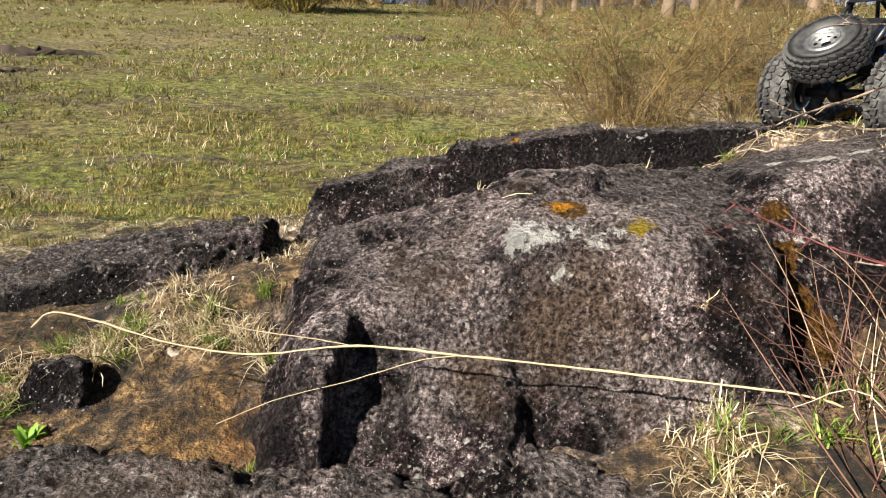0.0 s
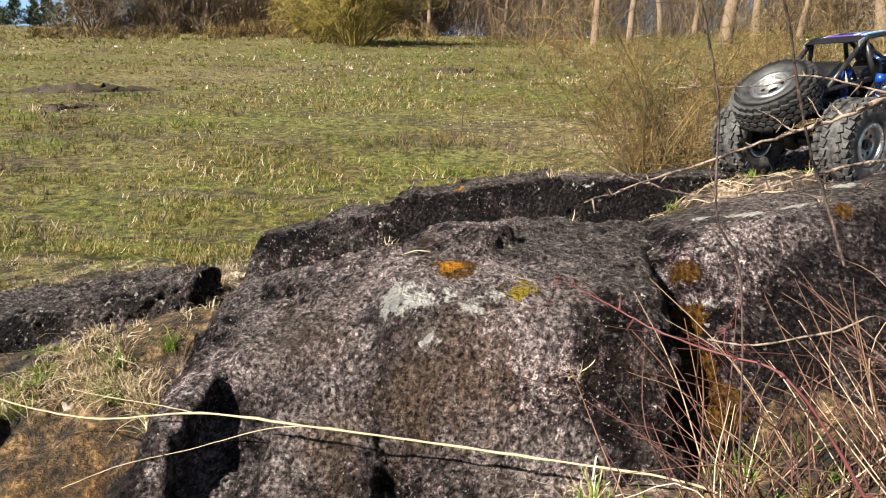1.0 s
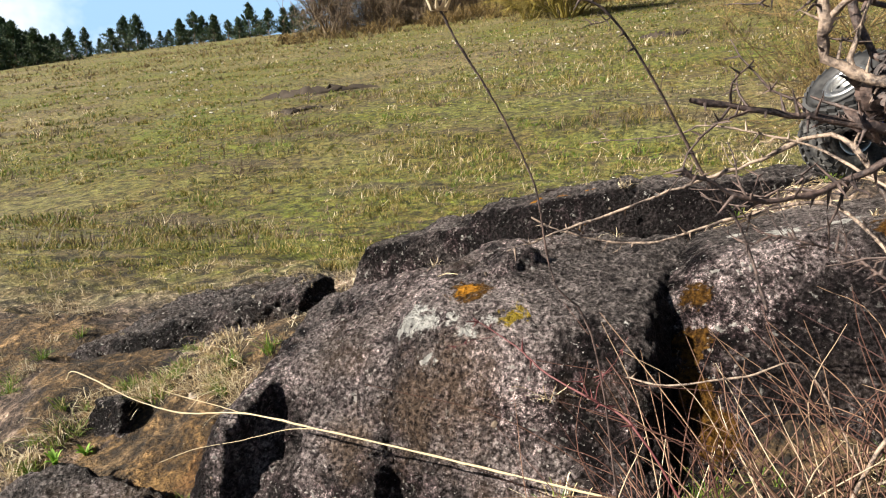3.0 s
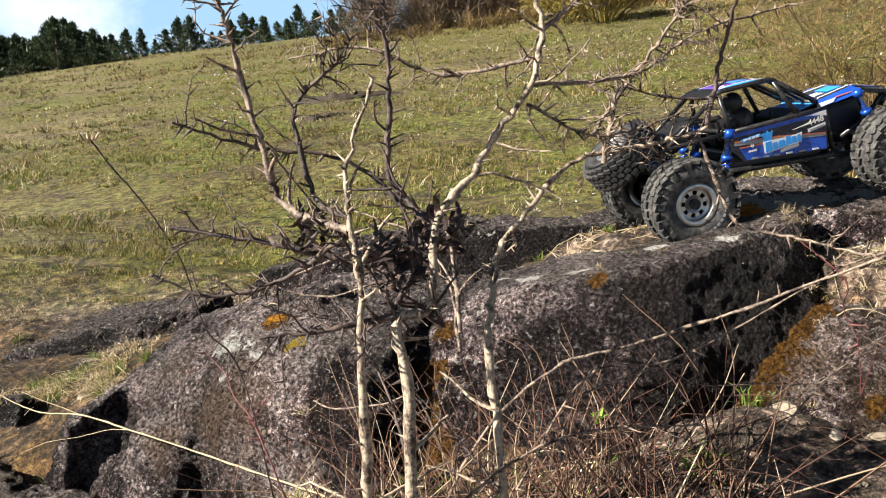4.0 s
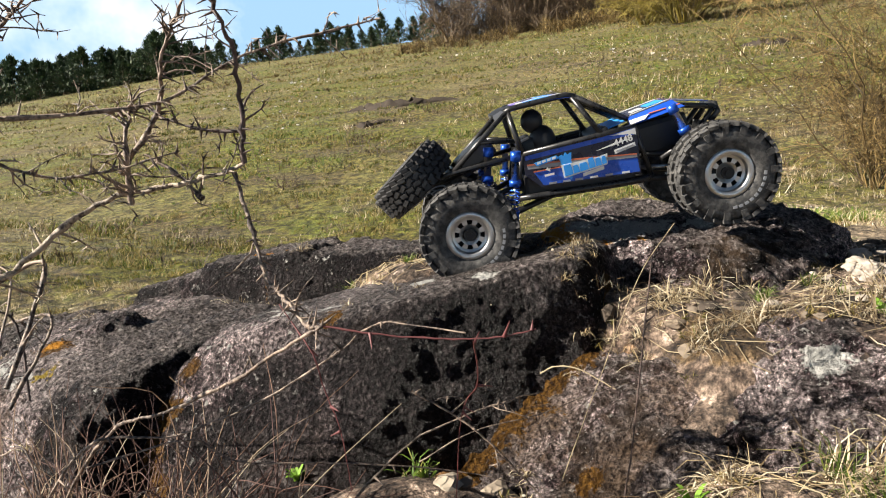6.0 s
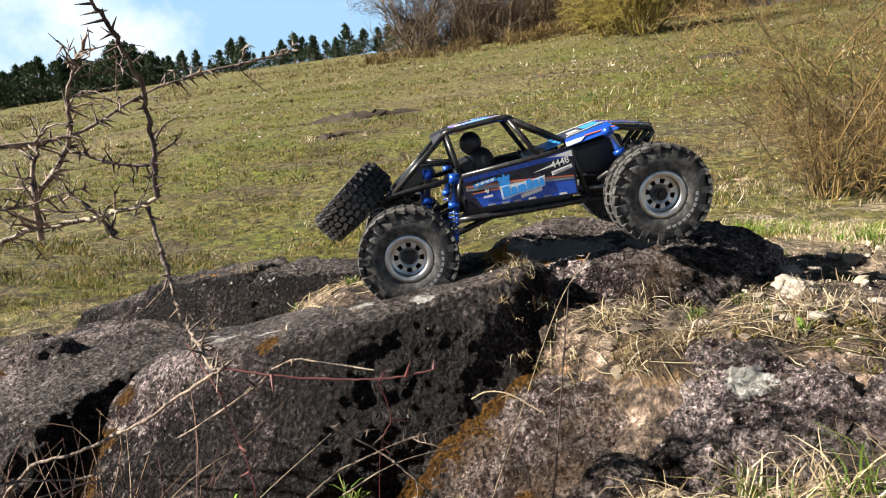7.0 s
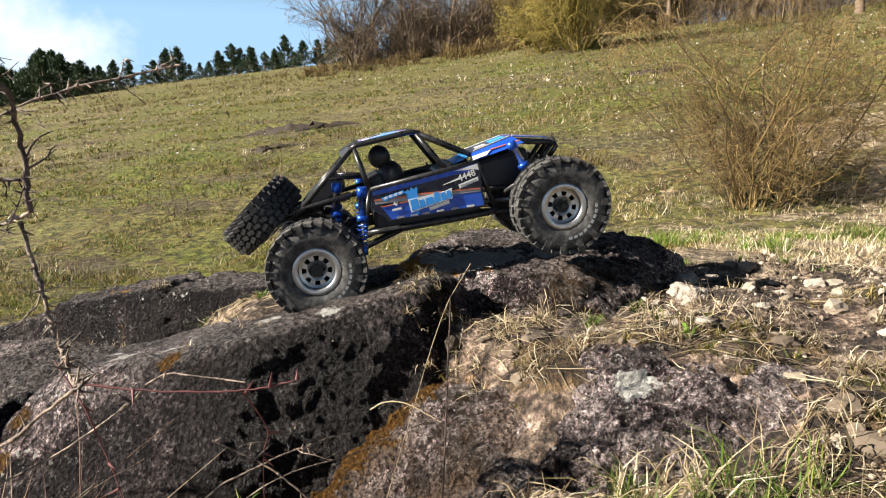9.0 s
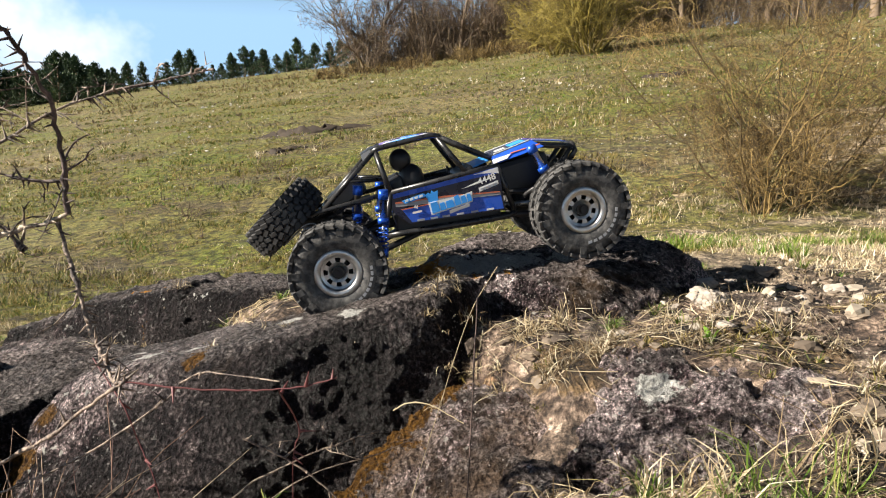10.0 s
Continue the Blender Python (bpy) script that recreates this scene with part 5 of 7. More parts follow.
def thicket(name, x, y, height, width, stems, seed, label, material, group="", twigs=5, upright=0.9):
    """A bush of many thin shoots that fan out from the ground."""
    rnd = np.random.RandomState(seed)
    bush = new(name)
    bush.location = (x, y, float(ground_z(x, y)) - 0.02)
    shoots, twiglets = Heap(), Heap()
    for k in range(stems):
        a, rad = rnd.uniform(0, 2 * math.pi), rnd.rand() ** 0.7
        foot = np.array([math.cos(a), math.sin(a), 0]) * rad * width * 0.22
        way = unit(np.array([math.cos(a) * rad * 0.75, math.sin(a) * rad * 0.75, upright]))
        length = height * rnd.uniform(0.55, 1.1) * (1.05 - 0.25 * rad)
        path = [foot]
        for _ in range(5):
            way = unit(way + rnd.normal(0, 0.42, 3) + np.array([0, 0, 0.06]))
            path.append(path[-1] + way * length / 5)
        r = rnd.uniform(0.0013, 0.0034) * max(1.0, height * 0.8) * (2.6 if k % 9 == 0 else 1.0)
        shoots.bar(path, np.linspace(r, r * 0.3, 6), 4)
        m = twigs
        i = rnd.randint(1, 5, m)
        pp = np.array(path)
        at = pp[i] + (pp[i + 1] - pp[i]) * rnd.rand(m, 1)
        w2 = way + rnd.normal(0, 0.85, (m, 3))
        w2 /= np.linalg.norm(w2, axis=1, keepdims=True)
        l2 = length * rnd.uniform(0.10, 0.34, (m, 1))
        twiglets.blades(at, at + w2 * l2 + np.array([0, 0, 0.05]) * l2, rnd.normal(0, 0.02, (m, 3)) * height, np.full(m, r * 1.1))
    tagged(shoots.obj("brushwood", material, bush), kind="stuff")
    tagged(twiglets.obj("fine_brushwood", material, bush), kind="stuff")
    return tagged(bush, label, "bush", group=group)


def pine(x, y, height, seed):
    rnd = np.random.RandomState(seed)
    tree = new("pine")
    tree.location = (x, y, float(ground_z(x, y)) - 0.1)
    trunk, crown = Heap(), Heap()
    trunk.bar([(0, 0, 0), (0.03, 0, height * 0.5), (0, 0.02, height)], [height * 0.018, height * 0.013, height * 0.004], 6)
    tiers, side = 14, rnd.uniform(0, 2 * math.pi)
    for t in range(tiers):
        z = height * (-0.02 + 0.99 * t / tiers)
        reach = height * 0.62 * (1 - t / tiers) ** 1.05 * rnd.uniform(0.45, 1.2) + 0.05
        for k in range(6):
            a = rnd.uniform(0, 2 * math.pi)
            out = np.array([math.cos(a), math.sin(a), 0])
            far = reach * rnd.uniform(0.45, 1.0) * (1 + 0.3 * math.cos(a - side))
            tip = np.array([0, 0, z]) + out * far + np.array([0, 0, far * rnd.uniform(0.05, 0.65)])
            trunk.bar([(0, 0, z), tip], [height * 0.005, height * 0.0015], 3)
            m = 40
            s = rnd.rand(m, 1) ** 0.7
            root = np.array([0, 0, z]) + (tip - np.array([0, 0, z])) * (0.2 + 0.8 * s) + rnd.normal(0, 1, (m, 3)) * height * 0.020
            way = rnd.normal(0, 0.55, (m, 3)) + out * 0.5 + np.array([0, 0, 1.0])
            way /= np.linalg.norm(way, axis=1, keepdims=True)
            crown.blades(root, root + way * height * rnd.uniform(0.03, 0.085, (m, 1)), np.zeros((m, 3)), np.full(m, height * 0.020))
    m = 30
    root = np.stack([rnd.normal(0, 0.012, m), rnd.normal(0, 0.012, m), rnd.uniform(0.86, 1.0, m)], 1) * height
    crown.blades(root, root + np.stack([rnd.normal(0, 0.02, m), rnd.normal(0, 0.02, m), rnd.uniform(0.03, 0.08, m)], 1) * height, np.zeros((m, 3)), np.full(m, height * 0.016))
    trunk.obj("trunk", TRUNK, tree)
    tagged(crown.obj("crown", PINE, tree, False), kind="stuff")
    return tagged(tree, "dark green pine standing beyond the meadow's crest", "pine", group="pines beyond the crest")


def from_eye(az, distance):
    """A place by its bearing (degrees left of +y) and distance from the outcrop's near side."""
    return 1.3 - distance * math.sin(radians(az)), 0.4 + distance * math.cos(radians(az))


rnd = np.random.RandomState(11)
# three pine forms, copied along the crest
forms = []
for k in range(4):
    forms.append(pine(*from_eye(41 + 9 * k, 74 + 2 * k), 2.5 + 0.3 * k, 100 + k))
spots = [(34.5, 66, 0.80), (36.0, 68, 0.85), (37.2, 67, 0.75), (38.6, 70, 0.9), (39.4, 66, 0.7), (41.2, 70, 0.85), (42.6, 73, 0.95), (43.6, 72, 0.7), (45.0, 74, 0.62), (46.6, 71, 1.12),
         (48.3, 76, 0.75), (51.0, 70, 0.78), (52.0, 76, 1.0), (53.2, 72, 1.1), (54.4, 74, 1.25), (55.6, 70, 1.25), (56.8, 75, 1.15), (58.0, 72, 1.2), (59.2, 76, 1.2), (60.6, 70, 1.1), (62.0, 74, 1.25),
         (63.5, 71, 1.2), (65.0, 74, 1.3), (67.0, 70, 1.2), (69.0, 73, 1.25), (71.5, 70, 1.3), (74.0, 74, 1.2), (54.9, 80, 1.3), (57.5, 82, 1.3), (61.2, 82, 1.35), (35.2, 74, 0.95), (33.6, 70, 0.8)]
spots += [(az + 0.75, dist + 5, size * 0.85) for az, dist, size in spots if az > 36]
spots += [(az + 0.35, dist + 9, size * 1.0) for az, dist, size in spots if az > 51.5]
for k, (az, dist, size) in enumerate(spots):
    x, y = from_eye(az, dist)
    m = pose(x, y, float(ground_z(x, y)) - 0.1, 0, 0, 77 * k)
    made = copy_thing(forms[k % 4], m)
    made.scale = (size * 1.25, size * 1.25, size * 1.05)

for k, (az, dist, height, girth, mat_, dp) in enumerate((
        (29.0, 44, 6.0, 0.11, BRUSH_DARK, 3), (28.0, 40, 4.6, 0.09, BRUSH_DARK, 3), (25.5, 38, 5.6, 0.11, BRUSH_DARK, 3), (22.5, 39, 5.6, 0.09, BRUSH_DARK, 3),
        (19.5, 37, 6.0, 0.10, BRUSH_DARK, 3), (13.0, 36, 5.0, 0.11, BRUSH_DARK, 3), (8.5, 35, 5.2, 0.12, BRUSH_DARK, 2), (2.5, 34, 6.0, 0.13, BRUSH_DARK, 2))):
    x, y = from_eye(az, dist)
    bare_tree(x, y, height, girth, 30 + k, "leafless grey-brown tree in the scrub at the wood edge", mat_, dp, 0.06, 4, fork=13)
# taller trunks of the open wood on the slope
for k, (az, dist, girth) in enumerate(((-13.6, 21, 0.17), (-4.2, 25, 0.12), (-6.8, 24, 0.10), (-9.6, 30, 0.10), (-12.0, 29, 0.10), (-16.2, 26, 0.14), (-19.0, 24, 0.10), (-21.5, 30, 0.14),
                                       (-24.2, 22, 0.17), (-26.8, 28, 0.13), (-30.0, 25, 0.15), (-0.6, 31, 0.12), (-33.0, 22, 0.15), (-18.0, 34, 0.15), (-23.0, 36, 0.15))):
    x, y = from_eye(az, dist)
    bare_tree(x, y, 9.0, girth, 60 + k, "tall leafless tree with a pale straight trunk", BRUSH_DARK, 1, 0.35, 4, lean=0.07)
def fan_shrub(x, y, height, width, stems, seed, label, material, name="shrub", thick=1.0, category="bush"):
    """A leafless shrub: stems that fan out from one stool, fork and arch, with fine side twigs."""
    r2 = np.random.RandomState(seed)
    shrub = new(name)
    shrub.location = (x, y, float(ground_z(x, y)) - 0.03)
    wood, fine = Heap(), Heap()

    def shoot(p, way, length, r, depth):
        n = 6
        path, w = [p], unit(way)
        for _ in range(n):
            w = unit(w + r2.normal(0, 0.22, 3) + np.array([0, 0, 0.02 if depth > 1 else -0.03]))
            path.append(path[-1] + w * length / n)
        (wood if depth > 0 else fine).bar(path, np.linspace(r, r * 0.4, n + 1), 5 if depth > 1 else 3)
        if depth == 0:
            return
        for k in range((0, 8, 7, 6)[depth]):
            i = r2.randint(1, n)
            at = path[i] + (path[i + 1] - path[i]) * r2.rand()
            turn = unit(w + 1.1 * unit(r2.normal(0, 1, 3)) + np.array([0, 0, 0.25]))
            shoot(at, turn, length * r2.uniform(0.30, 0.62), max(0.0011 * thick, r * 0.55), depth - 1)

    for k in range(stems):
        a, rad = r2.uniform(0, 2 * math.pi), r2.rand() ** 0.6
        foot = np.array([math.cos(a), math.sin(a), 0]) * rad * width * 0.12
        way = np.array([math.cos(a) * rad * width / height * 0.9, math.sin(a) * rad * width / height * 0.9, 1.0])
        shoot(foot, way, height * r2.uniform(0.35, 1.0), r2.uniform(0.0035, 0.0065) * thick, 3 if k % 2 else 2)
    tagged(wood.obj("brushwood", material, shrub), kind="stuff")
    tagged(fine.obj("fine_brushwood", material, shrub), kind="stuff")
    return tagged(shrub, label, category)


x, y = from_eye(15.2, 24)
fan_shrub(x, y, 4.2, 3.4, 44, 91, "many-stemmed tree with yellow-green budding twigs", BUDS, "budding_tree", 5.0, "tree")
x, y = from_eye(17.8, 26)
fan_shrub(x, y, 2.8, 2.8, 36, 92, "smaller tree with yellow-green budding twigs", BUDS, "budding_tree", 5.0, "tree")
x, y = from_eye(33.0, 40)
fan_shrub(x, y, 6.6, 5.2, 24, 93, "wide leafless grey-brown tree at the wood edge", BRUSH_DARK, "bare_tree", 9.0, "tree")
fan_shrub(1.22, 4.65, 1.22, 1.0, 46, 5, "leafless tan shrub with arching twigs in dry grass", BRUSH)
fan_shrub(2.55, 6.0, 1.35, 1.3, 34, 6, "leafless brown shrub beside the larger one", BRUSH)
thicket("shrub", -3.25, 4.6, 0.22, 0.5, 40, 7, "low dead brown weed clump in the grass", BRUSH_DARK, twigs=5)
thicket("shrub", -3.9, 6.4, 0.25, 0.7, 40, 8, "low dead brown weed clump in the grass", BRUSH_DARK, twigs=5)
thicket("shrub", -2.6, 7.2, 0.2, 0.5, 30, 9, "low dead brown weed clump in the grass", BRUSH_DARK, twigs=5)


def undergrowth(name, label, material, bushes, az_lo, az_hi, near, far, low, tall, seed, per=420):
    """Dense leafless scrub: rounded bushes of fine twigs."""
    heap, r2 = Heap(), np.random.RandomState(seed)
    fine = 0.00062 * near
    for _ in range(bushes):
        x, y = from_eye(r2.uniform(az_lo, az_hi), r2.uniform(near, far))
        z = float(ground_z(x, y))
        h = r2.uniform(low, tall) * (1.0 if x > -14 else r2.uniform(0.3, 0.8))
        w = h * r2.uniform(0.45, 0.8)
        m = per
        a, rad, up = r2.uniform(0, 2 * math.pi, m), np.sqrt(r2.rand(m)), r2.rand(m) ** 0.8
        bulge = np.sqrt(np.clip(1 - (up - 0.35) ** 2 * 1.8, 0.05, 1))
        root = np.stack([x + np.cos(a) * rad * w * bulge, y + np.sin(a) * rad * w * bulge, z + up * h * 0.85], 1)
        way = np.stack([np.cos(a) * rad * 0.6, np.sin(a) * rad * 0.6, np.full(m, 0.5)], 1) + r2.normal(0, 0.6, (m, 3))
        tip = root + way * (h * r2.uniform(0.10, 0.38, m))[:, None]
        heap.blades(root, tip, r2.normal(0, 0.03, (m, 3)) * h, r2.uniform(0.5, 1.4, m) * fine)
        k = 6
        foot = np.stack([x + r2.normal(0, w * 0.3, k), y + r2.normal(0, w * 0.3, k), np.full(k, z - 0.05)], 1)
        heap.blades(foot, foot + np.stack([r2.normal(0, w * 0.9, k), r2.normal(0, w * 0.9, k), r2.uniform(0.5, 1.05, k) * h], 1), r2.normal(0, 0.05, (k, 3)) * h, np.full(k, 0.0015 * near))
    return tagged(heap.obj(name, material), label, "scrub", kind="stuff")


undergrowth("undergrowth", "tangled grey-brown scrub along the wood edge", BRUSH_DARK, 105, 8, 33, 36, 45, 1.2, 4.2, 21)
undergrowth("undergrowth", "tall grey-brown thicket in the wood edge", BRUSH_DARK, 85, 6, 29, 40, 50, 3.0, 6.5, 25, 520)
undergrowth("undergrowth", "tall brown thicket under the trees on the slope", BRUSH_DARK, 80, -24, 9, 38, 52, 3.0, 6.5, 26, 420)
undergrowth("undergrowth", "rusty dry scrub and weeds before the wood", BRUSH, 190, 8, 37, 30, 40, 0.2, 0.7, 22, 260)
undergrowth("undergrowth", "brown brush between the trunks on the slope", BRUSH_DARK, 90, -44, 8, 26, 40, 0.6, 2.6, 23, 320)
undergrowth("undergrowth", "dry tan weeds on the slope under the trees", BRUSH, 190, -44, 6, 13, 30, 0.12, 0.5, 24, 200)


def earth_bank(name, x0, y0, x1, y1, height, width, seed, label):
    """A low scar of bare soil in the turf, along a line."""
    r2 = np.random.RandomState(seed)
    n, m = 26, 7
    v, f = [], []
    for i in range(n):
        t = i / (n - 1)
        env = math.sin(math.pi * t) ** 0.6
        for j in range(m):
            s = j / (m - 1) * 2 - 1
            x = x0 + (x1 - x0) * t + r2.normal(0, 0.02)
            y = y0 + (y1 - y0) * t + s * width * env + 0.10 * math.sin(9 * t)
            z = float(ground_z(x, y)) - 0.02 + (1 - s * s) * height * env * r2.uniform(0.1, 1.4)
            v.append((x, y, z))
    for i in range(n - 1):
        for j in range(m - 1):
            a = i * m + j
            f.append((a, a + m, a + m + 1, a + 1))
    return tagged(new(name, mesh_of(name, v, f, EARTH)), label, "soil")


earth_bank("soil_scar", -6.6, 8.9, -4.6, 9.65, 0.12, 0.09, 1, "dark scar of bare soil in the meadow turf")
earth_bank("soil_scar", -5.2, 7.6, -4.5, 7.8, 0.07, 0.10, 2, "small dark scar of bare soil in the turf")
earth_bank("soil_scar", -1.3, 13.2, -0.2, 13.4, 0.10, 0.12, 3, "brown patch of bare soil in the turf")


# ---- grass and stones ----
from mathutils.bvhtree import BVHTree

ROCK_TREES = []
for ob in ROCKS:
    ROCK_TREES.append(BVHTree.FromPolygons([v.co[:] for v in ob.data.vertices], [p.vertices[:] for p in ob.data.polygons]))


def top_of(x, y):
    """Height of the uppermost surface, and whether it is rock."""
    best, g = -9.0, float(ground_z(x, y))
    for tree in ROCK_TREES:
        hit = tree.ray_cast(Vector((x, y, 3.0)), Vector((0, 0, -1)))
        if hit[0] is not None:
            best = max(best, hit[0].z)
    return (best, True) if best > g else (g, False)


def turf(name, label, material, count, r_lo, r_hi, az_lo, az_hi, tall, per, seed, wide=0.0009, keep=None):
    r2 = np.random.RandomState(seed)
    heap = Heap()
    r = r_lo * (r_hi / r_lo) ** r2.rand(count)
    az = np.radians(r2.uniform(az_lo, az_hi, count))
    x, y = 0.9 - r * np.sin(az), 0.3 + r * np.cos(az)
    ok = y > 1.62 - 0.42 * np.clip(-x, 0, 1.1) + 0.1 * rough(x, y, 3.0)
    if keep is not None:
        ok &= keep(x, y)
    x, y, r = x[ok], y[ok], r[ok]
    z = ground_z(x, y)
    size = tall * (0.2 + 1.3 * np.clip(0.36 + 1.2 * rough(x * 0.45, y * 1.5, 1.6) + 1.0 * rough(x + 7, y, 6.0), 0, 1.5))
    size = size * (0.45 + 0.55 * smooth(2.0, 6.0, r))
    for _ in range(per):
        m = len(x)
        spread = 0.35 * size[:, None]
        root = np.stack([x, y, z - 0.004], 1) + np.concatenate([r2.normal(0, 1, (m, 2)) * spread, np.zeros((m, 1))], 1)
        tip = root + np.concatenate([r2.normal(0, 0.55, (m, 2)), r2.uniform(0.35, 1.15, (m, 1))], 1) * size[:, None]
        bend = r2.normal(0, 0.12, (m, 3)) * size[:, None]
        heap.blades(root, tip, bend, np.maximum(0.0022, wide * r) * r2.uniform(0.7, 1.4, m))
    return tagged(heap.obj(name, material), label, "grass", kind="stuff")


turf("meadow_grass", "short green and straw-coloured meadow grass", MEADOW, 80000, 1.8, 45, -48, 66, 0.040, 6, 1, 0.0009, keep=lambda x, y: ((x < 0.1 - 0.3 * (y - 6)) | (y > 6.5) | (rough(x, y, 3.0) > 0.3)) & ((rough(x, y, 3.4) > -0.24) | (y > 14)))
turf("green_tufts", "fresh green grass tufts in the meadow", GREEN, 11000, 1.6, 26, -45, 62, 0.045, 9, 2, 0.0010, keep=lambda x, y: rough(x, y, 1.1) > 0.10)
turf("straw_mat", "short matted straw on the bare slope behind the outcrop", STRAW, 17000, 1.35, 7.5, -52, 22, 0.036, 5, 5, 0.0007, keep=lambda x, y: (x > 0.05 - 0.3 * (y - 6)) & (rough(x, y, 2.2) > -0.22))
turf("crest_straw", "rough straw-coloured grass along the crest", BRUSH, 7000, 24, 74, 8, 66, 0.16, 5, 9, 0.0006, keep=lambda x, y: rough(x * 0.4, y * 0.8, 0.6) > -0.05)
turf("weed_tufts", "dead brown weed tufts in the meadow", BRUSH_DARK, 6500, 2.6, 30, -45, 64, 0.085, 7, 6, 0.0009, keep=lambda x, y: rough(x + 9, y, 0.7) > 0.06)
turf("dry_stalks", "dry pale grass stalks in the meadow", STRAW, 9000, 1.7, 40, -48, 66, 0.080, 4, 3, 0.0009, keep=lambda x, y: (rough(x + 40, y, 0.5) > 0.05) | ((x > 0.2) & (y < 6)))


def weed_stalks():
    """Tall dead stalks with dark seed heads, standing singly in the meadow."""
    r2, heap = np.random.RandomState(71), Heap()
    for _ in range(230):
        r = r2.uniform(4.5, 17)
        x, y = from_eye(r2.uniform(-12, 52), r)
        if rough(x, y, 0.5) < -0.02:
            continue
        z, h = float(ground_z(x, y)), r2.uniform(0.10, 0.34)
        top = np.array([x + r2.normal(0, 0.03), y + r2.normal(0, 0.03), z + h])
        heap.bar([(x, y, z - 0.01), (x + r2.normal(0, 0.01), y, z + h * 0.5), top], [0.0028, 0.0024, 0.0018], 4)
        for k in range(r2.randint(1, 4)):
            q = top + r2.normal(0, 0.022, 3) - np.array([0, 0, 0.03 * k])
            heap.bar([q - (0, 0, 0.012), q, q + (0, 0, 0.012)], [0.003, 0.010, 0.002], 5)
    return tagged(heap.obj("weed_stalks", BRUSH_DARK), "tall dead weed stalks with dark seed heads", "weeds", kind="stuff")


weed_stalks()


def bank_grass(name, label, material, clumps, per, length, seed, box, on_rock=0.0, drop=0.5, thin=0.0022, cover=None):
    """Tufts on the bank by the rocks; long blades that arch and fall over."""
    r2, heap = np.random.RandomState(seed), Heap()
    made, tries = 0, 0
    while made < clumps and tries < clumps * 12:
        tries += 1
        x, y = r2.uniform(box[0], box[1]), r2.uniform(box[2], box[3])
        if cover is not None and not cover(x, y):
            continue
        z, stony = top_of(x, y)
        if stony and r2.rand() > on_rock:
            continue
        made += 1
        size = length * r2.uniform(0.5, 1.25)
        m = int(per * r2.uniform(0.5, 1.4))
        a = r2.uniform(0, 2 * math.pi, m)
        lean = r2.uniform(0.15, 1.0, m)
        root = np.stack([x + r2.normal(0, size * 0.10, m), y + r2.normal(0, size * 0.10, m), np.full(m, z - 0.004)], 1)
        out = np.stack([np.cos(a) * lean, np.sin(a) * lean, np.zeros(m)], 1)
        out[:, 1] -= 0.25 * drop
        long = size * r2.uniform(0.4, 1.1, m)[:, None]
        tip = root + out * long + np.stack([np.zeros(m), np.zeros(m), 1.0 - drop * lean * 1.3], 1) * long * 0.75
        bend = np.stack([np.zeros(m), np.zeros(m), 0.22 * lean], 1) * long + r2.normal(0, 0.06, (m, 3)) * long
        heap.blades(root, tip, bend, r2.uniform(0.6, 1.3, m) * thin)
    return tagged(heap.obj(name, material), label, "grass", kind="stuff")


sparse = lambda x, y: not (1.20 < x < 1.95 and 1.30 < y < 1.75 and rough(x, y, 6.0) < 0.25) and not (1.06 < x < 1.34 and 0.95 < y < 1.10) and not (0.36 < x < 0.98 and y < 1.08 + 0.1 * rough(x, y, 9.0)) or rough(x * 3, y * 3, 7.0) > 0.42
sparse_west = lambda x, y: sparse(x, y) and not (-0.15 < x < 0.27 and y < 0.76) and (x > -0.1 or y > 1.1 or rough(x, y, 8.0) > 0.12)
patchy = lambda x, y: rough(x, y, 4.0) > -0.05 and sparse_west(x, y)
bank_grass("dry_grass", "matted dry straw grass on the bank", STRAW, 560, 22, 0.050, 31, (-1.1, 2.2, 0.45, 1.75), 0.012, cover=patchy, drop=0.85, thin=0.0015)
bank_grass("dry_grass", "long bleached grass blades hanging over the bank", STRAW, 165, 26, 0.075, 32, (1.00, 1.75, 0.78, 1.4), 0.02, drop=0.9, thin=0.0015, cover=lambda x, y: not (1.0 < x < 1.36 and 0.94 < y < 1.13) and rough(x, y, 5.0) > -0.12)
bank_grass("dry_grass", "matted dry straw grass below the boulder", STRAW, 120, 22, 0.075, 33, (-0.6, 0.75, 0.50, 0.95), 0.0, drop=0.8, thin=0.0015, cover=sparse_west)
bank_grass("dry_grass", "dry grass in the cracks behind the boulder", STRAW, 190, 18, 0.042, 34, (-0.7, 0.85, 0.98, 1.45), 0.04, drop=0.8, thin=0.0013)
bank_grass("green_grass", "fresh green grass tufts on the bank", GREEN, 80, 26, 0.045, 35, (-1.0, 2.0, 0.5, 1.8), 0.0, drop=0.35, cover=lambda x, y: rough(x, y, 2.3) > 0.05)
bank_grass("green_grass", "green grass tuft before the rock", GREEN, 10, 30, 0.090, 36, (1.24, 1.42, 0.86, 0.98), 0.0, drop=0.5, thin=0.0015)
bank_grass("dry_grass", "bleached arching grass tuft before the rock", STRAW, 9, 26, 0.105, 40, (1.2, 1.46, 0.86, 1.0), 0.0, drop=0.6, thin=0.0017)
bank_grass("dry_grass", "short straw tufts at the head of the gully", STRAW, 26, 20, 0.045, 43, (0.88, 1.06, 1.10, 1.24), 0.5, drop=0.8, thin=0.0013)
bank_grass("green_grass", "green grass among the brambles", GREEN, 34, 22, 0.060, 41, (0.3, 0.85, 0.45, 0.78), 0.0, drop=0.4, thin=0.0015)
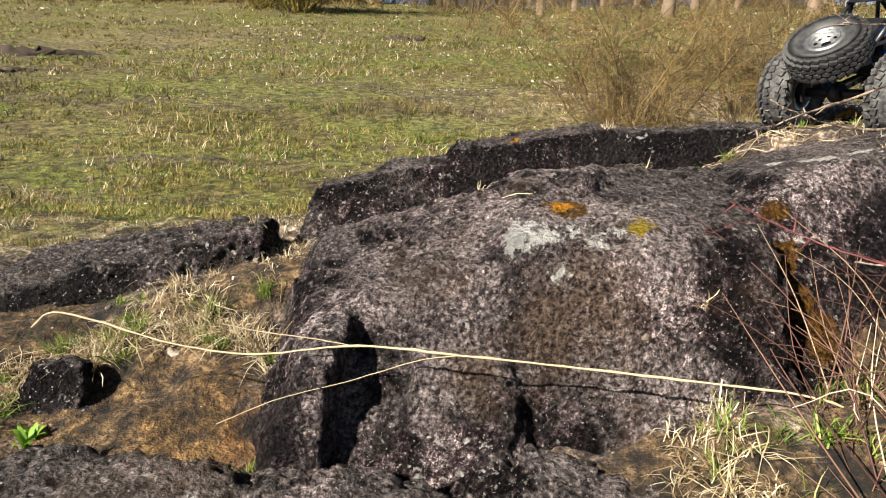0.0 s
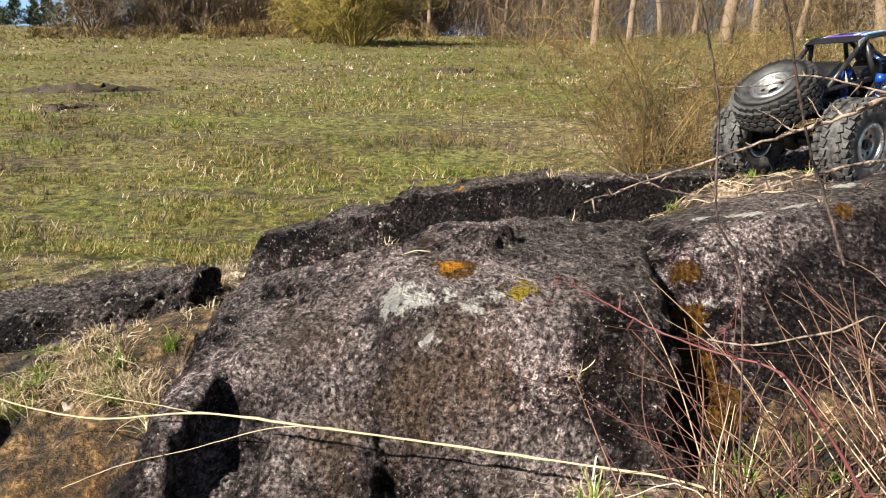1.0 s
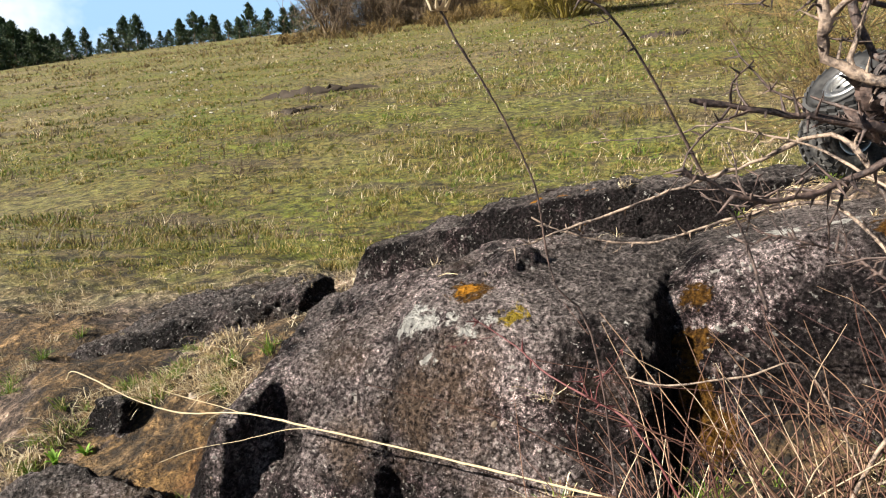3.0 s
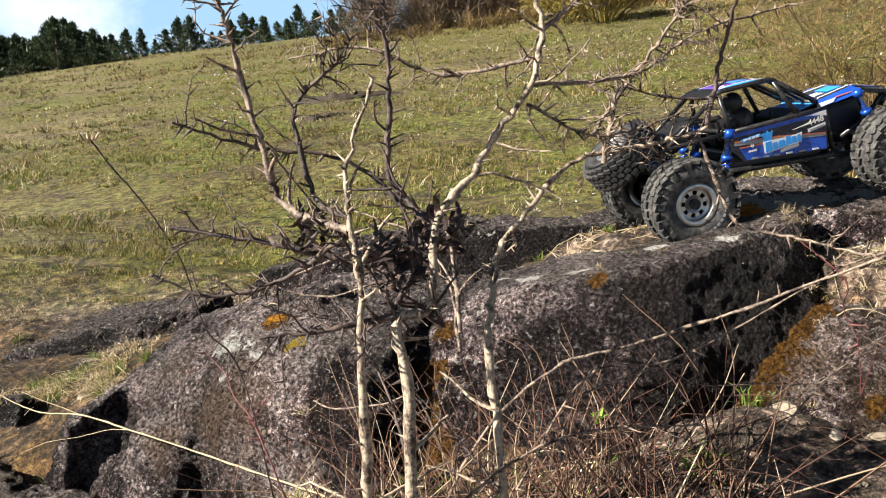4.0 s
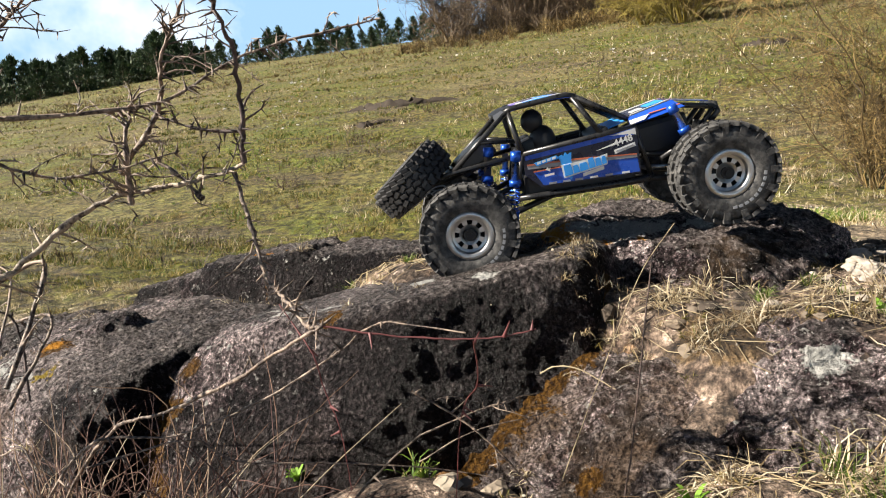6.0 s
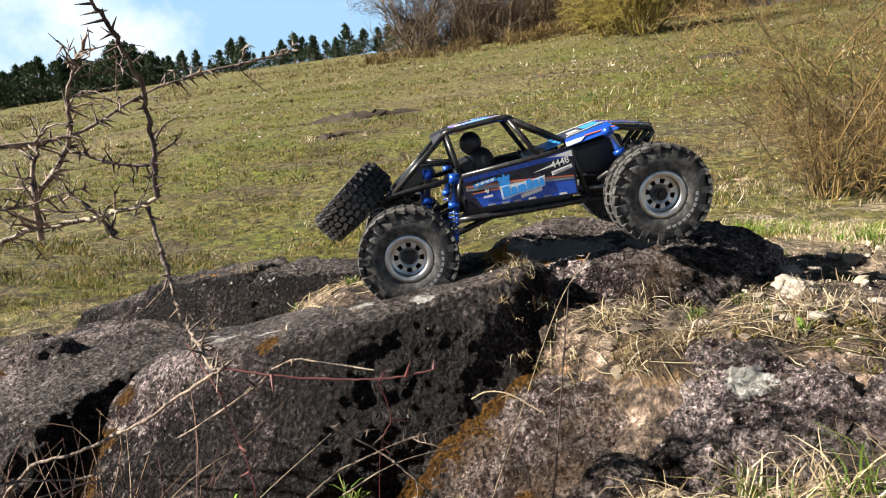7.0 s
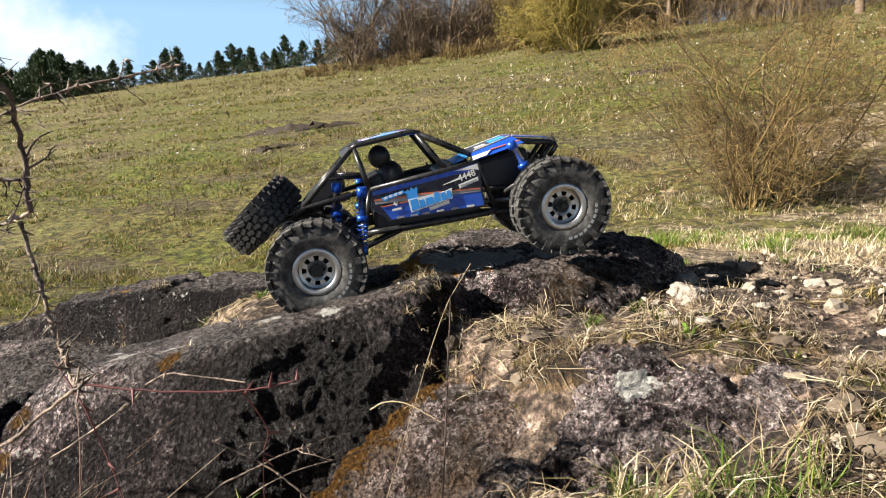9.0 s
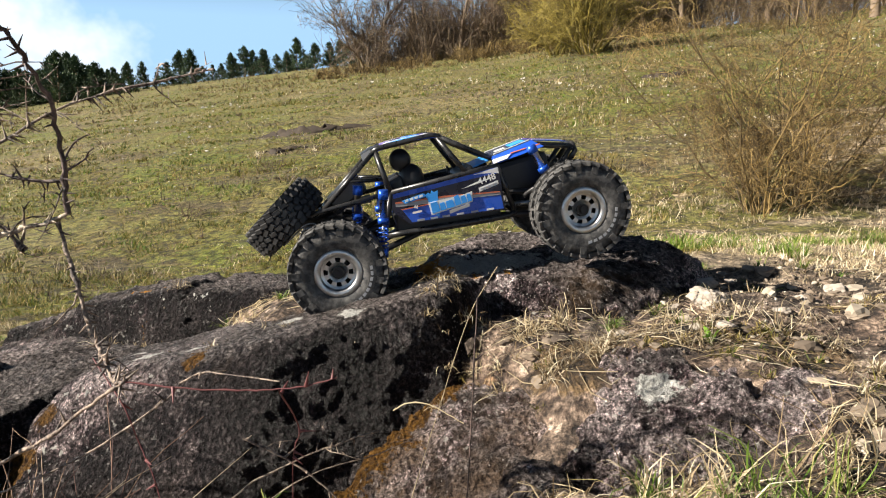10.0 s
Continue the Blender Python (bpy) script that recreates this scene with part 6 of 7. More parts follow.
bank_grass("green_grass", "green grass on the bank under the boulder", GREEN, 44, 46, 0.050, 37, (-0.75, -0.15, 0.60, 1.05), 0.0, drop=0.5, thin=0.0017, cover=lambda x, y: rough(x, y, 8.0) > 0.0)
bank_grass("dry_grass", "straw tufts drooping over the mossy soil", STRAW, 70, 30, 0.055, 42, (-0.75, -0.15, 0.58, 1.05), 0.0, drop=0.8, thin=0.0014, cover=lambda x, y: rough(x, y, 8.0) > -0.02)
bank_grass("green_grass", "bright green grass at the back of the outcrop", GREEN, 70, 30, 0.055, 38, (1.0, 2.6, 1.9, 3.4), 0.0, drop=0.25, cover=lambda x, y: rough(x, y, 2.0) > 0.1)


for k, (x, y, wide) in enumerate(((1.11, 2.50, 0.09), (1.15, 2.62, 0.08), (1.46, 2.75, 0.12), (1.58, 2.8, 0.12), (1.00, 2.30, 0.06), (0.88, 2.4, 0.07), (1.9, 2.6, 0.1), (1.32, 2.2, 0.05))):
    bank_grass("green_grass", "bright green grass tuft on the bare slope", GREEN, 16, 40, 0.085, 60 + k, (x - wide, x + wide, y - 0.07, y + 0.07), 0.0, drop=0.3)
bank_grass("green_grass", "short yellow-green turf on the bank", MEADOW, 190, 20, 0.028, 39, (0.95, 1.75, 0.85, 1.5), 0.02, drop=0.6, thin=0.0014, cover=lambda x, y: rough(x, y, 6.0) > 0.08)


def straw_litter(name, label, count, box, seed, length, material=STRAW):
    """Loose stalks lying on the ground every way."""
    r2, heap = np.random.RandomState(seed), Heap()
    for _ in range(count):
        x, y = r2.uniform(box[0], box[1]), r2.uniform(box[2], box[3])
        if rough(x, y, 5.0) < -0.08 or not sparse_west(x, y):
            continue
        a, l = r2.uniform(0, math.pi), length * r2.uniform(0.4, 1.3)
        pts = []
        for t in (-0.5, 0.0, 0.5):
            px, py = x + math.cos(a) * l * t, y + math.sin(a) * l * t + 0.1 * l * r2.normal()
            z, stony = top_of(px, py)
            if stony and r2.rand() > 0.25:
                break
            pts.append((px, py, z + 0.002 + 0.004 * r2.rand()))
        if len(pts) == 3:
            heap.bar(pts, [0.0005, 0.0007, 0.0004], 3)
    return tagged(heap.obj(name, material), label, "straw", kind="stuff")


straw_litter("straw_litter", "bleached grass stalks lying flat on the bank", 2600, (0.95, 2.1, 0.75, 1.75), 51, 0.055)
straw_litter("straw_litter", "bleached grass stalks lying behind the slab", 900, (0.1, 0.95, 1.05, 1.5), 52, 0.05)
straw_litter("straw_litter", "bleached grass stalks lying below the boulder", 1100, (-0.7, 0.9, 0.45, 1.0), 53, 0.05)
straw_litter("leaf_litter", "dark stalks and rotten leaves lying on the bank", 1100, (0.9, 2.0, 0.75, 1.7), 54, 0.03, BRUSH_DARK)


def clods():
    """Lumps of stony soil that break the surface of the bank."""
    r2, v, f = np.random.RandomState(55), [], []
    bm = bmesh.new()
    bmesh.ops.create_icosphere(bm, subdivisions=2, radius=1.0)
    pts, tris = np.array([p.co[:] for p in bm.verts]), [[q.index for q in t.verts] for t in bm.faces]
    bm.free()
    for _ in range(900):
        x, y = r2.uniform(0.9, 2.1), r2.uniform(0.8, 1.75)
        if rough(x, y, 6.0) < -0.05:
            continue
        z, stony = top_of(x, y)
        if stony:
            continue
        s = 0.003 + 0.014 * r2.rand() ** 3
        k = len(v)
        p = pts * s * r2.uniform(0.6, 1.3, 3) * (1, 1, 0.6) * (1 + 0.16 * r2.normal(0, 1, (len(pts), 1)))
        v += (p + (x, y, z + s * 0.1)).tolist()
        f += [tuple(i + k for i in t) for t in tris]
    return tagged(new("soil_clods", mesh_of("soil_clods", v, f, CRUMB, False)), "stony brown soil clods on the bank", "soil", kind="stuff")


clods()


def litter():
    """Crumbs of stone and soil over the bank."""
    r2, v, f = np.random.RandomState(44), [], []
    bm = bmesh.new()
    bmesh.ops.create_icosphere(bm, subdivisions=1, radius=1.0)
    cube, quads = np.array([p.co[:] for p in bm.verts]), [[q.index for q in t.verts] for t in bm.faces]
    bm.free()
    for _ in range(4600):
        x, y = (r2.uniform(-0.9, 2.3), r2.uniform(0.5, 1.9)) if r2.rand() < 0.5 else (r2.uniform(1.15, 2.0), r2.uniform(1.25, 1.8))
        if x < 0.9 and r2.rand() < 0.6:
            continue
        z, stony = top_of(x, y)
        if stony and r2.rand() > 0.08:
            continue
        s = (0.0012 + 0.004 * r2.rand() ** 4) * (1.1 if x > 1.15 and y > 1.3 else 1.0)
        p = cube * s * r2.uniform(0.5, 1.2, 3) * (1 + 0.22 * r2.normal(0, 1, (len(cube), 1)))
        m = np.array(Euler(r2.uniform(0, 6, 3)).to_matrix())
        k = len(v)
        v += (p @ m.T + (x, y, z + s * 0.3)).tolist()
        f += [tuple(i + k for i in q) for q in quads]
    return tagged(new("gravel", mesh_of("gravel", v, f, CRUMB, False)), "crumbs of pale stone on the bank", "gravel", kind="stuff")


litter()


def meadow_stones():
    r2, v, f = np.random.RandomState(45), [], []
    bm = bmesh.new()
    bmesh.ops.create_icosphere(bm, subdivisions=1, radius=1.0)
    pts, tris = np.array([p.co[:] for p in bm.verts]), [[q.index for q in t.verts] for t in bm.faces]
    bm.free()
    for _ in range(3600):
        r = 2.2 * (24 / 2.2) ** r2.rand()
        x, y = from_eye(r2.uniform(-35, 52), r)
        if y < 2 or rough(x, y, 0.45) < -0.02:
            continue
        s = r * (0.0007 + 0.0019 * r2.rand() ** 4)
        k = len(v)
        p = pts * s * r2.uniform(0.6, 1.3, 3) * (1, 1, 0.55) * (1 + 0.2 * r2.normal(0, 1, (len(pts), 1)))
        v += (p + (x, y, float(ground_z(x, y)) + s * 0.4)).tolist()
        f += [tuple(i + k for i in t) for t in tris]
    return tagged(new("scattered_stones", mesh_of("scattered_stones", v, f, CHALK, False)), "pale stones scattered in the meadow", "stones", kind="stuff")


meadow_stones()


def small_ball():
    bm = bmesh.new()
    bmesh.ops.create_icosphere(bm, subdivisions=5, radius=1.0)
    v, f = np.array([p.co[:] for p in bm.verts]), [[p.index for p in q.verts] for q in bm.faces]
    bm.free()
    return v, f


SMALL_V, SMALL_F = small_ball()


def stone(x, y, size, seed, label, flat=0.6):
    r2 = np.random.RandomState(seed)
    planes = [(x + size * n[0] * r2.uniform(0.7, 1.1), y + size * n[1] * r2.uniform(0.6, 1.0), size * n[2] * flat, *n) for n in (r2.normal(0, 1, (11, 3)) / 1.6)]
    z, _ = top_of(x, y)
    total = np.zeros(len(SMALL_V))
    for px, py, pz, nx, ny, nz in planes:
        n = np.array([nx, ny, nz]) / (np.linalg.norm((nx, ny, nz)) + 1e-9)
        total += np.maximum(0, SMALL_V @ n / (size * r2.uniform(0.6, 0.95))) ** 8
    rad = np.minimum((total + 1e-12) ** (-1 / 8), size * 1.4)
    crag = np.array([noise.fractal(Vector(q) * 2.3 + Vector((seed, 0, 0)), 0.8, 2.1, 5) for q in SMALL_V])
    pts = SMALL_V * (rad * (1 + 0.17 * crag))[:, None] * (1, 0.8, flat) + (x, y, z + size * flat * 0.25)
    me = mesh_of("stone", pts.tolist(), SMALL_F, STONE)
    return tagged(new("stone", me), label, "stone", group="loose stones on the bank")


for k, (x, y, size) in enumerate(((1.243, 1.395, 0.026), (1.36, 1.47, 0.013), (1.22, 1.52, 0.016), (1.25, 1.60, 0.014), (1.19, 1.40, 0.011), (1.33, 1.36, 0.010), (1.27, 1.25, 0.013), (1.40, 1.60, 0.016),
                                  (1.15, 1.24, 0.010), (-0.315, 0.83, 0.010), (1.55, 1.55, 0.018), (1.47, 1.30, 0.011), (1.30, 1.52, 0.011))):
    stone(x, y, size, 200 + k, "pale limestone pebble lying on the bank")


# ---- thorn bush and loose stems before the outcrop ----
def curve(points, n):
    """Points along a smooth line through the given ones."""
    p = np.array(points, float)
    p = np.vstack([2 * p[0] - p[1], p, 2 * p[-1] - p[-2]])
    out = []
    for i in range(1, len(p) - 2):
        for t in np.linspace(0, 1, n, endpoint=False):
            a, b, c, d = p[i - 1], p[i], p[i + 1], p[i + 2]
            out.append(0.5 * (2 * b + (c - a) * t + (2 * a - 5 * b + 4 * c - d) * t * t + (3 * b - a - 3 * c + d) * t ** 3))
    out.append(p[-2])
    return np.array(out)


def branch(parent, name, points, r0, r1, material, seed, thorns=0.0, spurs=0, spur_len=0.05, label=""):
    """A branch with its thorns and short side twigs."""
    r2 = np.random.RandomState(seed)
    path = curve(points, 7)
    path[1:-1] += r2.normal(0, min(0.0009, r0 * 0.28), (len(path) - 2, 3))
    radii = np.linspace(r0 * 0.92, r1 * 0.9, len(path)) * (1 + 0.10 * r2.normal(0, 1, len(path)) + 0.35 * (r2.rand(len(path)) > 0.8))
    wood = Heap()
    wood.bar(path, np.abs(radii), 7)
    ob = wood.obj(name, material, parent)
    if label:
        tagged(ob, label)
    if thorns:
        prick = Heap()
        total = np.linalg.norm(np.diff(path, axis=0), axis=1).sum()
        for _ in range(int(total * thorns)):
            i = r2.randint(0, len(path) - 1)
            at = path[i] + (path[i + 1] - path[i]) * r2.rand()
            way = unit(np.cross(path[i + 1] - path[i], r2.normal(0, 1, 3))) + 0.35 * unit(path[i + 1] - path[i])
            size = r2.uniform(0.005, 0.016)
            prick.bar([at, at + way * size * 0.35, at + way * size], [max(0.0014, radii[i] * 0.55), 0.0009, 0.0002], 5)
        tagged(prick.obj("thorn_set", material, ob), kind="stuff")
    if spurs:
        twig = Heap()
        for _ in range(spurs):
            i = r2.randint(0, len(path) - 1)
            at, way = path[i], unit(np.cross(path[i + 1] - path[i], r2.normal(0, 1, 3))) + 0.6 * unit(path[i + 1] - path[i])
            length = spur_len * r2.uniform(0.5, 1.4)
            way = unit(way)
            pts = [at]
            for _ in range(5):
                way = unit(way + r2.normal(0, 0.22, 3))
                pts.append(pts[-1] + way * length / 5)
            r = min(radii[i] * 0.55, 0.0022)
            twig.bar(pts, np.linspace(r, r * 0.4, 6), 5)
            for _ in range(int(length * 130)):
                j = r2.randint(1, 5)
                w2 = unit(r2.normal(0, 1, 3))
                s = r2.uniform(0.004, 0.011)
                twig.bar([pts[j], pts[j] + w2 * s], [0.0008, 0.0002], 3)
        tagged(twig.obj("twig_set", material, ob), kind="stuff")
    return ob


bush = new("thorn_bush")
bush.location = (0, 0, 0)
tagged(bush, "leafless blackthorn bush with pale thorny branches", "bush")
branch(bush, "stem", [(0.678, 0.400, 0.14), (0.672, 0.412, 0.36), (0.660, 0.427, 0.530), (0.641, 0.442, 0.583), (0.658, 0.462, 0.592), (0.654, 0.484, 0.655), (0.663, 0.521, 0.681), (0.673, 0.550, 0.715), (0.699, 0.553, 0.751), (0.704, 0.569, 0.797), (0.694, 0.558, 0.840)], 0.0052, 0.0020, STEM_BARK, 1, 60, 9, 0.06)
branch(bush, "stem", [(0.650, 0.385, 0.14), (0.642, 0.401, 0.40), (0.629, 0.413, 0.534), (0.618, 0.430, 0.622), (0.606, 0.436, 0.66), (0.600, 0.445, 0.70), (0.615, 0.46, 0.76)], 0.0042, 0.0012, STEM_BARK, 2, 50, 10, 0.07)
branch(bush, "stem", [(0.730, 0.455, 0.14), (0.717, 0.477, 0.42), (0.691, 0.505, 0.541), (0.681, 0.530, 0.584), (0.674, 0.560, 0.615), (0.682, 0.600, 0.642), (0.708, 0.653, 0.684), (0.755, 0.685, 0.698), (0.790, 0.702, 0.706), (0.818, 0.717, 0.718)], 0.0040, 0.0016, STEM_BARK, 3, 60, 7, 0.05)
limbs = (
    ([(0.722, 0.669, 0.709), (0.749, 0.690, 0.759), (0.783, 0.676, 0.803), (0.808, 0.679, 0.840)], 0.0022, TWIG),
    ([(0.735, 0.667, 0.685), (0.743, 0.663, 0.736), (0.743, 0.671, 0.765)], 0.0024, TWIG),
    ([(0.606, 0.436, 0.65), (0.530, 0.455, 0.661), (0.518, 0.448, 0.709), (0.503, 0.443, 0.766), (0.502, 0.430, 0.807), (0.488, 0.428, 0.832)], 0.0030, TWIG),
    ([(0.606, 0.436, 0.66), (0.550, 0.470, 0.668), (0.529, 0.476, 0.735), (0.559, 0.493, 0.771), (0.567, 0.505, 0.793)], 0.0022, TWIG_DARK),
    ([(0.654, 0.484, 0.65), (0.610, 0.488, 0.681), (0.609, 0.491, 0.737), (0.608, 0.491, 0.783), (0.612, 0.479, 0.818)], 0.0026, TWIG_DARK),
    ([(0.638, 0.443, 0.591), (0.631, 0.499, 0.631), (0.572, 0.502, 0.690), (0.502, 0.462, 0.705), (0.458, 0.415, 0.726)], 0.0022, TWIG_DARK),
    ([(0.663, 0.478, 0.572), (0.597, 0.460, 0.616), (0.528, 0.434, 0.634), (0.459, 0.404, 0.645)], 0.0030, TWIG_DARK),
    ([(0.640, 0.443, 0.587), (0.603, 0.405, 0.582), (0.565, 0.380, 0.578)], 0.0022, TWIG_DARK),
    ([(0.600, 0.445, 0.645), (0.540, 0.432, 0.604), (0.496, 0.401, 0.594), (0.459, 0.382, 0.612)], 0.0020, TWIG_DARK),
    ([(0.699, 0.553, 0.740), (0.744, 0.607, 0.713), (0.798, 0.672, 0.730)], 0.0014, TWIG),
    ([(0.701, 0.561, 0.776), (0.628, 0.548, 0.763), (0.571, 0.517, 0.785), (0.507, 0.497, 0.776)], 0.0018, TWIG),
    ([(0.702, 0.558, 0.755), (0.755, 0.679, 0.765), (0.800, 0.743, 0.805), (0.876, 0.826, 0.835)], 0.0016, TWIG),
    ([(0.704, 0.569, 0.797), (0.724, 0.589, 0.819), (0.749, 0.598, 0.839)], 0.0020, TWIG),
    ([(0.676, 0.408, 0.45), (0.62, 0.47, 0.50), (0.56, 0.50, 0.545), (0.50, 0.50, 0.56)], 0.0012, TWIG_DARK),
    ([(0.672, 0.412, 0.42), (0.71, 0.47, 0.46), (0.76, 0.53, 0.48), (0.843, 0.624, 0.463)], 0.0013, TWIG),
    ([(0.715, 0.480, 0.44), (0.66, 0.50, 0.47), (0.60, 0.52, 0.50)], 0.0012, TWIG_DARK),
)
for k, (pts, r, mat_) in enumerate(limbs):
    branch(bush, "limb", pts, r * 1.2, r * 0.5, mat_, 20 + k, 150, 13, 0.045)
for k, (pts, r, mat_) in enumerate((
        ([(0.818, 0.717, 0.718), (0.823, 0.713, 0.765), (0.830, 0.703, 0.805), (0.840, 0.680, 0.835), (0.853, 0.657, 0.855), (0.851, 0.648, 0.880)], 0.0019, TWIG_DARK),
        ([(0.811, 0.712, 0.711), (0.833, 0.708, 0.664), (0.854, 0.700, 0.632), (0.905, 0.672, 0.628), (0.950, 0.646, 0.625), (0.973, 0.637, 0.631)], 0.0016, TWIG),
        ([(0.785, 0.699, 0.689), (0.753, 0.698, 0.710), (0.728, 0.688, 0.724)], 0.0017, TWIG),
        ([(0.818, 0.717, 0.743), (0.769, 0.703, 0.747), (0.720, 0.693, 0.765)], 0.0012, TWIG_DARK))):
    branch(bush, "limb", pts, r * 1.25, r * 0.6, mat_, 60 + k, 150, 3, 0.04)
# dark withered clumps caught in the fork
for k, c in enumerate(((0.560, 0.455, 0.640), (0.655, 0.500, 0.640), (0.625, 0.465, 0.625))):
    r2, heap = np.random.RandomState(80 + k), Heap()
    m = 70
    root = np.array(c) + r2.normal(0, 0.011, (m, 3))
    tip = root + r2.normal(0, 0.011, (m, 3))
    heap.blades(root, tip, r2.normal(0, 0.003, (m, 3)), r2.uniform(0.003, 0.009, m))
    tagged(heap.obj("withered_foliage", TWIG_DARK, bush), kind="stuff")


def brambles():
    """Low tangle of thin dry stems at the foot of the thorn bush."""
    r2, heap = np.random.RandomState(90), Heap()
    for _ in range(640):
        x, y = r2.uniform(0.42, 0.92), r2.uniform(0.42, 0.70)
        z = float(ground_z(x, y))
        h = r2.uniform(0.04, 0.18) * (1.15 - 0.5 * (x - 0.42))
        p = np.array([x, y, z - 0.01])
        tip = p + np.array([r2.normal(0, 0.10), r2.normal(0.02, 0.06), h])
        mid = (p + tip) / 2 + r2.normal(0, 0.018, 3) + np.array([0, 0, 0.02])
        heap.bar(curve([p, mid, tip], 4), np.linspace(r2.uniform(0.0005, 0.0013), 0.0003, 9), 4)
    return tagged(heap.obj("brambles", BRAMBLE), "tangle of dry bramble stems under the thorn bush", "brambles", kind="stuff")


brambles()


def stem(name, label, category, points, r0, r1, material, seed, thorns=0.0, spurs=0, spur_len=0.04):
    root = new(name)
    tagged(root, label, category)
    branch(root, "stalk", points, r0, r1, material, seed, thorns, spurs, spur_len)
    return root


stem("bramble_runner", "thin red-tipped bramble runner arching over the slab", "twig", [(0.56, 0.60, 0.20), (0.62, 0.63, 0.38), (0.70, 0.645, 0.48), (0.772, 0.653, 0.515), (0.857, 0.651, 0.560), (0.943, 0.640, 0.613), (0.973, 0.637, 0.631)], 0.0019, 0.0012, TWIG, 101, 22)
stem("red_shoot", "slender red bramble shoot before the dark slab", "twig", [(0.973, 0.637, 0.631), (1.006, 0.653, 0.627), (1.045, 0.674, 0.625), (1.070, 0.688, 0.627), (1.088, 0.699, 0.632)], 0.0007, 0.0004, TWIG_RED, 102, 30)
stem("red_shoot", "thin drooping red shoot with few thorns", "twig", [(0.905, 0.665, 0.627), (0.941, 0.659, 0.599), (0.943, 0.666, 0.572), (0.956, 0.666, 0.546), (0.964, 0.667, 0.50)], 0.0006, 0.0004, TWIG_RED, 103, 25)
stem("red_shoot", "thin red shoot standing before the slab", "twig", [(1.051, 0.688, 0.621), (1.022, 0.741, 0.566), (0.989, 0.771, 0.518), (0.97, 0.79, 0.40)], 0.0006, 0.0004, TWIG_RED, 104, 20)
stem("dead_twig", "grey dead twig lying across the gully", "twig", [(0.90, 0.70, 0.42), (0.950, 0.743, 0.492), (0.983, 0.778, 0.513), (1.015, 0.809, 0.526), (1.024, 0.847, 0.520)], 0.0011, 0.0006, TWIG, 105, 20, 3, 0.03)
stem("dead_twig", "grey dead twig leaning in the gully", "twig", [(0.952, 0.755, 0.538), (0.983, 0.778, 0.513), (1.011, 0.788, 0.490), (1.05, 0.81, 0.44)], 0.0010, 0.0008, TWIG, 106, 20, 2, 0.03)
stem("dead_twig", "long pale twig lying over the low slab", "twig", [(0.94, 0.78, 0.46), (0.975, 0.813, 0.484), (1.015, 0.860, 0.491), (1.050, 0.904, 0.504), (1.079, 0.944, 0.508)], 0.0006, 0.0004, TWIG, 107)
stem("dead_twig", "bleached crooked twig lying on moss", "twig", [(0.962, 0.972, 0.478), (0.975, 0.980, 0.486), (0.999, 0.985, 0.487), (1.040, 0.987, 0.473)], 0.0009, 0.0006, STRAW, 108)
stem("dry_stalk", "upright dry brown stalk on the bank", "stalk", [(1.080, 0.885, 0.36), (1.089, 0.888, 0.442), (1.094, 0.890, 0.541), (1.098, 0.891, 0.640)], 0.0010, 0.0006, TWIG_DARK, 109, 12)
stem("dry_stalk", "thin leaning dry stalk on the bank", "stalk", [(1.03, 0.88, 0.42), (1.058, 0.890, 0.523), (1.085, 0.902, 0.618), (1.111, 0.904, 0.666)], 0.0005, 0.0004, STRAW, 110)
stem("long_straw", "long bleached grass stalk arching before the boulder", "straw", [(-0.40, 0.67, 0.24), (-0.363, 0.66, 0.262), (-0.25, 0.657, 0.240), (-0.168, 0.657, 0.236), (-0.066, 0.659, 0.253), (0.036, 0.662, 0.251), (0.146, 0.665, 0.247), (0.27, 0.667, 0.242), (0.42, 0.671, 0.232), (0.50, 0.675, 0.20)], 0.0009, 0.0014, STRAW, 111)
stem("long_straw", "thin pale grass stalk by the boulder", "straw", [(0.036, 0.662, 0.250), (-0.003, 0.658, 0.243), (-0.072, 0.652, 0.217), (-0.14, 0.645, 0.195), (-0.20, 0.64, 0.165)], 0.0005, 0.0004, STRAW, 112)
stem("long_straw", "thin second strand beside the long stalk", "straw", [(-0.066, 0.659, 0.252), (-0.11, 0.656, 0.258), (-0.166, 0.654, 0.262), (-0.20, 0.65, 0.268)], 0.0006, 0.0004, STRAW, 113)
stem("tall_weed", "tall dead weed stalk with a pale seed head", "weed", [(0.44, 0.56, 0.12), (0.395, 0.541, 0.438), (0.361, 0.523, 0.507), (0.348, 0.511, 0.580), (0.324, 0.493, 0.639), (0.301, 0.474, 0.683), (0.291, 0.465, 0.706)], 0.0009, 0.0008, TWIG_DARK, 113)
stem("thorn_branch", "thorny brown branch reaching in from the bush", "branch", [(0.62, 0.60, 0.52), (0.564, 0.674, 0.610), (0.495, 0.661, 0.588), (0.433, 0.659, 0.562), (0.343, 0.647, 0.523), (0.285, 0.646, 0.497)], 0.0026, 0.0008, TWIG, 114, 45, 5, 0.04)
stem("thorn_branch", "thin forked thorny branch reaching in from the bush", "branch", [(0.62, 0.60, 0.50), (0.564, 0.674, 0.553), (0.489, 0.671, 0.539), (0.415, 0.666, 0.511), (0.343, 0.656, 0.517), (0.305, 0.658, 0.530)], 0.0018, 0.0007, TWIG, 115, 40, 3, 0.03)
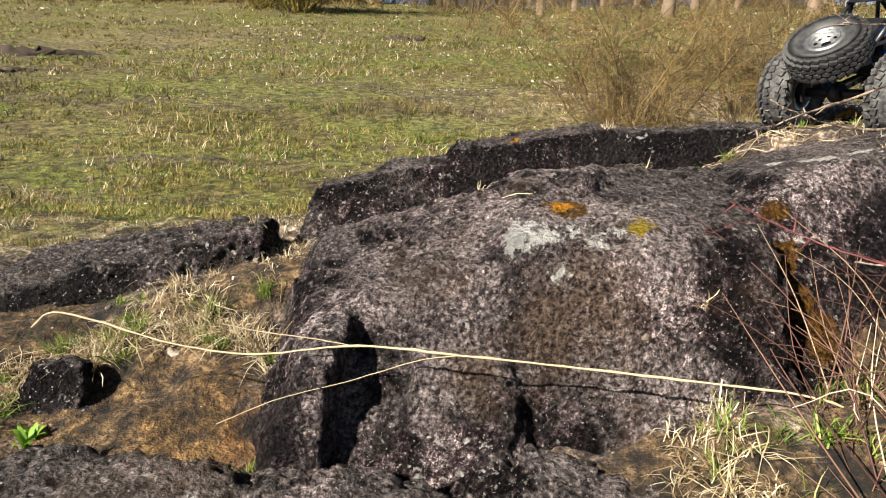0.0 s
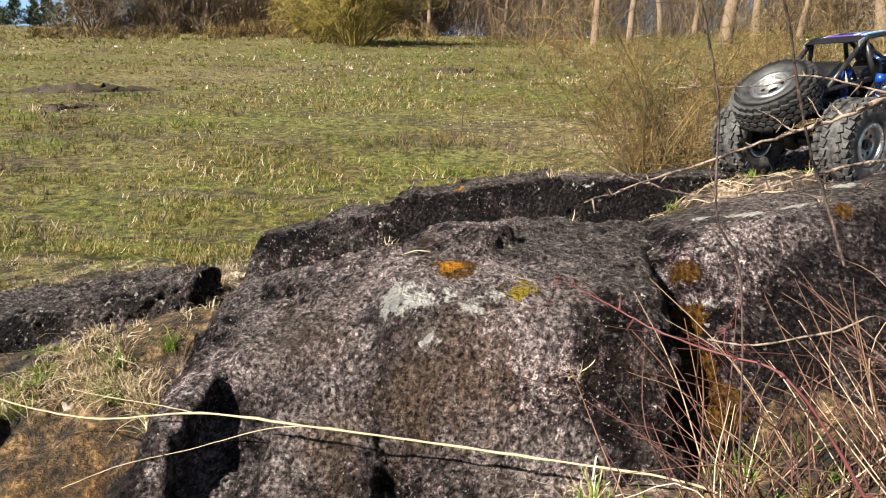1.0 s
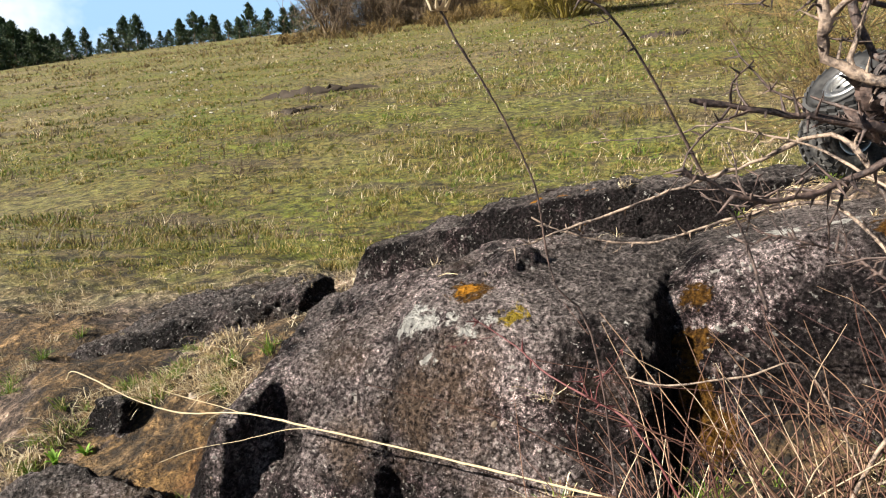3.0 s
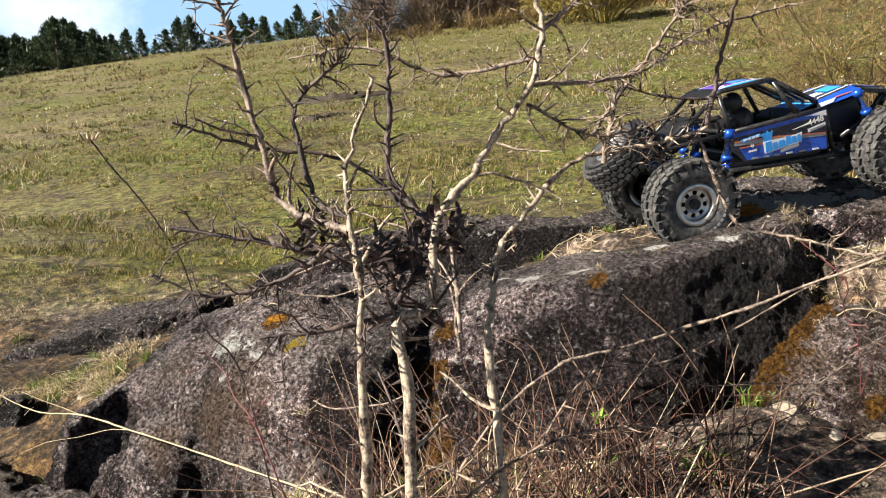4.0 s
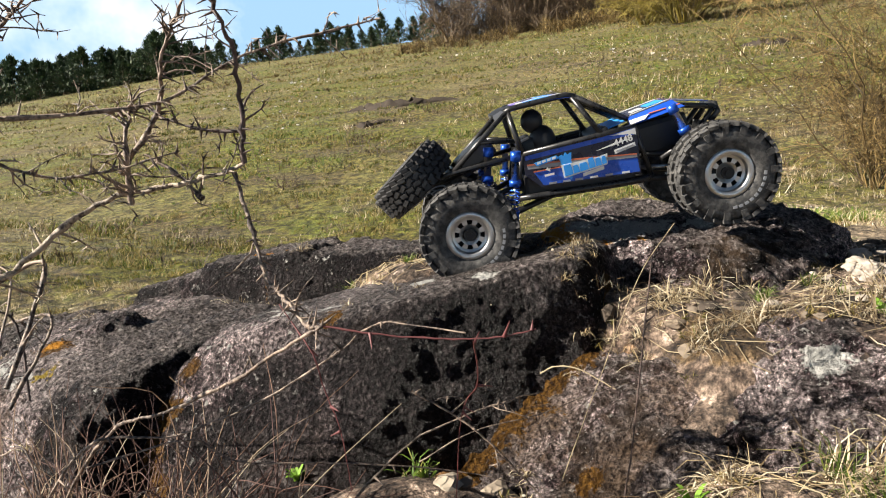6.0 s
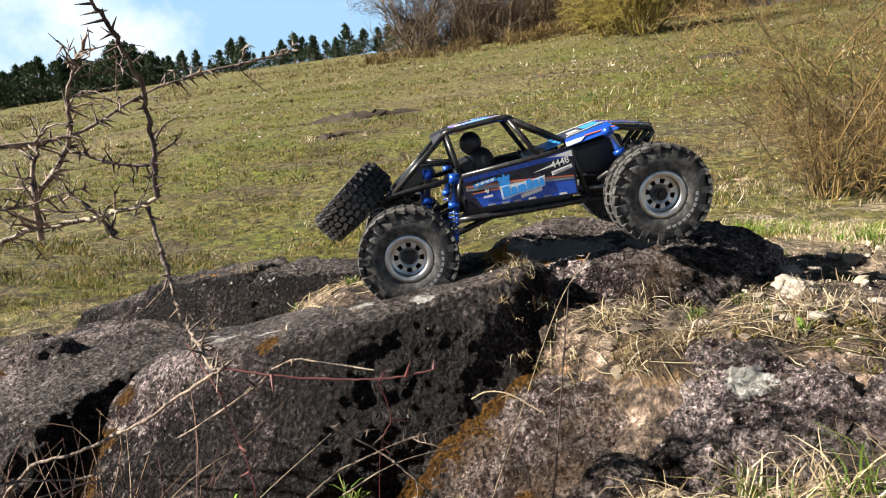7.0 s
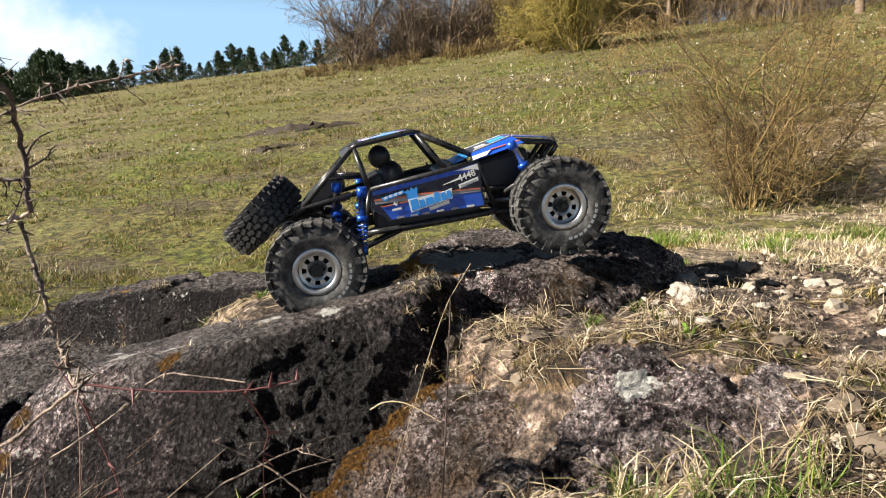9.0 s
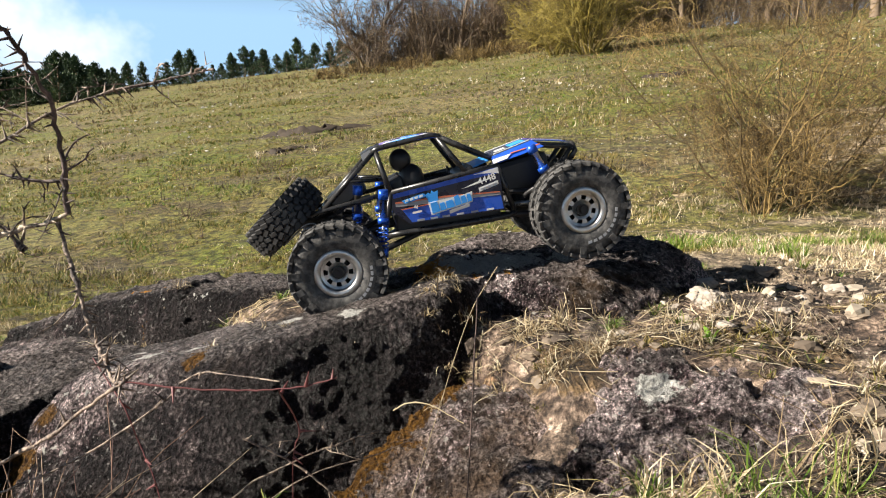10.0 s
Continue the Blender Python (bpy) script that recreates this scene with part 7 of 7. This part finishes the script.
stem("red_shoot", "reddish bramble shoot hanging before the boulder", "twig", [(0.50, 0.50, 0.30), (0.431, 0.522, 0.392), (0.386, 0.552, 0.400), (0.343, 0.573, 0.408), (0.309, 0.597, 0.419), (0.263, 0.608, 0.437)], 0.0012, 0.0006, TWIG_RED, 116, 30, 4, 0.05)
stem("thorn_branch", "pale twig bending in from the bush", "branch", [(0.62, 0.60, 0.56), (0.550, 0.647, 0.600), (0.510, 0.648, 0.612), (0.458, 0.656, 0.620), (0.430, 0.667, 0.611), (0.352, 0.664, 0.602)], 0.0013, 0.0005, TWIG, 117, 30, 2, 0.03)
stem("thorn_branch", "dark branch rising steeply from the bush", "branch", [(0.52, 0.66, 0.46), (0.490, 0.671, 0.535), (0.465, 0.649, 0.570), (0.394, 0.588, 0.697), (0.349, 0.559, 0.725)], 0.0016, 0.0008, TWIG_DARK, 118, 30, 3, 0.03)
stem("dead_twig", "pale dry twig lying against the rock", "twig", [(0.406, 0.640, 0.386), (0.444, 0.630, 0.388), (0.507, 0.631, 0.407), (0.556, 0.636, 0.416), (0.62, 0.62, 0.30)], 0.0010, 0.0009, TWIG, 119, 10)
stem("thorn_branch", "pale runner stretching along the slab's foot", "branch", [(0.70, 0.55, 0.40), (0.746, 0.597, 0.500), (0.807, 0.639, 0.510), (0.865, 0.685, 0.540), (0.919, 0.707, 0.580), (0.962, 0.706, 0.611), (1.029, 0.714, 0.614)], 0.0012, 0.0006, TWIG, 120, 25)
stem("dead_twig", "bleached twig hanging over the gully", "twig", [(0.74, 0.60, 0.48), (0.799, 0.654, 0.497), (0.836, 0.673, 0.480), (0.907, 0.729, 0.473), (0.972, 0.780, 0.462), (1.034, 0.829, 0.44)], 0.0009, 0.0005, TWIG, 121, 15)
# pale seed head of the tall weed
heap, r2 = Heap(), np.random.RandomState(7)
for k in range(9):
    a = 2 * math.pi * k / 9
    tip = np.array([0.291 + 0.009 * math.cos(a), 0.465 + 0.009 * math.sin(a), 0.712])
    heap.bar([(0.291, 0.465, 0.705), (0.291 + 0.005 * math.cos(a), 0.465 + 0.005 * math.sin(a), 0.705), tip], [0.0016, 0.0016, 0.0004], 4)
tagged(heap.obj("seed_head", STRAW), "pale open seed head on the tall weed", "seed head")


def seedling(x, y, seed):
    r2 = np.random.RandomState(seed)
    z, _ = top_of(x, y)
    plant = new("seedling")
    plant.location = (x, y, z)
    for k in range(9):
        a, leaf = r2.uniform(0, 2 * math.pi), Heap()
        tip = np.array([[math.cos(a) * 0.014, math.sin(a) * 0.014, r2.uniform(0.006, 0.022)]])
        leaf.blades(np.zeros((1, 3)), tip, np.array([[0, 0, 0.004]]), np.array([0.007]))
        leaf.obj("leaf", LEAF, plant)
    return tagged(plant, "small bright green seedling sprouting from the soil", "seedling")


for k, (x, y) in enumerate(((0.70, 0.86), (1.26, 1.20), (1.36, 0.86), (-0.42, 0.70), (-0.38, 0.62), (1.15, 0.86))):
    seedling(x, y, 300 + k)
